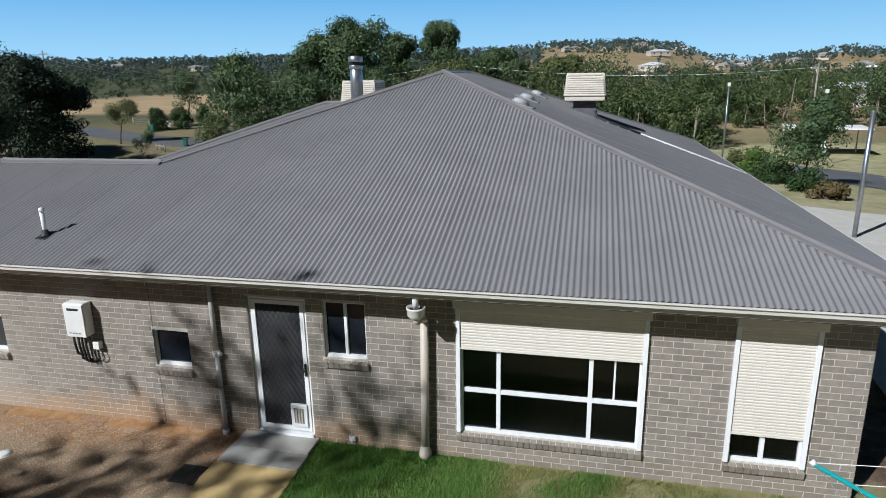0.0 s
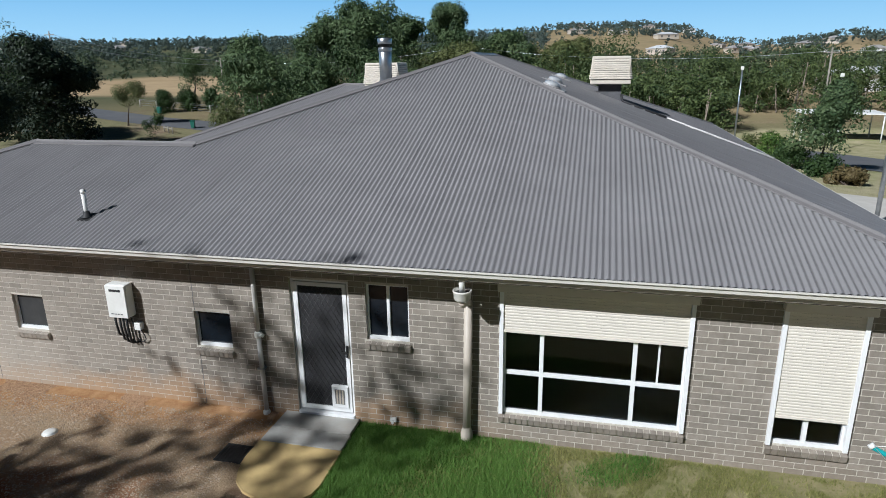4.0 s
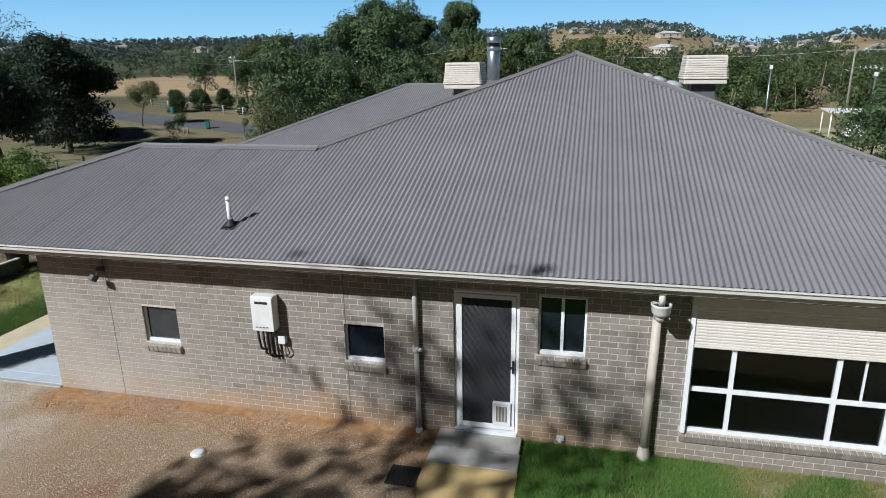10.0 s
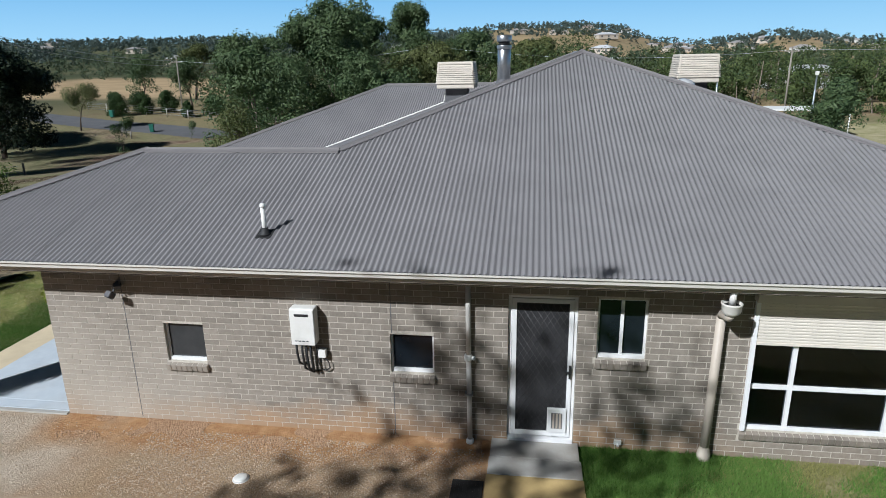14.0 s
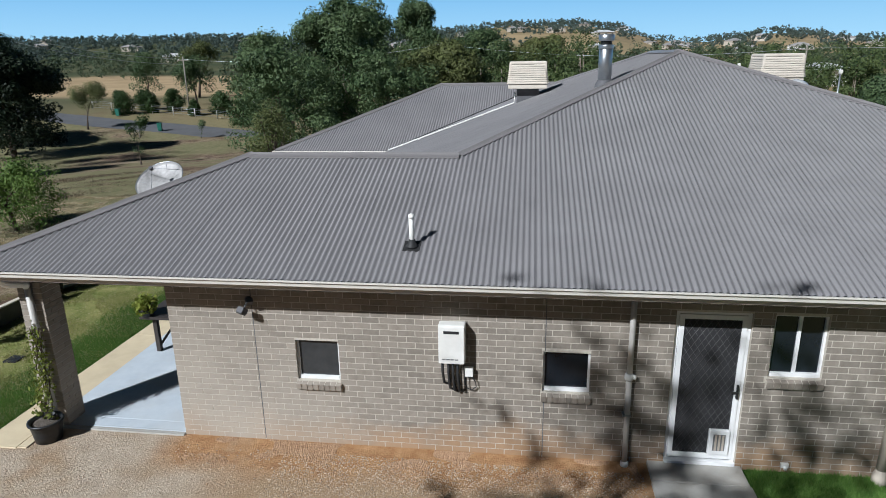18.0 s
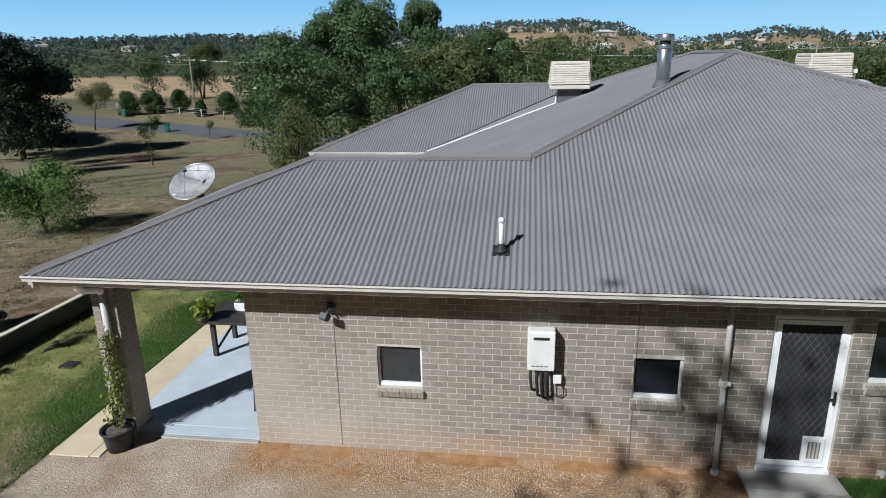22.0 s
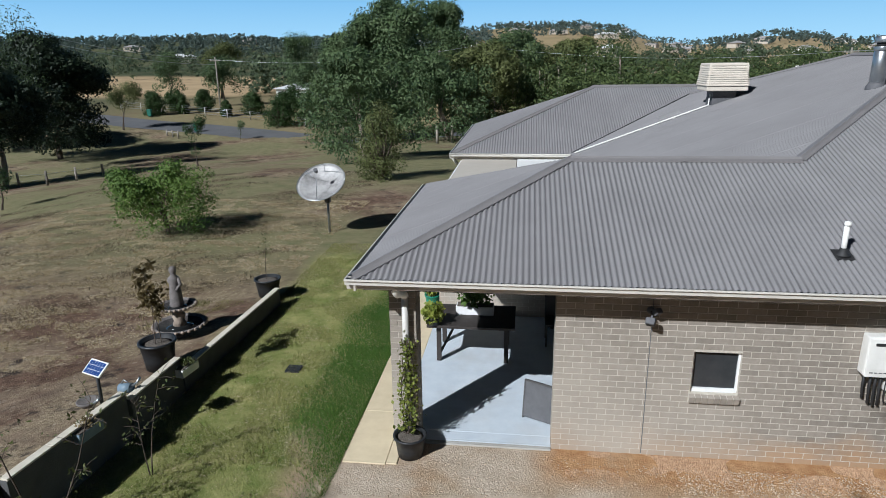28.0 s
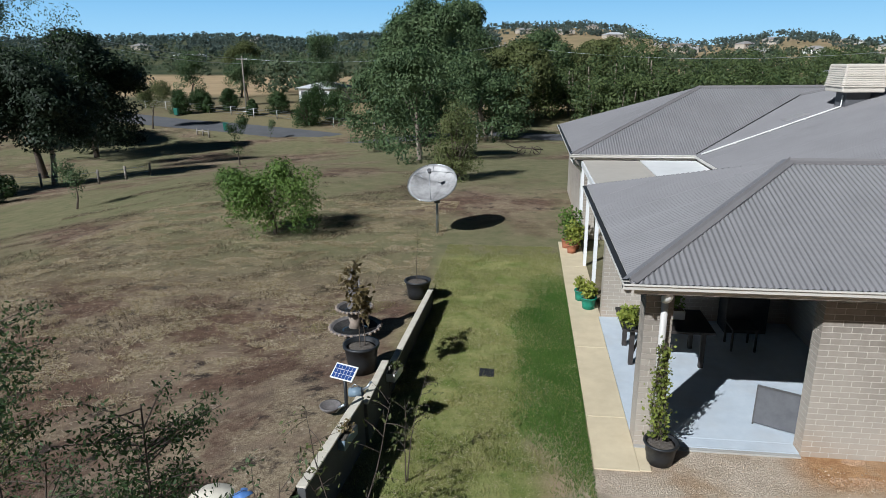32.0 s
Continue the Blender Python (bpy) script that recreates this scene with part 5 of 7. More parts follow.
# flat dark barred square, added where a patch of shadow lies on the gravel
e, add = thing("shadow_plate", (-0.50, -1.12, 0.0), "dark square plate standing in for a shadow patch beside the path", "drain")
add("frame", box(-0.2, -0.2, -0.02, 0.2, 0.2, 0.012, 0.004), M_DARK)
for i in range(7):
    add("bar", box(-0.17 + 0.05 * i, -0.18, 0.0125, -0.15 + 0.05 * i, 0.18, 0.02), M_DARK)
e, add = thing("inspection_lid", (-3.44, -1.23, 0.0), "white round plastic lid lying in the gravel", "lid")
add("lid", lathe([(0.09, 0.0), (0.092, 0.022), (0.08, 0.034), (0.03, 0.036)], 20), M_PVC)
add("rim", lathe([(0.108, -0.01), (0.108, 0.010), (0.095, 0.012)], 20), M_PVC)
e, add = thing("lawn_drain_cover", (-11.34, 1.96, 0.0), "black square drain cover in the side lawn", "drain")
add("cover", box(-0.13, -0.13, -0.01, 0.13, 0.13, 0.03, 0.006), M_BLACKPLASTIC)
add("handle", box(-0.04, -0.015, 0.03, 0.04, 0.015, 0.04), M_DARK)

# ---- garden wall ----
e, add = thing("garden_wall", (-13.0, 1.4, 0.0), "low rendered block retaining wall with a pale coping", "wall")
segs = [(-12.80, 4.98, -12.93, 1.0, 0.42), (-12.94, 0.98, -12.96, -0.37, 0.66), (-13.0, -0.40, -13.16, -2.42, 0.78)]
for xa, ya, xb, yb, h in segs:
    d = Vector((xb - xa, yb - ya, 0))
    ln = d.length
    ang = math.degrees(math.atan2(d.y, d.x))
    mm = pose(xa + 13.0, ya - 1.4, 0, 0, 0, ang)
    n = max(1, round(ln / 0.8))
    add("wall_section", box(0, -0.05, -0.1, ln, 0.05, h - 0.03, 0.006), M_RENDER).matrix_basis = mm
    for i in range(n):
        add("coping", box(ln * i / n + 0.003, -0.06, h - 0.028, ln * (i + 1) / n - 0.003, 0.06, h, 0.006), M_COPING).matrix_basis = mm
# raised bed fill behind the wall
bm = bmesh.new()
# upper yard, banked up to the wall
row_in = [Vector(v) for v in ((-12.9, 6.7, -0.02), (-12.86, 5.2, 0.13), (-12.99, 1.2, 0.36), (-13.15, -0.6, 0.62), (-13.25, -2.6, 0.72), (-13.9, -6.2, 0.0))]
row_out = [Vector(v) for v in ((-14.6, 7.2, 0.0), (-15.2, 5.8, 0.0), (-17.5, 2.0, 0.0), (-18.5, -0.5, 0.0), (-19.5, -3.0, 0.0), (-19.8, -7.6, 0.0))]
NB = 10
grid = []
for i in range(31):
    f = i / 30 * 5
    k = min(4, int(f))
    a = row_in[k].lerp(row_in[k + 1], f - k)
    b = row_out[k].lerp(row_out[k + 1], f - k)
    line = []
    for j in range(NB + 1):
        g = j / NB
        p = a.lerp(b, g)
        p.z = a.z * (1 - g) ** 1.7 + 0.012 * (1 - g) + 0.03 * noise.noise(Vector((p.x * 1.5, p.y * 1.5, 0))) * (1 - g) - 0.02 * g
        line.append(bm.verts.new(p))
    grid.append(line)
for i in range(30):
    for j in range(NB):
        f = bm.faces.new((grid[i][j], grid[i][j + 1], grid[i + 1][j + 1], grid[i + 1][j]))
        f.smooth = True
bmesh.ops.recalc_face_normals(bm, faces=bm.faces)
bank = tagged(part("ground_bank", bm, M_GROUND), "bare dirt and dry grass banked up to the garden wall", "ground", kind="structure")


# trough planters hung on the wall
for (px, py, pz, col, lab) in ((-12.79, 0.97, 0.50, M_WHITE, "white trough planter with herbs hung on the garden wall"), (-12.98, -1.22, 0.70, M_CAN, "dull blue trough planter hung on the garden wall")):
    e, add = thing("trough_planter", (px, py, pz), lab, "planter", "", 82)
    add("trough", box(-0.21, -0.075, -0.12, 0.21, 0.075, 0.02, 0.012), col)
    add("soil", box(-0.195, -0.062, 0.0205, 0.195, 0.062, 0.03), M_SOIL)
    add("bracket", box(-0.16, 0.075, -0.1, -0.13, 0.10, 0.05), M_GALV)
    add("bracket", box(0.13, 0.075, -0.1, 0.16, 0.10, 0.05), M_GALV)

# fountain, with a plain figure on top
e, add = thing("garden_fountain", (-13.95, 2.82, -0.05), "tiered dark cast-stone garden fountain with two bowls", "fountain")
add("foot", lathe([(0.34, 0), (0.34, 0.06), (0.22, 0.12), (0.15, 0.25), (0.2, 0.34)], 22), M_STONE)


def bowl(z, r):
    add("bowl", lathe([(r * 0.28, z), (r * 0.7, z + 0.06), (r * 0.97, z + 0.13), (r * 0.97, z + 0.15), (r * 0.88, z + 0.15), (r * 0.8, z + 0.105), (0.02, z + 0.10)], 28), M_STONE)
    n = 26
    for i in range(n):
        a = 2 * math.pi * i / n
        bm = bmesh.new()
        bmesh.ops.create_icosphere(bm, subdivisions=1, radius=0.5)
        bmesh.ops.scale(bm, vec=(0.07, 0.7 * 2 * math.pi * r / n, 0.07), verts=bm.verts)
        add("rim_lobe", bm, M_STONERIM, smooth=True).matrix_basis = pose(0.96 * r * math.cos(a), 0.96 * r * math.sin(a), z + 0.13, 0, 0, math.degrees(a))
    add("water", lathe([(r * 0.84, z + 0.118), (0.01, z + 0.121)], 28), M_WATER)


bowl(0.34, 0.52)
add("stem", lathe([(0.14, 0.44), (0.10, 0.55), (0.13, 0.66), (0.10, 0.74)], 18), M_STONERIM)
bowl(0.74, 0.36)
bm = bmesh.new()
add_lathe(bm, [(0.12, 0.84), (0.14, 0.88), (0.125, 0.95), (0.115, 1.1), (0.10, 1.25), (0.115, 1.36), (0.105, 1.43), (0.05, 1.48), (0.055, 1.52), (0.07, 1.57), (0.062, 1.63), (0.02, 1.66)], 16)
add_tube(bm, [(0.09, 0.0, 1.42), (0.15, -0.05, 1.3), (0.10, -0.13, 1.22)], [0.035, 0.032, 0.025], 8)
o = tagged(part("garden_statue", bm, M_STONE), "weathered dark stone garden statue standing on the fountain", "statue")
o.location = (-13.95, 2.82, -0.05)

# small solar panel on a post
e, add = thing("solar_light", (-13.12, -0.69, 0.74), "small tilted solar panel on a post with hose bits", "solar panel")
add("post", tube([(0, 0, -0.2), (0, 0, 0.53)], 0.025, 10), M_BLACKPLASTIC)
add("clamp", tube([(0.0, -0.05, 0.1), (-0.1, -0.02, 0.02), (-0.16, 0, -0.06)], 0.02, 8), M_GALV)
tl = pose(0.0, 0.0, 0.56, 38, 0, -20)
pn = add("panel", box(-0.18, -0.113, -0.010, 0.18, 0.113, 0.010, 0.004), M_WHITE)
pn.matrix_basis = tl
for i in range(6):
    for j in range(3):
        add("cell", box(-0.162 + 0.054 * i, -0.099 + 0.066 * j, 0.0105, -0.162 + 0.054 * i + 0.049, -0.099 + 0.066 * j + 0.061, 0.0125), M_SOLAR, "", pn)
e, add = thing("watering_can", (-13.14, -0.12, 0.60), "grey-blue watering can lying beside the garden wall", "watering can")
add("body", tube([(-0.10, 0, 0.07), (0.09, 0, 0.085)], [0.07, 0.078], 14), M_CAN)
add("spout", tube([(0.08, 0, 0.10), (0.17, 0.03, 0.16), (0.22, 0.04, 0.24)], [0.025, 0.016, 0.02], 8), M_GALV)
add("handle", tube([(-0.08, 0, 0.13), (-0.02, 0, 0.21), (0.08, 0, 0.15)], 0.01, 6), M_GALV)
e, add = thing("stone_dish", (-13.36, -0.66, 0.68), "shallow brown bowl standing on the dirt", "bowl")
add("bowl", lathe([(0.09, 0), (0.145, 0.06), (0.155, 0.09), (0.135, 0.09), (0.07, 0.04), (0.01, 0.04)], 20), M_STONE)
# clutter at the near end of the wall
e, add = thing("garden_sack", (-14.22, -2.35, 0.42), "pale woven sack slumped on the dirt", "sack")
bm = bmesh.new()
bmesh.ops.create_icosphere(bm, subdivisions=3, radius=0.3)
for v in bm.verts:
    v.co = Vector((v.co.x * 1.15, v.co.y * 0.8, v.co.z * 0.6)) * (1 + 0.18 * noise.noise(v.co * 5))
add("sack", bm, M_COPING, smooth=True)
add("tie", tube([(0.28, 0, 0.02), (0.36, 0.02, 0.06)], [0.05, 0.03], 8), M_COPING)
e, add = thing("plastic_bag", (-13.86, -2.40, 0.47), "crumpled blue and red plastic bag", "bag")
bm = bmesh.new()
bmesh.ops.create_icosphere(bm, subdivisions=3, radius=0.17)
for v in bm.verts:
    v.co *= 1 + 0.35 * noise.noise(v.co * 9)
add("bag", bm, M_BLUE, smooth=True)
add("label_bar", box(-0.05, -0.16, -0.02, 0.06, -0.13, 0.04), M_TERRA)

# ---- satellite dish ----
e, add = thing("satellite_dish", (-13.52, 11.3, 0.0), "large weathered satellite dish on a steel post", "dish")
add("post", tube([(0, 0, -0.1), (0, 0, 1.25)], 0.04, 12), M_GALV)
mount = add("mount", box(-0.08, -0.08, 1.0, 0.08, 0.1, 1.42, 0.01), M_DARKGREY)
dm = pose(-0.10, -0.10, 1.54, 37, -5, 0)
bm = bmesh.new()
R, K = 0.78, 0.20
ringsd = []
for i in range(9):
    r = R * i / 8
    ringsd.append([bm.verts.new((r * math.cos(a), r * math.sin(a), K * (r / R) ** 2)) for a in [2 * math.pi * k / 40 for k in range(40)]] if i else [bm.verts.new((0, 0, 0))])
for k in range(40):
    bm.faces.new((ringsd[0][0], ringsd[1][k], ringsd[1][(k + 1) % 40]))
for a, b in zip(ringsd[1:], ringsd[2:]):
    for k in range(40):
        bm.faces.new((a[k], b[k], b[(k + 1) % 40], a[(k + 1) % 40]))
for f in bm.faces:
    f.smooth = True
dish = add("reflector", bm, M_DISH)
dish.modifiers.new("thick", "SOLIDIFY").thickness = 0.012
dish.matrix_basis = dm
bm = bmesh.new()
ringpts = [(R * math.cos(a), R * math.sin(a), K) for a in [2 * math.pi * k / 40 for k in range(41)]]
add_tube(bm, ringpts, 0.014, 6)
add("rim", bm, M_GALV, "", dish)
for k in range(8):
    a = 2 * math.pi * k / 8
    add("rib", tube([(0.06 * math.cos(a), 0.06 * math.sin(a), -0.03), (0.5 * R * math.cos(a), 0.5 * R * math.sin(a), K * 0.25 - 0.025), (R * math.cos(a), R * math.sin(a), K - 0.01)], 0.012, 5), M_GALV, "", dish)
for k in range(3):
    a = 2 * math.pi * k / 3 + 0.5
    add("feed_strut", tube([(0.93 * R * math.cos(a), 0.93 * R * math.sin(a), K), (0.04 * math.cos(a), 0.04 * math.sin(a), 0.68)], 0.009, 5), M_GALV, "", dish)
add("feed_horn", tube([(0, 0, 0.64), (0, 0, 0.76)], [0.05, 0.07], 12), M_DARKGREY, "", dish)
add("actuator", tube([(0.05, 0.05, 1.05), (-0.25, 0.15, 1.42)], 0.025, 8), M_DARKGREY)

# ---- rotary clothes line arm ----
e, add = thing("clothes_line", (8.35, -3.3, 0.0), "rotary clothes line with a teal arm and white cords", "clothes line")
add("post", tube([(0, 0, -0.1), (0, 0, 2.0)], 0.03, 12), M_GALV)
cen = Vector((0, 0, 1.95))
tips = []
for k in range(4):
    a = radians(142 + 90 * k)
    tip = Vector((2.05 * math.cos(a), 2.05 * math.sin(a), 1.72))
    tips.append(tip)
    add("arm", tube([(0.05 * math.cos(a), 0.05 * math.sin(a), 1.40), tip], 0.022, 10), M_TEAL, "teal arm")
    add("arm_collar", tube([tip * 0.62 + Vector((0, 0, 0.53)), tip * 0.66 + Vector((0, 0, 0.475))], 0.028, 8), M_PVC)
    add("end_cap", tube([tip, tip * 1.015], 0.03, 8), M_PVC)
for f in (0.35, 0.52, 0.68, 0.84, 1.0):
    for k in range(4):
        p, q = cen.lerp(tips[k], f), cen.lerp(tips[(k + 1) % 4], f)
        p.z = q.z = 1.40 + 0.32 * f + 0.02
        add("cord", tube([p, (p + q) / 2 - Vector((0, 0, 0.03)), q], 0.0035, 5), M_PVC)

# ---- plants ----


def leaf_mesh(name, pts, size, material, seed, aspect=0.45, droop=0.35, nrm=None):
    """One rhombic leaf or spray at each point, turned at random."""
    r = np.random.RandomState(seed)
    pts = np.asarray(pts, dtype=np.float64)
    n = len(pts)
    d = r.normal(size=(n, 3))
    d[:, 2] -= droop
    d /= np.linalg.norm(d, axis=1)[:, None]
    if nrm is not None:
        q = nrm + 0.32 * r.normal(size=(n, 3))
        q /= np.linalg.norm(q, axis=1)[:, None] + 1e-9
        d -= q * np.sum(d * q, axis=1)[:, None]
        d /= np.linalg.norm(d, axis=1)[:, None] + 1e-9
        e = np.cross(q, d)
    else:
        e = np.cross(d, r.normal(size=(n, 3)))
    e /= np.linalg.norm(e, axis=1)[:, None] + 1e-9
    s = size * r.uniform(0.6, 1.35, size=(n, 1))
    a, b = d * s * 0.5, e * s * 0.5 * aspect
    v = np.empty((n, 4, 3))
    v[:, 0], v[:, 1], v[:, 2], v[:, 3] = pts - a, pts + b, pts + a, pts - b
    me = bpy.data.meshes.new(name)
    me.vertices.add(n * 4)
    me.vertices.foreach_set("co", v.ravel())
    me.loops.add(n * 4)
    me.loops.foreach_set("vertex_index", np.arange(n * 4, dtype=np.int32))
    me.polygons.add(n)
    me.polygons.foreach_set("loop_start", np.arange(0, n * 4, 4, dtype=np.int32))
    me.polygons.foreach_set("loop_total", np.full(n, 4, dtype=np.int32))
    me.materials.append(material)
    me.update(calc_edges=True)
    return me


def clump_points(centres, radii, per, seed, flat=0.75):
    """Points on and in uneven clumps, and the way each one faces."""
    r = np.random.RandomState(seed)
    out, face = [], []
    for c, q in zip(centres, radii):
        n = max(4, int(per * q * q))
        p = r.normal(size=(n, 3))
        p /= np.linalg.norm(p, axis=1)[:, None]
        face.append(p + np.array((0, 0, 0.25)))
        p = p * q * r.uniform(0.45, 1.0, size=(n, 1)) ** 0.6
        p[:, 2] *= flat
        out.append(p + np.asarray(c))
    return np.concatenate(out), np.concatenate(face)


def grow(rr, base, direction, length, radius, depth, bm, ends, spread=0.6, lift=0.25):
    """Recursive limbs; clump centres gather at the ends."""
    pts, rad = [Vector(base)], [radius]
    d = Vector(direction).normalized()
    for i in range(4):
        d = (d + Vector((rr.uniform(-1, 1), rr.uniform(-1, 1), rr.uniform(-0.4, 0.9) + lift * 0.4)) * 0.16).normalized()
        pts.append(pts[-1] + d * length / 4)
        rad.append(radius * (1 - 0.14 * (i + 1)))
    add_tube(bm, pts, rad, 7 if depth > 1 else 5, False)
    if depth <= 2:
        ends.append(pts[3])
    if depth == 0:
        ends.append(pts[-1])
        ends.append(pts[2])
        return
    for k in range(rr.choice((2, 3, 3))):
        a = rr.uniform(0, 2 * math.pi)
        side = d.orthogonal().normalized()
        side = Matrix.Rotation(a, 3, d) @ side
        nd = (d + side * rr.uniform(spread * 0.6, spread * 1.4) + Vector((0, 0, lift))).normalized()
        grow(rr, pts[-1 if k else 3], nd, length * rr.uniform(0.6, 0.82), rad[-1] * 0.72, depth - 1, bm, ends, spread, lift)


def tree(name, at, height, width, seed, leaf_m, bark, per=60, leaf=0.22, clump=0.9, depth=3, trunk=0.35, label="", spread=0.6, extra=(), category="tree", group="", trunk_r=None, flat=0.75):
    """A tree scaled to height and width: trunk with limbs, and a crown of many leaf sprays."""
    rr = random.Random(seed)
    e = empty(name, at, label, category, group)
    bm = bmesh.new()
    ends = []
    r0 = trunk_r or height * 0.022
    grow(rr, (0, 0, 0), (rr.uniform(-0.1, 0.1), rr.uniform(-0.1, 0.1), 1), height * trunk, r0, depth, bm, ends, spread)
    zs = [p.z for p in ends]
    ext = max(max(abs(p.x), abs(p.y)) for p in ends) + 1e-6
    kz = (height - clump * 0.7) / max(zs)
    kx = max(0.2, (width / 2 - clump * 0.8)) / ext
    for v in bm.verts:
        f = min(1.0, v.co.z / (height * 0.15))
        v.co = Vector((v.co.x * (1 + (kx - 1) * f), v.co.y * (1 + (kx - 1) * f), v.co.z * kz))
    part("trunk", bm, bark, e)
    cs = [(p.x * kx, p.y * kx, p.z * kz) for p in ends] + list(extra)
    nr = np.random.RandomState(seed + 5)
    rs = clump * nr.uniform(0.55, 1.2, size=len(cs))
    pts, face = clump_points(cs, rs, per * 0.62, seed + 1, flat)
    me = leaf_mesh("crown", pts, leaf * 1.12, leaf_m, seed + 2, nrm=face)
    part("crown", me, None, e)
    return e


def shrub(name, at, height, width, seed, leaf_m, per=120, leaf=0.12, label="", category="shrub", n=16, group="", base=0.12):
    """A rounded bush: short stems and an uneven mass of leaves."""
    rr = random.Random(seed)
    e = empty(name, at, label, category, group)
    bm = bmesh.new()
    cs, rs = [], []
    for i in range(n):
        a, q, h = rr.uniform(0, 6.283), math.sqrt(rr.random()), rr.uniform(base, 1)
        rad = 0.5 * width * (1 - 0.55 * max(0, h - 0.45) ** 1.2 / 0.55) * (0.75 + 0.25 * min(1, h / 0.3)) - 0.12 * width
        p = Vector((math.cos(a) * q * rad, math.sin(a) * q * rad, h * (height - 0.13 * width)))
        cs.append(tuple(p))
        rs.append(width * rr.uniform(0.13, 0.22))
        if i % 2 == 0:
            add_tube(bm, [(0, 0, -0.02), p * 0.5 + Vector((0, 0, 0.05 * height)), p], [0.025 * width, 0.015 * width, 0.005 * width], 5, False)
    part("stem", bm, M_DARKBARK, e)
    pts, face = clump_points(cs, rs, per / (0.17 * width) ** 2 * 0.6, seed + 1, 0.9)
    me = leaf_mesh("foliage", pts, leaf, leaf_m, seed + 2, 0.55, 0.1, face)
    part("foliage", me, None, e)
    return e


def gz(x, y):
    return ground_z(x, y)


# tall gums behind the house
def skirt(seed, n, w, z0, z1):
    """Low hanging clumps round a crown."""
    r = random.Random(seed)
    out = []
    for k in range(n):
        a, q = r.uniform(0, 6.283), math.sqrt(r.random()) * w
        out.append((math.cos(a) * q, math.sin(a) * q, r.uniform(z0, z1)))
    return out


BIG = "tall spreading gum tree with grey-green leaves"
EDGE = "leafy gum tree with low drooping foliage at the paddock edge"
tree("gum_tree", (-21.2, 57.5, gz(-21.2, 57.5)), 15.0, 12.0, 11, LEAF_GUM, M_BARK, 125, 0.30, 1.55, 4, 0.22, BIG, 0.7, skirt(1, 110, 5.0, 2.0, 11))
tree("gum_tree", (-21.0, 106.0, gz(-21, 106)), 16.2, 10.5, 12, LEAF_GUM, M_BARK, 90, 0.42, 1.7, 4, 0.24, BIG, 0.65, skirt(2, 80, 4.6, 1.5, 11))
tree("gum_tree", (-29.8, 104.0, gz(-29.8, 104)), 14.8, 8.0, 13, LEAF_GUM, M_BARK, 90, 0.42, 1.5, 4, 0.24, "tall narrow gum tree with grey-green leaves", 0.6, skirt(3, 60, 3.6, 1.0, 9))
tree("gum_tree", (-10.5, 88.0, gz(-10.5, 88)), 11.0, 12.0, 17, LEAF_GUM, M_BARK, 95, 0.36, 1.6, 4, 0.18, "broad gum tree with grey-green leaves", 0.8, skirt(4, 80, 5.5, 1.0, 8))
tree("gum_tree", (-13.0, 70.0, gz(-13, 70)), 9.8, 10.0, 19, LEAF_OLIVE, M_BARK, 95, 0.32, 1.5, 4, 0.18, "broad gum tree with olive-green leaves", 0.8, skirt(21, 80, 4.6, 1.0, 7.5))
tree("gum_tree", (-1.5, 92.0, gz(-1.5, 92)), 9.8, 10.0, 20, LEAF_OLIVE, M_BARK, 95, 0.36, 1.5, 4, 0.18, "broad gum tree with olive-green leaves", 0.8, skirt(22, 80, 4.6, 1.0, 7.5))
tree("gum_tree", (-17.5, 31.5, gz(-17.5, 31.5)), 8.2, 6.8, 14, LEAF_GUM, M_BARK, 190, 0.19, 0.95, 4, 0.18, EDGE, 0.8, skirt(5, 90, 3.3, 0.7, 6))
tree("gum_tree", (-24.0, 50.0, gz(-24, 50)), 9.0, 7.2, 15, LEAF_GUM, M_BARK, 130, 0.26, 1.1, 4, 0.18, EDGE, 0.8, skirt(6, 80, 3.8, 0.6, 6.5))
tree("gum_tree", (-14.5, 52.0, gz(-14.5, 52)), 8.4, 8.4, 18, LEAF_GUM, M_BARK, 125, 0.26, 1.1, 4, 0.2, EDGE, 0.8, skirt(7, 80, 4.0, 0.6, 6.5))
shrub("tall_bush", (-14.0, 21.3, gz(-14, 21.3)), 3.7, 3.0, 16, LEAF_OLIVE, 420, 0.09, "dense olive-green bush beside the dirt track", "bush", 44, "", 0.03)
# dark trees at the paddock's west edge
tree("dark_tree", (-53.0, 49.5, gz(-53, 49.5)), 12.6, 10.5, 21, LEAF_DARK, M_DARKBARK, 150, 0.31, 1.5, 4, 0.17, "broad dark shade tree with a dense crown", 0.8, skirt(8, 110, 4.3, 1.3, 9.5))
tree("dark_tree", (-62.0, 54.0, gz(-62, 54)), 10.0, 9.0, 22, LEAF_DARK, M_DARKBARK, 120, 0.33, 1.6, 4, 0.15, "broad dark shade tree with a dense crown", 0.85, skirt(9, 60, 4.0, 2.0, 7))
tree("gum_tree", (-49.5, 38.0, gz(-49.5, 38)), 16.0, 10.5, 28, LEAF_GUM, M_DARKBARK, 120, 0.17, 1.1, 4, 0.24, "tall dark-limbed gum with open foliage", 0.8, skirt(31, 60, 4.6, 7.0, 14.0))
tree("dark_tree", (-44.6, 33.0, gz(-44.6, 33)), 9.6, 9.0, 23, LEAF_DARK, M_BARK, 190, 0.24, 1.2, 4, 0.24, "dense dark-leaved shade tree with a pale trunk", 0.8, skirt(14, 70, 3.3, 3.2, 7.0))
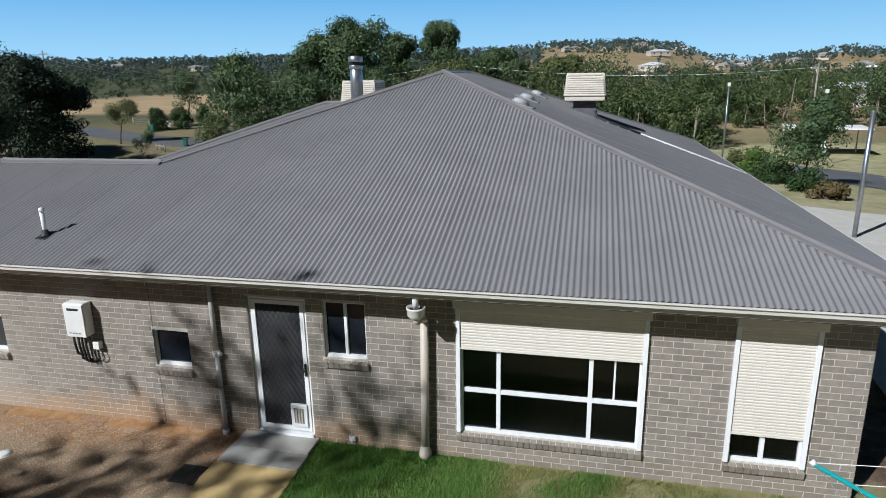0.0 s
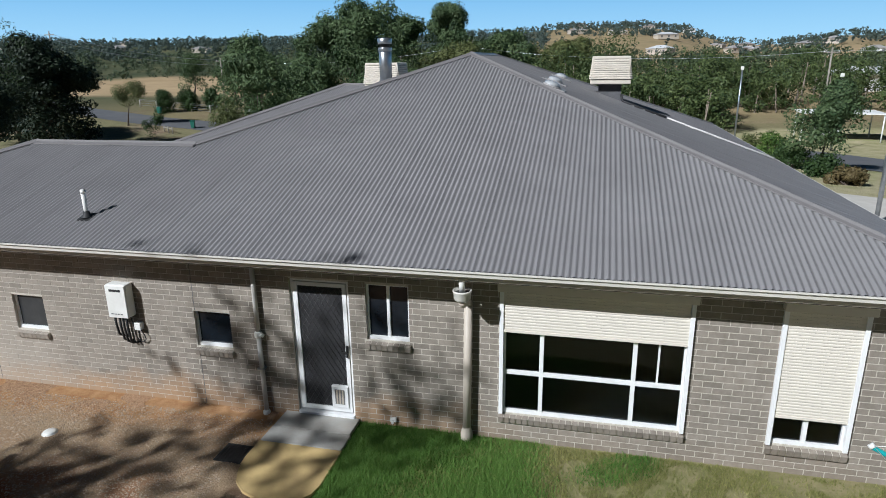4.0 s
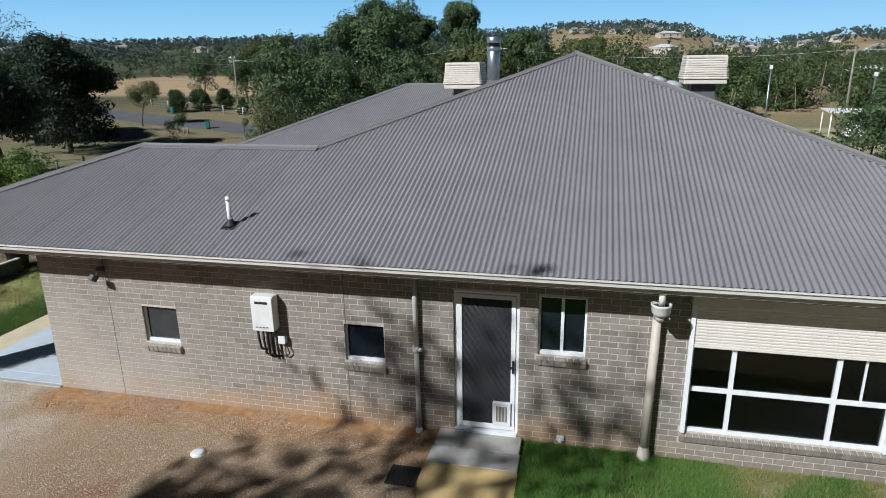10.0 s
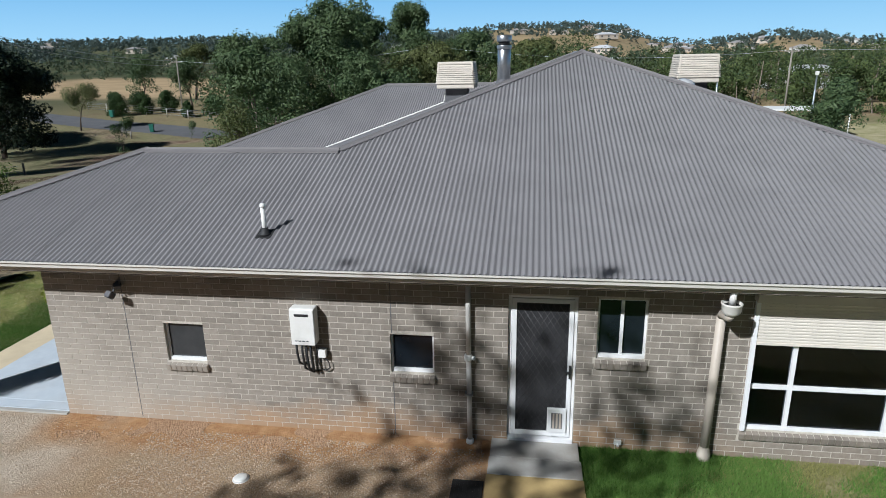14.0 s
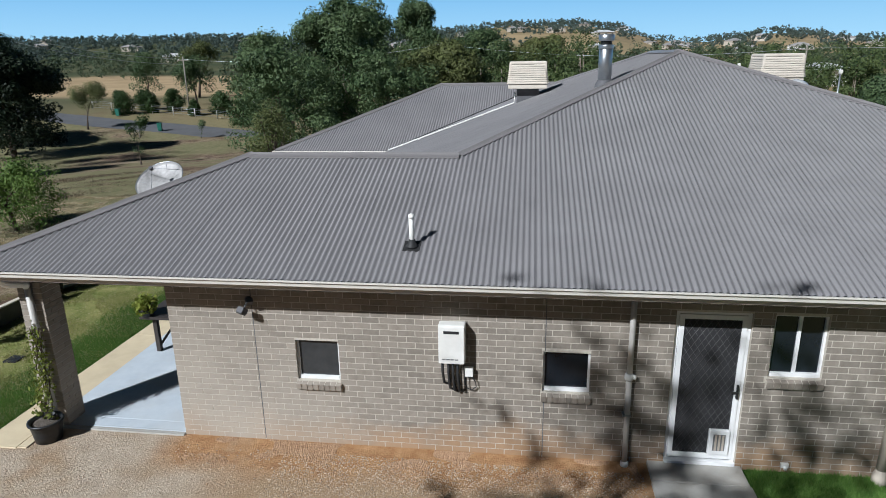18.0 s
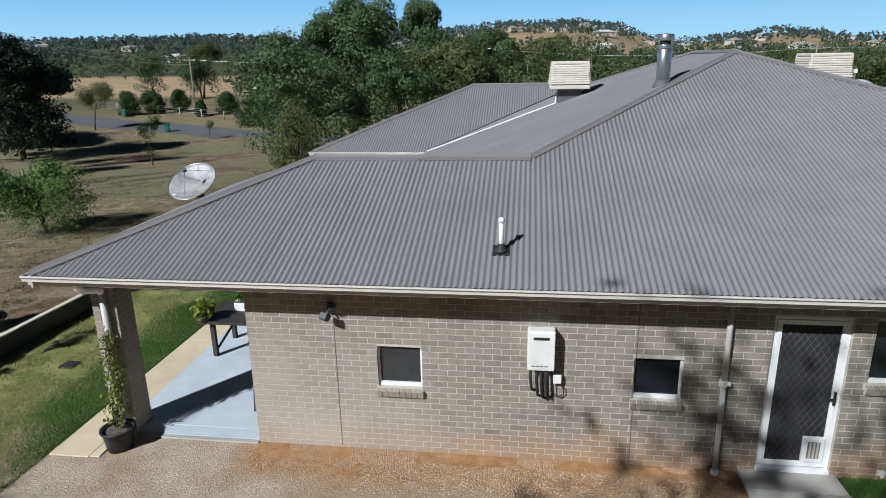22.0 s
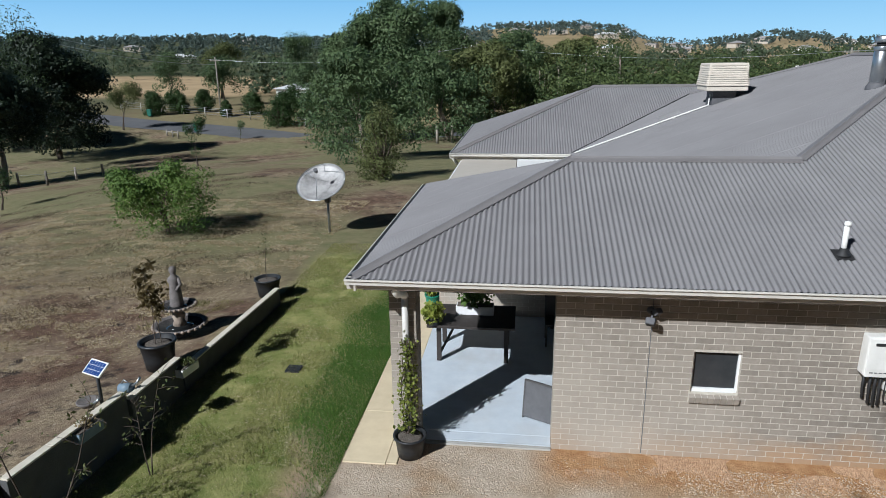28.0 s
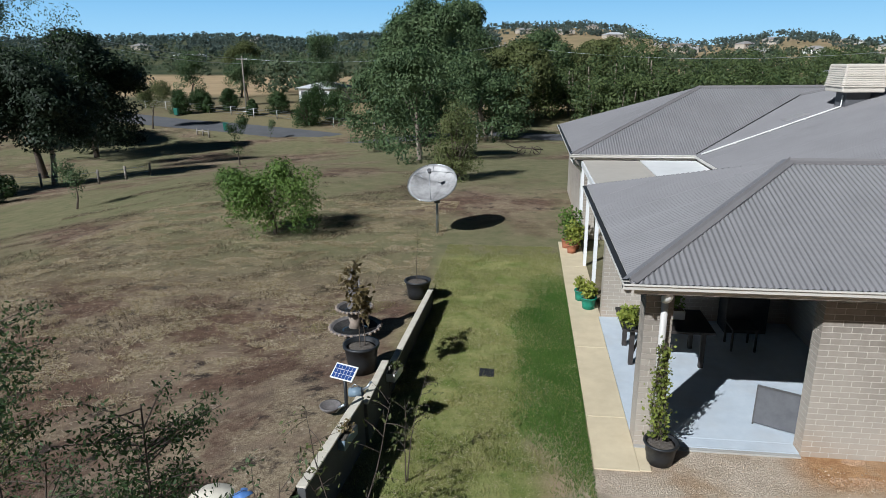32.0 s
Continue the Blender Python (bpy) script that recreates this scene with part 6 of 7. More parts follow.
tree("dark_tree", (-48.5, 27.0, gz(-48.5, 27)), 8.0, 8.5, 27, LEAF_DARK, M_DARKBARK, 150, 0.25, 1.3, 4, 0.15, "dense dark-leaved shade tree at the paddock edge", 0.85, skirt(17, 60, 3.6, 1.0, 6.0))
shrub("shrub", (-41.5, 23.0, gz(-41.5, 23)), 2.2, 3.6, 24, LEAF_DARK, 260, 0.14, "dark scrubby bush at the paddock edge", "shrub", 30, "", 0.03)
shrub("shrub", (-44.0, 27.5, gz(-44, 27.5)), 1.6, 2.6, 26, LEAF_HEDGE, 240, 0.13, "dark scrubby bush at the paddock edge", "shrub", 24, "", 0.03)
# small trees on the lawn
tree("mulberry_tree", (-18.7, 10.6, 0), 2.5, 3.6, 31, LEAF_BRIGHT, M_DARKBARK, 560, 0.085, 0.42, 4, 0.08, "low bright green mulberry tree on bare dirt", 1.0, skirt(12, 150, 1.45, 0.35, 1.95), flat=0.8)
tree("sapling", (-34.8, 42.5, gz(-34.8, 42.5)), 4.3, 2.0, 32, LEAF_HEDGE, M_DARKBARK, 800, 0.12, 0.5, 2, 0.45, "slender dark sapling on the dry lawn", 0.5, category="tree")
tree("sapling", (-41.2, 64.9, gz(-41.2, 64.9)), 2.4, 1.6, 33, LEAF_GUM, M_DARKBARK, 160, 0.15, 0.4, 2, 0.4, "tiny young tree near the road", 0.5)
tree("sapling", (-31.2, 17.8, gz(-31.2, 17.8)), 2.4, 1.7, 34, LEAF_GUM, M_DARKBARK, 600, 0.09, 0.45, 2, 0.45, "young tree beside the fence", 0.5)
tree("pepper_tree", (-57.5, 67.0, gz(-57.5, 67)), 6.2, 5.4, 35, LEAF_OLIVE, M_DARKBARK, 260, 0.16, 1.15, 3, 0.3, "pale green roadside tree with soft foliage", 0.8)
shrub("shrub", (-29.1, 75.0, gz(-29.1, 75)), 4.6, 6.2, 36, LEAF_BRIGHT, 150, 0.22, "green bush at the road edge", "shrub", 26, "", 0.05)
# clipped bushes across the road
for x, y, h, w in ((-60.0, 78.5, 3.5, 4.1), (-59.8, 84.0, 3.4, 4.2), (-54.6, 83.0, 3.3, 3.5), (-56.8, 80.6, 2.4, 2.0), (-49.7, 79.6, 2.3, 2.0), (-46.9, 82.2, 3.4, 3.9), (-39.6, 74.0, 4.2, 5.2), (-37.0, 79.1, 4.0, 4.9), (-41.9, 81.7, 3.6, 4.4), (-43.0, 89.0, 3.6, 4.6)):
    shrub("clipped_bush", (x, y, gz(x, y)), h, w, int(100 - x * 3), LEAF_HEDGE, 230, 0.19, "dark green rounded bush across the road", "bush", 46, "roadside bushes", 0.03)
for x, y, h in ((-66.0, 112.0, 11.0), (-55.5, 91.5, 8.4), (-46.5, 99.0, 11.5), (-43.1, 94.5, 7.4), (-72.0, 104.0, 9.0), (-36.4, 102.6, 9.6)):
    tree("roadside_tree", (x, y, gz(x, y)), h, h * 0.8, int(200 - x), LEAF_OLIVE if x in (-66.0,) else LEAF_GUM, M_DARKBARK, 90, 0.27, 1.25, 3, 0.35, "roadside gum tree behind the far fence", 0.7, skirt(int(-x), 30, h * 0.28, h * 0.25, h * 0.7), group="roadside trees")


# ---- far woods: joined clumps on the slopes ----
def woods(name, spots, seed, leaf_m, leaf, per, clumps, label):
    """Many trees in one mesh: a dome of leafy clumps each, on a trunk where it is near."""
    r = random.Random(seed)
    cs, rs = [], []
    bm = bmesh.new()
    for x, y, h in spots:
        z = gz(x, y)
        w = h * r.uniform(0.30, 0.48)
        if math.hypot(x, y + 8) < 112:
            add_tube(bm, [(x, y, z - 0.3), (x + r.uniform(-0.5, 0.5), y, z + h * 0.7)], [h * 0.022, h * 0.008], 5, False)
        for i in range(clumps):
            a, q = r.uniform(0, 6.283), math.sqrt(r.random())
            t = r.uniform(0.10, 0.90)
            lim = w * math.sqrt(max(0.05, 1 - ((t - 0.5) / 0.5) ** 2))
            cs.append((x + math.cos(a) * q * lim, y + math.sin(a) * q * lim, z + h * t))
            rs.append(h * r.uniform(0.12, 0.21))
    nr = np.random.RandomState(seed)
    pts, face = [], []
    for c, q in zip(cs, rs):
        p = nr.normal(size=(per, 3))
        p /= np.linalg.norm(p, axis=1)[:, None]
        face.append(p + np.array((0, 0, 0.3)))
        p = p * q * nr.uniform(0.55, 1.05, size=(per, 1))
        p[:, 2] *= 0.8
        pts.append(p + np.asarray(c))
    me = leaf_mesh(name, np.concatenate(pts), leaf, leaf_m, seed + 1, 0.58, 0.1, np.concatenate(face))
    o = tagged(new(name, me), label, "woods", kind="stuff")
    if bm.verts:
        t = part("trunks", bm, M_BARK, o)
        t["kind"] = "stuff"
    else:
        bm.free()
    return o


def polar(az, r):
    return r * math.sin(radians(az)), -8.0 + r * math.cos(radians(az))


rw = random.Random(41)
near_spots, mid_spots, hill_spots = [], [], []
# belt of trees behind the house, lower to the east
for i in range(230):
    az = rw.uniform(-18, 34)
    r = rw.uniform(80, 104) if i < 160 else rw.uniform(104, 150)
    h = rw.triangular(4.5, 11.0, 6.5) if az < 5 else rw.triangular(3.4, 8.8, 5.0)
    if 13 < az < 30 and r < 88:
        continue
    x, y = polar(az, r)
    near_spots.append((x, y, h * (1.0 if r < 104 else 1.15)))
for i in range(70):
    az = rw.uniform(-3, 13)
    x, y = polar(az, rw.uniform(70, 84))
    near_spots.append((x, y, rw.uniform(3.6, 6.4)))
for i in range(34):
    az = rw.uniform(30, 48)
    x, y = polar(az, rw.uniform(84, 106))
    near_spots.append((x, y, rw.uniform(4.5, 7.0)))
for i in range(110):
    az = rw.uniform(-62, -20)
    r = rw.uniform(135, 180)
    if -46 < az < -26:
        continue
    x, y = polar(az, r)
    mid_spots.append((x, y, rw.uniform(6.0, 9.5)))
for i in range(620):
    az = rw.uniform(-65, 45)
    r = rw.uniform(180, 420 if az < -5 else 290)
    if -46 < az < -24 and r < 250:
        continue
    x, y = polar(az, r)
    mid_spots.append((x, y, rw.uniform(6, 10)))
for i in range(5600):
    az = rw.uniform(-65, 45)
    r = rw.uniform(400, 800)
    dens = 0.85 if az < -4 else 0.34
    if r > 690 or (-9 < az < 8.5 and r > 600):
        dens = 1.0
    if noise.noise(Vector((az * 0.22, r * 0.012, 0))) * 0.9 + 0.5 > dens:
        continue
    x, y = polar(az, r)
    hill_spots.append((x, y, rw.uniform(4.5, 8.0)))
woods("far_woods", near_spots, 51, LEAF_WOOD, 0.33, 66, 12, "belt of gum woodland beyond the house")
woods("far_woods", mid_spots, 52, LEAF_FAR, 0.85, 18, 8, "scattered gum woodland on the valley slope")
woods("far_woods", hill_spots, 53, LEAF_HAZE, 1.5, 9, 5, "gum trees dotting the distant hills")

# ---- road, drive and things across the road ----


def ribbon(name, pts, width, material, z, label, cat):
    """A level strip along points."""
    bm = bmesh.new()
    prev = None
    pts = [Vector((x, y, 0)) for x, y in pts]
    for i, p in enumerate(pts):
        d = (pts[min(i + 1, len(pts) - 1)] - pts[max(i - 1, 0)]).normalized()
        s = Vector((-d.y, d.x, 0)) * (width(p.x) if callable(width) else width) / 2
        a, b = p + s, p - s
        cur = [bm.verts.new((a.x, a.y, gz(a.x, a.y) + z)), bm.verts.new((b.x, b.y, gz(b.x, b.y) + z))]
        if prev:
            bm.faces.new((prev[0], cur[0], cur[1], prev[1]))
        prev = cur
    bmesh.ops.recalc_face_normals(bm, faces=bm.faces)
    if bm.faces[:] and bm.faces[:][0].normal.z < 0:
        bmesh.ops.reverse_faces(bm, faces=bm.faces)
    return tagged(part(name, bm, material), label, cat, kind="structure")


def curve(pts, n=10):
    out = []
    P = [pts[0]] + list(pts) + [pts[-1]]
    for i in range(1, len(P) - 2):
        for k in range(n):
            t = k / n
            a, b, c, d = (Vector((*P[j], 0)) for j in (i - 1, i, i + 1, i + 2))
            q = 0.5 * ((2 * b) + (c - a) * t + (2 * a - 5 * b + 4 * c - d) * t * t + (3 * b - a - 3 * c + d) * t ** 3)
            out.append((q.x, q.y))
    out.append(pts[-1])
    return out


ribbon("road", curve([(-140, 128), (-88, 86), (-70, 75.2), (-59, 71.8), (-47.5, 70.2), (-34, 66.5), (-20, 60.0), (-8, 56.0), (4, 54.0), (13, 49.5), (18.8, 41.5), (22.4, 34.0), (28.5, 23.5), (38.0, 10.0)], 12), lambda x: 5.6 + 3.0 * min(1.0, max(0.0, (x + 5) / 18)), M_ASPHALT, 0.03, "grey asphalt road curving past the block", "road")
ribbon("drive_concrete", curve([(11.6, -12), (13.0, 8), (14.4, 14.2), (15.6, 19.6)], 10), 6.2, M_CONCRETE, 0.075, "pale concrete driveway beside the house", "driveway")


def power_pole(x, y, h, label, wires=(), r=0.11):
    e, add = thing("power_pole", (x, y, gz(x, y)), label, "pole", "power poles")
    add("pole", tube([(0, 0, -0.3), (0, 0, h)], [r, r * 0.75], 10), M_TIMBER)
    add("crossarm", box(-0.8, -0.05, h - 0.55, 0.8, 0.05, h - 0.43, 0.01), M_TIMBER)
    for sx in (-0.7, 0.0, 0.7):
        add("insulator", lathe([(0.04, h - 0.43), (0.05, h - 0.38), (0.03, h - 0.33)], 8, (sx, 0, 0)), M_PVC)
    return Vector((x, y, gz(x, y) + h - 0.35))


p1 = power_pole(-72.0, 71.5, 11.6, "weathered timber power pole at the roadside")
p2 = power_pole(-51.2, 81.0, 8.0, "weathered timber power pole at the roadside")
p3 = power_pole(-14.0, 81.7, 9.0, "weathered timber power pole at the roadside")
p4 = power_pole(28.2, 70.0, 8.0, "weathered timber power pole at the roadside")
p5 = power_pole(71.8, 52.3, 9.4, "weathered timber power pole at the roadside")


def wire(a, b, sag):
    mid = [a.lerp(b, i / 10) - Vector((0, 0, sag * 4 * (i / 10) * (1 - i / 10))) for i in range(11)]
    o = tagged(part("power_line", tube(mid, 0.022, 5, False), M_GALV), "thin overhead power line sagging between poles", "cable", "power lines")
    return o


wire(p1, p2, 0.7)
wire(p1 + Vector((0, 0, -0.7)), p2 + Vector((0, 0, -0.7)), 0.8)
wire(p2, p3, 1.2)
wire(p3, p4, 1.2)
wire(p4, p5, 0.9)


def light_pole(x, y, h, r, label):
    e, add = thing("lamp_pole", (x, y, gz(x, y)), label, "pole")
    add("pole", tube([(0, 0, -0.2), (0, 0, h)], [r, r * 0.8], 12), M_GALV)
    add("lamp_head", box(-0.12, -0.1, h - 0.02, 0.12, 0.1, h + 0.28, 0.03), M_PVC, "pale lamp head")


e, add = thing("steel_pole", (13.2, 14.9, 0), "plain galvanised steel pole on the driveway", "pole")
add("pole", tube([(0, 0, -0.2), (0, 0, 3.92)], 0.075, 14), M_GALV)
add("cap", lathe([(0.08, 3.92), (0.08, 3.95), (0.03, 3.97)], 14), M_GALV)
light_pole(16.2, 53.0, 6.3, 0.08, "slim steel pole with a pale lamp head")
light_pole(22.2, 47.5, 5.6, 0.08, "slim steel pole with a pale lamp head")


def wheelie_bin(x, y, turn):
    e, add = thing("wheelie_bin", (x, y, gz(x, y) + 0.02), "dark green wheelie bin standing at the kerbside", "bin", "", turn)
    bm = box(-0.27, -0.3, 0.08, 0.27, 0.3, 0.95, 0.03)
    for v in bm.verts:
        if v.co.z < 0.5:
            v.co.x *= 0.82
            v.co.y *= 0.82
    add("body", bm, M_BINGREEN)
    add("lid", box(-0.3, -0.34, 0.955, 0.3, 0.33, 1.03, 0.02), M_BINGREEN)
    for sx in (-0.27, 0.27):
        add("wheel", tube([(sx - 0.03, 0.25, 0.1), (sx + 0.03, 0.25, 0.1)], 0.1, 14), M_DARK)
    add("handle", tube([(-0.2, 0.36, 0.98), (0.2, 0.36, 0.98)], 0.018, 8), M_BINGREEN)


wheelie_bin(-48.4, 68.2, 20)
wheelie_bin(-59.6, 76.6, 10)

# roadside rail seat
for x, y, t in ((-49.6, 64.6, -32),):
    e, add = thing("timber_barrier", (x, y, gz(x, y)), "low weathered timber post and rail barrier", "barrier", "", t)
    for sx in (-1.3, 0.0, 1.3):
        add("post", tube([(sx, 0, -0.1), (sx, 0, 0.85)], 0.09, 8), M_TIMBER)
    add("rail", tube([(-1.5, 0, 0.62), (1.5, 0, 0.6)], 0.06, 8), M_TIMBER)


def fence(pts, label, h=1.1, post=0.07, step=4.0, rails=(0.35, 0.7, 1.0), rr=0.012, m=None, mr=None):
    p0 = Vector((*pts[0], 0))
    e, add = thing("fence", (p0.x, p0.y, gz(p0.x, p0.y)), label, "fence")
    for (xa, ya), (xb, yb) in zip(pts, pts[1:]):
        a, b = Vector((xa, ya, gz(xa, ya))), Vector((xb, yb, gz(xb, yb)))
        n = max(1, round((b - a).length / step))
        for i in range(n + 1):
            q = a.lerp(b, i / n) - e.location
            add("post", tube([q + Vector((0, 0, -0.1)), q + Vector((0, 0, h))], post, 7), m or M_TIMBER)
        for z in rails:
            add("rail", tube([a - e.location + Vector((0, 0, z)), b - e.location + Vector((0, 0, z))], rr, 5), mr or M_GALV)


fence([(-69, 84.4), (-56.5, 80.1), (-45.3, 77.6), (-36, 73.6), (-30, 71.5)], "pale post and wire fence across the road", 1.2, 0.07, 4.5, (0.3, 0.65, 1.0, 1.2), 0.02, M_PIPE, M_GALV)
fence([(-60, 36.5), (-47, 32.0), (-39.6, 31.0), (-38.6, 35.5)], "old timber post and wire fence at the paddock edge", 1.0, 0.08, 2.6, (0.4, 0.8), 0.012)
fence([(-15.2, 49.6), (-13.9, 50.2)], "old grey timber posts by the track", 1.6, 0.13, 1.1, (0.6,), 0.01)
e, add = thing("old_plough", (-10.6, 37.0, gz(-10.6, 37)), "rusty old farm plough lying at the track edge", "plough")
for a, b, r in (((-1.0, 0, 0.5), (1.0, 0.1, 0.35), 0.04), ((-0.8, 0.1, 0.1), (-0.2, 0, 0.6), 0.03), ((0.2, 0, 0.55), (0.8, 0.2, 0.05), 0.03), ((-1.0, 0, 0.5), (-1.6, 0.1, 0.75), 0.03), ((0.1, -0.2, 0.1), (0.3, 0.1, 0.55), 0.03)):
    add("frame_bar", tube([a, b], r, 7), M_DARKBARK)
for sx in (-0.5, 0.6):
    bm = bmesh.new()
    add_tube(bm, [(sx + 0.28 * math.cos(k * 0.5236), 0.1, 0.28 + 0.28 * math.sin(k * 0.5236)) for k in range(13)], 0.03, 6)
    add("wheel", bm, M_DARKBARK)


def cottage(x, y, w, d, h, turn, label, wallm, roofm, rise=1.3, windows=3):
    e, add = thing("house", (x, y, gz(x, y) - 0.1), label, "house", "", turn)
    add("wall", box(-w / 2, -d / 2, 0, w / 2, d / 2, h), wallm)
    bm = bmesh.new()
    o = 0.5
    b = [bm.verts.new(p) for p in ((-w / 2 - o, -d / 2 - o, h), (w / 2 + o, -d / 2 - o, h), (w / 2 + o, d / 2 + o, h), (-w / 2 - o, d / 2 + o, h))]
    t = [bm.verts.new(p) for p in ((-w / 2 + d / 2, 0, h + rise), (w / 2 - d / 2, 0, h + rise))]
    for f in ((b[0], b[1], t[1], t[0]), (b[1], b[2], t[1]), (b[2], b[3], t[0], t[1]), (b[3], b[0], t[0]), tuple(b[::-1])):
        bm.faces.new(f)
    add("roof", bm, roofm)
    for i in range(windows):
        cx = -w / 2 + w * (i + 0.5) / windows
        win = add("window", box(cx - 0.6, -d / 2 - 0.03, h * 0.4, cx + 0.6, -d / 2 - 0.002, h * 0.8), M_DARKGREY)
    return e


cottage(-44.0, 97.0, 7.2, 6.0, 2.5, -28, "white weatherboard cottage behind clipped bushes", M_HOUSEWHITE, M_TINROOF, 1.1)
cottage(50.0, 122.0, 13, 8, 3.0, 25, "low pale house with a tin roof among trees", M_HOUSEWHITE, M_TINROOF)
rh = random.Random(77)
for i in range(34):
    az = rh.uniform(-52, 30)
    r = rh.uniform(330, 700)
    if i < 9:
        az, r = rh.uniform(-2, 24), rh.uniform(470, 690)
    x, y = polar(az, r)
    cottage(x, y, rh.uniform(9, 16), rh.uniform(7, 8.5), rh.uniform(2.6, 3.2), rh.uniform(-40, 40), "distant hillside house with a pale roof", M_HOUSEWHITE if rh.random() < 0.12 else M_BEIGE, M_TINROOF if rh.random() < 0.15 else M_TIN2, 1.7, 3)

# carport and car beyond the road
e, add = thing("carport", (25.7, 57.6, gz(25.7, 57.6)), "open white-roofed carport across the road", "carport", "", -8)
add("roof", box(-3.3, -2.4, 2.4, 3.3, 2.4, 2.52, 0.02), M_HOUSEWHITE)
for sx in (-3.1, 3.1):
    for sy in (-2.2, 2.2):
        add("post", tube([(sx, sy, -0.2), (sx, sy, 2.4)], 0.06, 8), M_WHITE)
e, add = thing("parked_car", (24.6, 57.2, gz(24.6, 57.2) + 0.03), "white station wagon parked under the carport", "car", "", 82)
bm = bmesh.new()
sec = [(-2.2, 0.35), (-2.25, 0.75), (-1.9, 0.95), (-1.2, 1.45), (0.9, 1.5), (1.3, 1.0), (2.15, 0.85), (2.25, 0.4)]
L0 = [bm.verts.new((x, -0.85, z)) for x, z in sec]
R0 = [bm.verts.new((x, 0.85, z)) for x, z in sec]
for i in range(len(sec)):
    j = (i + 1) % len(sec)
    bm.faces.new((L0[i], L0[j], R0[j], R0[i]))
bm.faces.new(L0[::-1])
bm.faces.new(R0)
bmesh.ops.recalc_face_normals(bm, faces=bm.faces)
bmesh.ops.bevel(bm, geom=bm.edges[:], offset=0.06, segments=2, affect="EDGES")
add("body", bm, M_CARWHITE)
for sy in (-0.86, 0.845):
    add("side_window", box(-1.3, sy, 1.0, 0.85, sy + 0.015, 1.38), M_DARKGREY)
for sx in (-1.4, 1.45):
    for sy in (-0.9, 0.72):
        wh = add("tyre", tube([(sx, sy, 0.31), (sx, sy + 0.18, 0.31)], 0.31, 18), M_DARK)
        add("rim", tube([(sx, sy - 0.005, 0.31), (sx, sy + 0.185, 0.31)], 0.18, 14), M_GALV, "", wh)

# bushes beside the drive and near the right-hand road
for x, y, h, w, m, s in ((14.8, 39.7, 1.9, 2.5, LEAF_OLIVE, 61), (14.6, 30.2, 1.5, 3.0, LEAF_HEDGE, 62), (14.6, 34.3, 1.8, 2.6, LEAF_BRIGHT, 63), (15.0, 26.0, 1.1, 2.2, LEAF_HEDGE, 60), (30.0, 44.2, 2.2, 2.2, LEAF_GUM, 59), (15.1, 23.2, 0.85, 1.9, LEAF_DRY, 64), (17.2, 66.0, 4.0, 4.8, LEAF_GUM, 65), (36.2, 54.4, 3.7, 4.3, LEAF_HEDGE, 66), (38.0, 65.0, 5.0, 5.2, LEAF_BRIGHT, 67)):
    shrub("shrub", (x, y, gz(x, y)), h, w, s, m, 190, 0.15, "leafy garden shrub beside the driveway", "shrub", 22, "", 0.05)
tree("shade_tree", (15.9, 29.5, gz(15.9, 29.5)), 5.0, 3.0, 68, LEAF_GUM, M_DARKBARK, 420, 0.17, 0.68, 4, 0.25, "small leafy green tree beside the road", 0.8, skirt(16, 34, 1.5, 1.3, 3.6))

# ---- garden plants close by ----


def stems(name, at, height, seed, leaf_m, label, n=3, per=46, leaf=0.07, lean=0.25, bare=0.3, category="plant", twigs=9):
    """A few thin upright stems with twigs and sparse leaves."""
    rr = random.Random(seed)
    e = empty(name, at, label, category)
    bm = bmesh.new()
    pts = []
    for k in range(n):
        d = Vector((rr.uniform(-lean, lean), rr.uniform(-lean, lean), 1)).normalized()
        h = height * rr.uniform(0.75, 1.0)
        path = [Vector((rr.uniform(-0.05, 0.05), rr.uniform(-0.05, 0.05), -0.03))]
        for i in range(7):
            d = (d + Vector((rr.uniform(-0.1, 0.1), rr.uniform(-0.1, 0.1), 0.05))).normalized()
            path.append(path[-1] + d * h / 7)
        add_tube(bm, path, [0.006 * min(height, 3.0) * (1 - 0.11 * i) for i in range(8)], 5, False)
        for i in range(twigs):
            t = rr.uniform(bare, 1.0) * 6.99
            q = path[int(t)].lerp(path[min(7, int(t) + 1)], t - int(t))
            a = rr.uniform(0, 6.283)
            tw = q + Vector((math.cos(a), math.sin(a), rr.uniform(-0.1, 0.7))) * min(height, 2.4) * rr.uniform(0.06, 0.16)
            add_tube(bm, [q, (q + tw) / 2 + Vector((0, 0, 0.02)), tw], [0.004, 0.003, 0.002], 4, False)
            for j in range(per // 6 + 1):
                f = rr.uniform(0.3, 1.1)
                pts.append(q.lerp(tw, f) + Vector((rr.gauss(0, 0.035), rr.gauss(0, 0.035), rr.gauss(0, 0.035))))
    part("stem", bm, M_DARKBARK, e)
    part("leaves", leaf_mesh("leaves", [tuple(p) for p in pts], leaf, leaf_m, seed, 0.4, 0.5), None, e)
    return e


stems("potted_tree", (-13.39, 1.17, 0.78), 1.55, 71, LEAF_DRY, "thin young tree with drooping brown-green leaves in a pot", 2, 80, 0.12, 0.06, 0.45, "plant", 13)
stems("potted_sapling", (-13.13, 5.25, 0.5), 1.25, 72, LEAF_OLIVE, "nearly bare sapling in a black pot", 1, 20, 0.06, 0.05, 0.4)
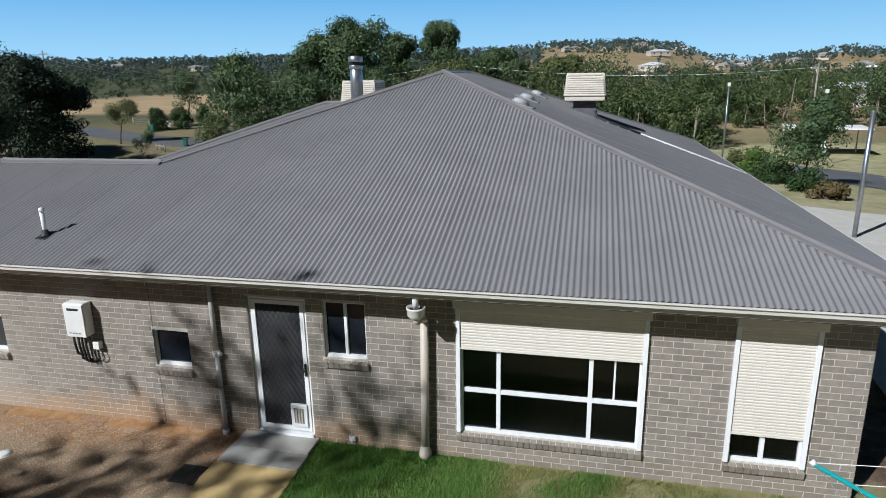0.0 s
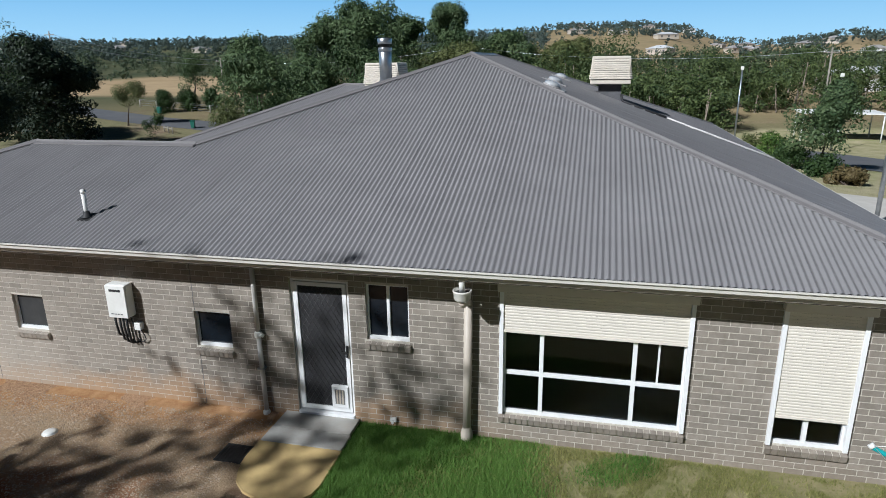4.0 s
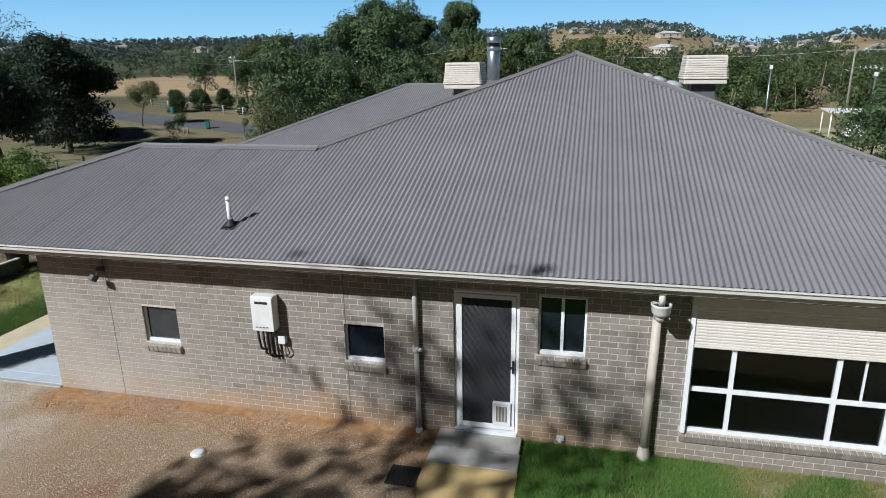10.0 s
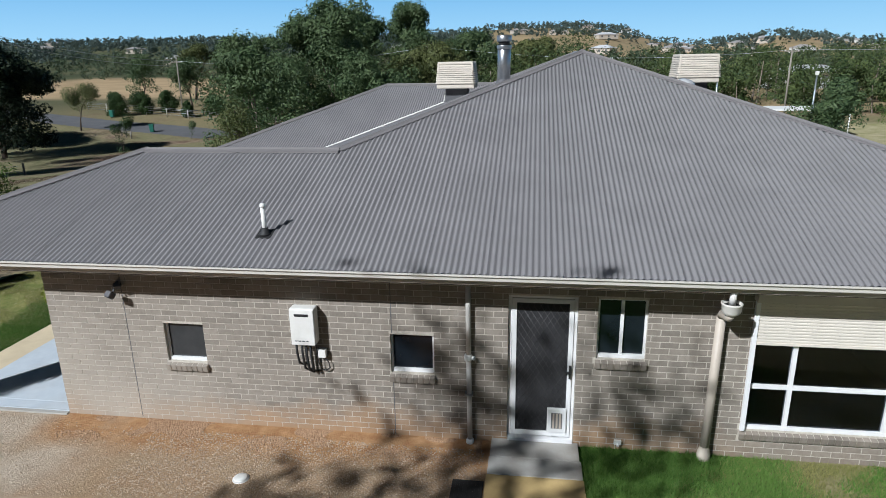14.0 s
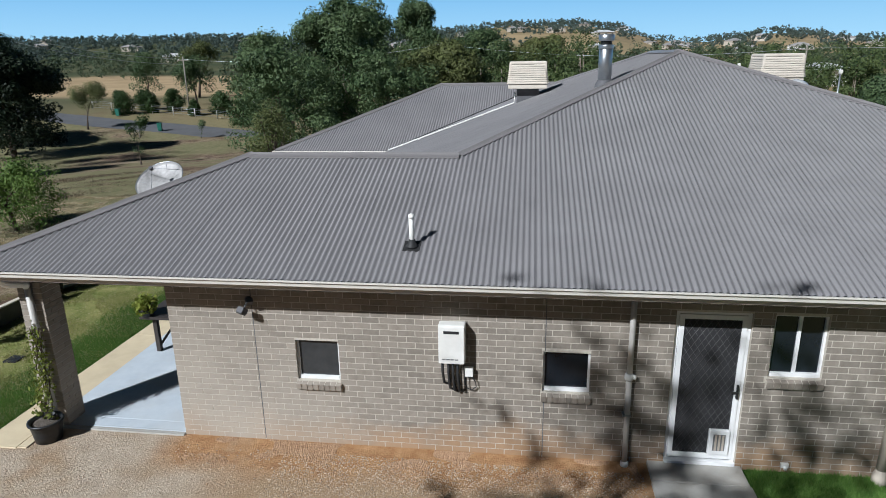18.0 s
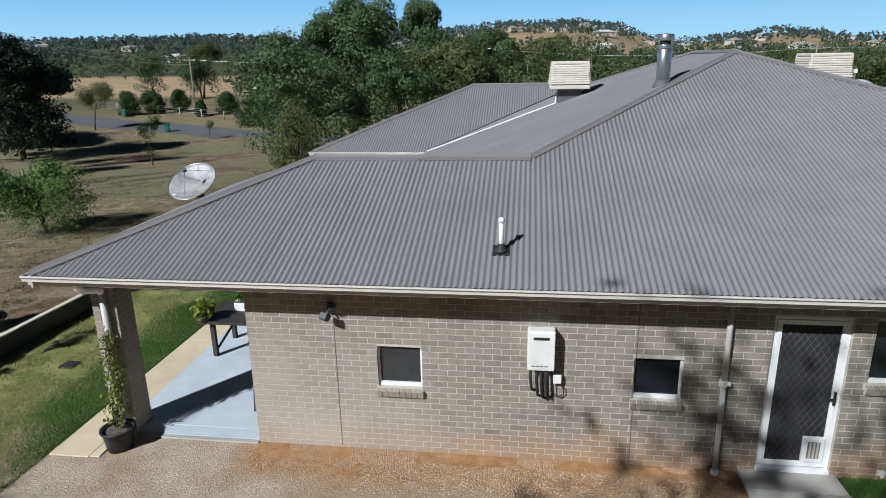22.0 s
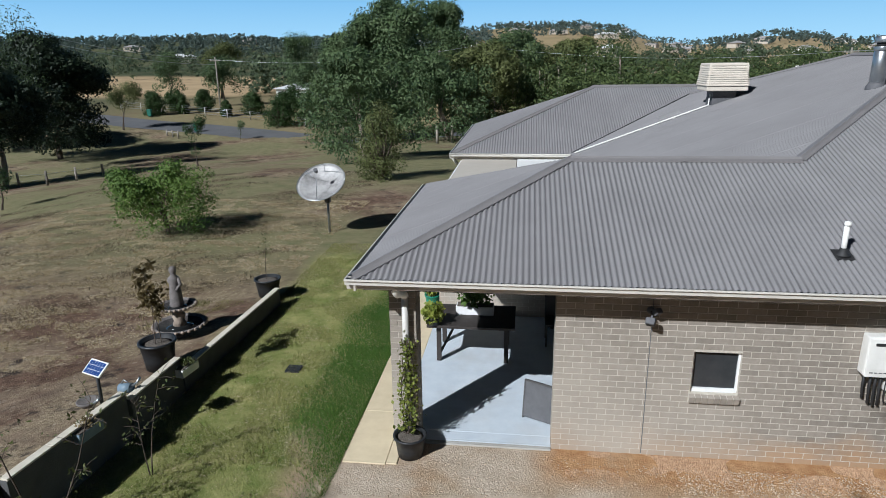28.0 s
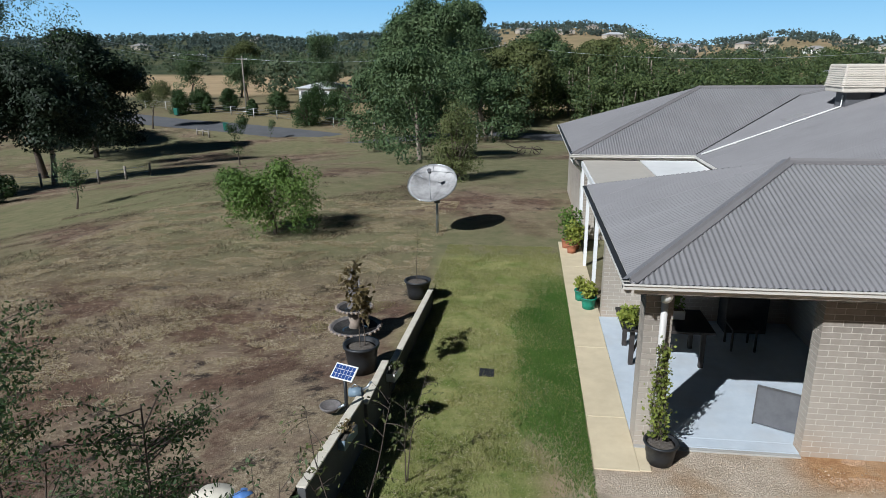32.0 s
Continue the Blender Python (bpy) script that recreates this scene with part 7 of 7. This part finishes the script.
# vine up the pier
rr = random.Random(73)
vine = empty("climbing_vine", (-8.80, -0.30, 0.27), "yellow-green vine climbing the brick pier", "vine")
bm = bmesh.new()
pts = []
for k in range(7):
    x0 = rr.uniform(-0.1, 0.1)
    path = [Vector((x0 + 0.05 * math.sin(i * 0.9 + k), 0.02 + 0.15 * min(1, i / 4) + rr.uniform(-0.03, 0.03), 0.155 * i)) for i in range(10)]
    add_tube(bm, path, 0.008, 5, False)
    for i in range(95):
        t = rr.uniform(0.3, 8.99)
        q = path[int(t)].lerp(path[int(t) + 1], t - int(t))
        wdt = 0.13 if t < 7 else 0.08
        pts.append(q + Vector((rr.gauss(0, wdt * 0.45), rr.gauss(-0.03, 0.05), rr.gauss(0, 0.05))))
part("stem", bm, M_DARKBARK, vine)
part("leaves", leaf_mesh("leaves", [tuple(p) for p in pts], 0.055, LEAF_VINE, 74, 0.7, 0.4), None, vine)


def bunch(name, at, r, n, seed, leaf_m, leaf, label, h=0.5):
    """A potted or planter bunch of foliage."""
    nr = np.random.RandomState(seed)
    p = nr.normal(size=(n, 3))
    p /= np.linalg.norm(p, axis=1)[:, None]
    p *= nr.uniform(0.3, 1, size=(n, 1)) * np.array([r, r, h / 2])
    p[:, 2] += h / 2
    e = empty(name, at, label, "plant")
    bm = bmesh.new()
    for i in range(8):
        q = Vector(p[i * 3])
        add_tube(bm, [(0, 0, -0.03), q * 0.6, q], [0.008, 0.006, 0.003], 4, False)
    part("stem", bm, M_DARKBARK, e)
    part("leaves", leaf_mesh("leaves", p, leaf, leaf_m, seed + 1, 0.6, 0.1), None, e)


bunch("potted_plant", (-8.85, 2.45, 0.78), 0.22, 420, 81, LEAF_YELLOW, 0.09, "yellow-green leafy plant in a pot on the table", 0.45)
round_pot("plant_pot", (-8.85, 2.45, 0.78), 0.13, 0.14, M_BLACKPLASTIC, "small black pot on the patio table")
bunch("planter_herbs", (-8.15, 3.05, 0.93), 0.36, 420, 82, LEAF_BRIGHT, 0.1, "green herbs growing in a white planter", 0.42)
bunch("potted_plant", (-9.28, 5.25, 0.24), 0.2, 300, 83, LEAF_YELLOW, 0.09, "leafy plant in a green pot beside the path", 0.4)
bunch("potted_plant", (-9.42, 5.75, 0.22), 0.16, 240, 84, LEAF_YELLOW, 0.08, "leafy plant in a green pot beside the path", 0.4)
bunch("potted_shrub", (-9.42, 10.0, 0.2), 0.4, 700, 85, LEAF_BRIGHT, 0.1, "leafy shrubs in terracotta pots by the wall", 1.1)
bunch("potted_shrub", (-9.32, 9.5, 0.2), 0.3, 420, 86, LEAF_YELLOW, 0.1, "leafy shrubs in terracotta pots by the wall", 0.8)
bunch("trough_herbs", (-12.79, 0.97, 0.53), 0.14, 120, 87, LEAF_OLIVE, 0.05, "small herbs in a wall trough", 0.12)
bunch("trough_herbs", (-12.98, -1.22, 0.73), 0.15, 70, 88, LEAF_DRY, 0.05, "small herbs in a wall trough", 0.16)
# young trees and weeds in front of the wall
stems("young_wattle", (-12.6, -2.6, 0.0), 2.2, 91, LEAF_OLIVE, "thin straggling shrub in front of the garden wall", 3, 30, 0.07, 0.3, 0.25, "shrub", 12)
stems("young_wattle", (-12.2, -1.2, 0.0), 1.7, 92, LEAF_OLIVE, "thin straggling shrub in front of the garden wall", 2, 24, 0.06, 0.3, 0.25, "shrub", 10)
stems("young_wattle", (-13.0, -3.4, 0.0), 1.9, 93, LEAF_GUM, "thin straggling shrub in front of the garden wall", 3, 36, 0.07, 0.35, 0.2, "shrub", 12)
stems("bottlebrush", (-12.58, -6.0, 0.0), 4.8, 94, LEAF_HEDGE, "tall feathery shrub at the yard's edge", 2, 520, 0.026, 0.03, 0.84, "shrub", 30)
stems("bottlebrush", (-12.2, -6.15, 0.0), 4.7, 95, LEAF_GUM, "tall feathery shrub at the yard's edge", 2, 520, 0.026, 0.04, 0.84, "shrub", 28)
stems("bottlebrush", (-13.35, -5.65, 0.0), 3.6, 98, LEAF_GUM, "open feathery shrub at the yard's edge", 4, 360, 0.028, 0.07, 0.72, "shrub", 24)
stems("bottlebrush", (-12.95, -5.6, 0.0), 3.55, 96, LEAF_HEDGE, "open feathery shrub at the yard's edge", 4, 360, 0.028, 0.07, 0.74, "shrub", 24)
stems("bottlebrush", (-13.75, -5.5, 0.0), 3.5, 99, LEAF_OLIVE, "open feathery shrub at the yard's edge", 4, 360, 0.028, 0.07, 0.72, "shrub", 24)
# the tree behind, whose branches shade the wall and the gravel
GUM_AT = Vector((-9.9, -14.3, 0))
# unseen limbless clumps added up-sun of chosen wall spots to cast shadows there
shadow_clumps = []
for wx, wz_ in ((-1.05, 1.1), (-0.95, 0.95), (-0.9, 0.7), (-1.1, 1.25), (-2.0, 0.82), (-1.45, 1.98), (0.95, 0.95), (0.9, 1.3), (1.75, 1.5)):
    shadow_clumps.append(tuple(Vector((wx, 0, wz_)) - SUN_DIR * (12.6 / SUN_DIR.y) - GUM_AT))
tree("shade_gum", GUM_AT, 15.0, 6.4, 97, LEAF_GUM, M_BARK, 40, 0.25, 0.8, 4, 0.42, "open-crowned gum tree behind the yard", 0.75, shadow_clumps)


# ---- grass ----
def blades(name, n, zone_f, size, material, seed, label, zf=None):
    r = np.random.RandomState(seed)
    pts = []
    while len(pts) < n:
        p = zone_f(r)
        if p is not None:
            pts.append(p)
    pts = np.array([(p[0], p[1], p[2] + ground_z(p[0], p[1])) for p in pts])
    ang = r.uniform(0, 6.283, n)
    h = size * r.uniform(0.5, 1.3, n)
    w = 0.10 * size * r.uniform(0.7, 1.3, n)
    lean = r.normal(size=(n, 2)) * 0.45 * h[:, None]
    v = np.zeros((n, 3, 3))
    z = pts[:, 2] if pts.shape[1] > 2 else np.zeros(n)
    v[:, 0, 0], v[:, 0, 1], v[:, 0, 2] = pts[:, 0] - np.cos(ang) * w, pts[:, 1] - np.sin(ang) * w, z
    v[:, 1, 0], v[:, 1, 1], v[:, 1, 2] = pts[:, 0] + np.cos(ang) * w, pts[:, 1] + np.sin(ang) * w, z
    v[:, 2, 0], v[:, 2, 1], v[:, 2, 2] = pts[:, 0] + lean[:, 0], pts[:, 1] + lean[:, 1], z + h
    me = bpy.data.meshes.new(name)
    me.vertices.add(n * 3)
    me.vertices.foreach_set("co", v.ravel())
    me.loops.add(n * 3)
    me.loops.foreach_set("vertex_index", np.arange(n * 3, dtype=np.int32))
    me.polygons.add(n)
    me.polygons.foreach_set("loop_start", np.arange(0, n * 3, 3, dtype=np.int32))
    me.polygons.foreach_set("loop_total", np.full(n, 3, dtype=np.int32))
    me.materials.append(material)
    me.update(calc_edges=True)
    return tagged(new(name, me), label, "grass", kind="stuff")


def z_front(r):
    x, y = r.uniform(0.98, 8.4), r.uniform(-2.6, -0.03)
    t = (x - 1.7) / 2.6 + 0.9 * noise.noise(Vector((x * 1.1, y * 1.1, 5)))
    return (x, y, 0.0) if r.uniform() > t else None


def z_front_pale(r):
    x, y = r.uniform(1.2, 8.4), r.uniform(-2.6, -0.05)
    t = (x - 1.7) / 2.6 + 0.9 * noise.noise(Vector((x * 1.1, y * 1.1, 5)))
    if noise.noise(Vector((x * 2.3, y * 2.3, 9))) < -0.12 and r.uniform() < 0.8:
        return None
    return (x, y, 0.0) if r.uniform() < t else None


def z_side_lush(r):
    x, y = r.uniform(-12.4, -9.73), r.uniform(-1.6, 7.6)
    edge = -10.45 + 0.5 * noise.noise(Vector((y * 0.6, 0, 2))) + 0.22 * max(0.0, 1.0 - y)
    if r.uniform() > min(1.0, max(0.0, (x - edge + 0.45) / 0.9)):
        return None
    if r.uniform() < (y - 5.0) / 2.6 or r.uniform() < (-0.5 - y) / 1.2:
        return None
    return (x, y, 0.0)


def z_side_pale(r):
    x, y = r.uniform(-13.0, -9.75), r.uniform(-3.5, 10.0)
    if noise.noise(Vector((x * 1.3, y * 1.3, 4))) < -0.1 and r.uniform() < 0.75:
        return None
    return (x, y, 0.0)


def z_dry(r):
    x, y = r.uniform(-26, -13.3), r.uniform(-7, 16)
    if y < 5.5 and x > -13.4 - 0.15 * (5.5 - y):
        return None
    if noise.noise(Vector((x * 0.8, y * 1.6, 8))) + 0.5 * noise.noise(Vector((x * 2.5, y * 3.5, 3))) < 0.08 and r.uniform() < 0.93:
        return None
    k = 0.0
    if y < 5.3:
        f = min(3.0, max(0.0, (5.4 - y) / 3.9))
        k = max(0.0, 0.16 * f * (1 - min(1, (-13.2 - 0.1 * f - x) / 3.5)))
    return (x, y, k)


blades("lawn_grass", 75000, z_front, 0.06, GRASS_GREEN, 1, "lush green lawn beside the back door")
blades("lawn_grass", 46000, z_front_pale, 0.05, GRASS_PALE, 2, "thin pale lawn under the big window")
blades("lawn_grass", 70000, z_side_lush, 0.045, GRASS_LUSH, 3, "dark green strip of lawn beside the path")
blades("lawn_grass", 60000, z_side_pale, 0.05, GRASS_PALE, 4, "patchy pale lawn between path and garden wall")
def z_tuft(r):
    y = r.uniform(-4.0, 5.0)
    f = min(3.0, max(0.0, (5.4 - y) / 3.9))
    x = -13.35 - 0.1 * f - abs(r.normal(0, 0.75))
    if noise.noise(Vector((x * 2.2, y * 2.2, 7))) < 0.02:
        return None
    return (x, y, max(0.0, 0.16 * f * (1 - min(1, (-13.2 - 0.1 * f - x) / 3.5))))


blades("grass_tufts", 16000, z_tuft, 0.085, GRASS_OLIVE, 6, "olive and straw-coloured grass tufts along the garden wall")
blades("dry_grass", 95000, z_dry, 0.06, GRASS_DRY, 5, "cut dry grass scattered over bare dirt")



def z_streak(r):
    x, y = r.uniform(-30, -14), r.uniform(1, 24)
    a, b = 0.8 * y - 0.6 * x, 0.8 * x + 0.6 * y
    f = noise.noise(Vector((a * 1.1, b * 0.2, 6))) + 0.7 * noise.noise(Vector((a * 3.1, b * 1.1, 2)))
    if f < 0.12 or r.uniform() > (f - 0.05) * 1.6:
        return None
    return (x + r.normal(0, 0.12), y + r.normal(0, 0.12), 0.0)


def litter(name, n, zone_f, size, material, seed, label):
    """Cut stalks lying about on the ground."""
    r = np.random.RandomState(seed)
    pts = []
    while len(pts) < n:
        p = zone_f(r)
        if p is not None:
            pts.append(p)
    pts = np.array([(p[0], p[1], p[2] + ground_z(p[0], p[1])) for p in pts])
    pts[:, 2] += r.uniform(0.008, 0.035, n)
    ang = r.normal(0.2, 0.9, n)
    d = np.stack([np.cos(ang), np.sin(ang), r.normal(0, 0.15, n)], 1) * (size * r.uniform(0.4, 1.4, n) ** 1.5)[:, None]
    e = np.stack([-np.sin(ang), np.cos(ang), r.normal(0, 0.5, n)], 1) * (0.09 * size * r.uniform(0.6, 1.4, n))[:, None]
    v = np.stack([pts - d, pts + e, pts + d], 1).ravel()
    me = bpy.data.meshes.new(name)
    me.vertices.add(n * 3)
    me.vertices.foreach_set("co", v)
    me.loops.add(n * 3)
    me.loops.foreach_set("vertex_index", np.arange(n * 3, dtype=np.int32))
    me.polygons.add(n)
    me.polygons.foreach_set("loop_start", np.arange(0, n * 3, 3, dtype=np.int32))
    me.polygons.foreach_set("loop_total", np.full(n, 3, dtype=np.int32))
    me.materials.append(material)
    me.update(calc_edges=True)
    return tagged(new(name, me), label, "dry grass", kind="stuff")


litter("straw_litter", 150000, z_dry, 0.06, GRASS_STRAW, 15, "pale cut straw lying in streaks on the dirt")
litter("straw_litter", 26000, z_side_pale, 0.032, GRASS_STRAW, 16, "dry clippings on the patchy side lawn")


blades("dead_tufts", 36000, z_streak, 0.075, GRASS_DARK, 17, "dark streaks of dead grass on the paddock")
litter("straw_litter", 40000, z_streak, 0.05, GRASS_STRAW, 18, "pale straw rows raked across the paddock")

# ---- stones in the gravel and clods by the wall ----
def pebbles(name, n, zone_f, size, material, seed, label):
    r = random.Random(seed)
    vs, fs = [], []
    octv = [(1, 0, 0), (-1, 0, 0), (0, 1, 0), (0, -1, 0), (0, 0, 1), (0, 0, -1)]
    octf = [(0, 2, 4), (2, 1, 4), (1, 3, 4), (3, 0, 4), (2, 0, 5), (1, 2, 5), (3, 1, 5), (0, 3, 5)]
    while n:
        p = zone_f(r)
        if p is None:
            continue
        n -= 1
        s = size * r.uniform(0.4, 1.5) ** 1.5
        a = r.uniform(0, 6.283)
        k = len(vs)
        for x, y, z in octv:
            x, y, z = x * r.uniform(0.7, 1.3), y * r.uniform(0.7, 1.3), z * r.uniform(0.4, 0.8)
            vs.append((p[0] + s * (x * math.cos(a) - y * math.sin(a)), p[1] + s * (x * math.sin(a) + y * math.cos(a)), s * (z + 0.25)))
        fs += [tuple(k + i for i in f) for f in octf]
    return tagged(new(name, mesh_of(name, vs, fs, material)), label, "stones", kind="stuff")


M_PEBBLE = mat("gravel_stone", (0.49, 0.39, 0.285), (0.31, 0.225, 0.15), rough=0.9, scale=9, bump=0.1, vary=0.3)
def gravel_spot(r):
    x, y = r.uniform(-9.9, -0.35), r.uniform(-3.0, -0.25)
    return None if x < -5.2 and r.random() < 0.88 else (x, y)


M_CLOD = mat("red_clod", (0.42, 0.275, 0.165), (0.29, 0.175, 0.10), rough=1.0, scale=12, bump=0.3, vary=0.2)
pebbles("gravel", 26000, gravel_spot, 0.009, M_PEBBLE, 6, "loose grey-brown gravel in the yard")
def clod_spot(r):
    x, y = r.uniform(-6.9, -0.4), -0.02 - abs(r.gauss(0, 0.26))
    return (x, y) if noise.noise(Vector((x * 1.6, y * 2.5, 2))) > 0.05 else None


pebbles("clods", 9000, clod_spot, 0.012, M_CLOD, 7, "crumbly red soil along the foot of the wall")

# ---- bricks of the outer walls ----
BL, BH, J = 0.2308, 0.0773, 0.0087


def brick_rows(x0, x1, z0, z1, holes):
    """Brick rectangles of a stretcher-bond wall, cut at the openings."""
    out = []
    row = 0
    z = z0
    while z < z1 - 0.03:
        zt = min(z + BH, z1)
        cuts = sorted([(h[0], h[1]) for h in holes if h[2] < zt - 0.004 and h[3] > z + 0.004])
        spans, s = [], x0
        for a, b in cuts:
            spans.append((s, a))
            s = b
        spans.append((s, x1))
        off = (BL + J) / 2 if row % 2 else 0.0
        k0 = math.floor((x0 - off) / (BL + J)) - 1
        for a, b in spans:
            k = math.floor((a - off) / (BL + J)) - 1
            while True:
                p, q = off + k * (BL + J), off + k * (BL + J) + BL
                k += 1
                if p > b:
                    break
                p, q = max(p, a), min(q, b)
                if q - p > 0.03:
                    out.append((p, q, z, zt))
        z += BH + J
        row += 1
    return out


HOLES = OPEN + [(3.0, 5.46, 0.32, 0.44), (6.43, 7.39, 0.30, 0.42), (-5.05, -4.40, 0.89, 1.01), (-1.69, -1.04, 0.89, 1.01), (1.09, 1.76, 1.25, 1.37)]
rows_f = brick_rows(WX0, WX1, 0.0, SOFFIT_Z, HOLES)
brick_cache = {}
bv, bf = [], []
count = 0
JOINTS = (-5.60, -1.645)  # dark movement joints


def brick_verts(p, q, z, zt, d=0.05):
    c = 0.0016
    return [(p, 0.004, z), (q, 0.004, z), (q, 0.004, zt), (p, 0.004, zt), (p + c, 0, z + c), (q - c, 0, z + c), (q - c, 0, zt - c), (p + c, 0, zt - c)], [(4, 5, 6, 7), (0, 1, 5, 4), (1, 2, 6, 5), (2, 3, 7, 6), (3, 0, 4, 7)]


def full_brick(lx, lz):
    key = (round(lx, 3), round(lz, 3))
    if key not in brick_cache:
        v, f = brick_verts(-lx / 2, lx / 2, -lz / 2, lz / 2)
        v = [(a, b + (0.03 if i < 4 else 0), c) for i, (a, b, c) in enumerate(v)]
        brick_cache[key] = mesh_of("brick", v, f, M_BRICK)
    return brick_cache[key]


rb = random.Random(3)
split = []
for p, q, z, zt in rows_f:
    for jx in JOINTS:
        if p < jx < q:
            if jx - p > 0.02:
                split.append((p, jx - 0.005, z, zt))
            p = jx + 0.005
    if q - p > 0.015:
        split.append((p, q, z, zt))
part("movement_joint", box(JOINTS[0] - 0.006, 0.002, 0.02, JOINTS[0] + 0.006, 0.01, SOFFIT_Z), M_DARKGREY, wall_front)
part("movement_joint", box(JOINTS[1] - 0.006, 0.002, 0.02, JOINTS[1] + 0.006, 0.01, 0.89), M_DARKGREY, wall_front)
part("movement_joint", box(JOINTS[1] - 0.006, 0.002, 1.59, JOINTS[1] + 0.006, 0.01, SOFFIT_Z), M_DARKGREY, wall_front)
for p, q, z, zt in split:
    dy = rb.uniform(-0.0015, 0.0005)
    if -2.2 < p < 2.95 and 0.85 < z < 2.1 and count < 300:
        o = part("brick", full_brick(q - p, zt - z), None, wall_front)
        o.location = ((p + q) / 2, dy, (z + zt) / 2)
        count += 1
    else:
        v, f = brick_verts(p, q, z, zt)
        n0 = len(bv)
        bv += [(a, b + dy + (0.026 if i < 4 else 0), c) for i, (a, b, c) in enumerate(v)]
        bf += [tuple(n0 + i for i in g) for g in f]
o = part("brickwork", mesh_of("brickwork", bv, bf, M_BRICK), None, wall_front)
o["kind"] = "stuff"


def brick_face(parent, origin, along, length, z1, z0=0.0):
    """Joined bricks on a side wall; along: unit direction; the face looks to the right of it."""
    ox, oy = origin
    ax, ay = along
    nx, ny = ay, -ax
    v2, f2 = [], []
    for p, q, z, zt in brick_rows(0, length, z0, z1, []):
        v, f = brick_verts(p, q, z, zt)
        n0 = len(v2)
        v2.extend([(ox + ax * a - nx * (b + (0.026 if i < 4 else 0)), oy + ay * a - ny * (b + (0.026 if i < 4 else 0)), c) for i, (a, b, c) in enumerate(v)])
        f2.extend([tuple(n0 + i for i in g) for g in f])
    ob = part("brickwork", mesh_of("brickwork", v2, f2, M_BRICK), None, parent)
    ob["kind"] = "stuff"
    return ob


brick_face(house, (-5.3, 4.75), (0, -1), 4.49, SOFFIT_Z)
brick_face(house, (WX0, 0.25), (0, -1), 0.25, SOFFIT_Z)
brick_face(house, (-9.056, 4.75), (1, 0), 3.75, SOFFIT_Z)
brick_face(house, (-9.056, 4.99), (0, -1), 0.24, SOFFIT_Z)
brick_face(house, (-8.986, 18.5), (0, -1), 7.5, SOFFIT_Z)
brick_face(house, (-8.986, 11.0), (1, 0), 3.4, SOFFIT_Z)
brick_face(house, (WX1, 0.0), (0, 1), 12.0, SOFFIT_Z)
for ox, oy, d in ((-0.185, -0.185, (1, 0)), (0.185, -0.185, (0, 1)), (0.185, 0.185, (-1, 0)), (-0.185, 0.185, (0, -1))):
    brick_face(pier_core, (ox, oy), d, 0.37, SOFFIT_Z)
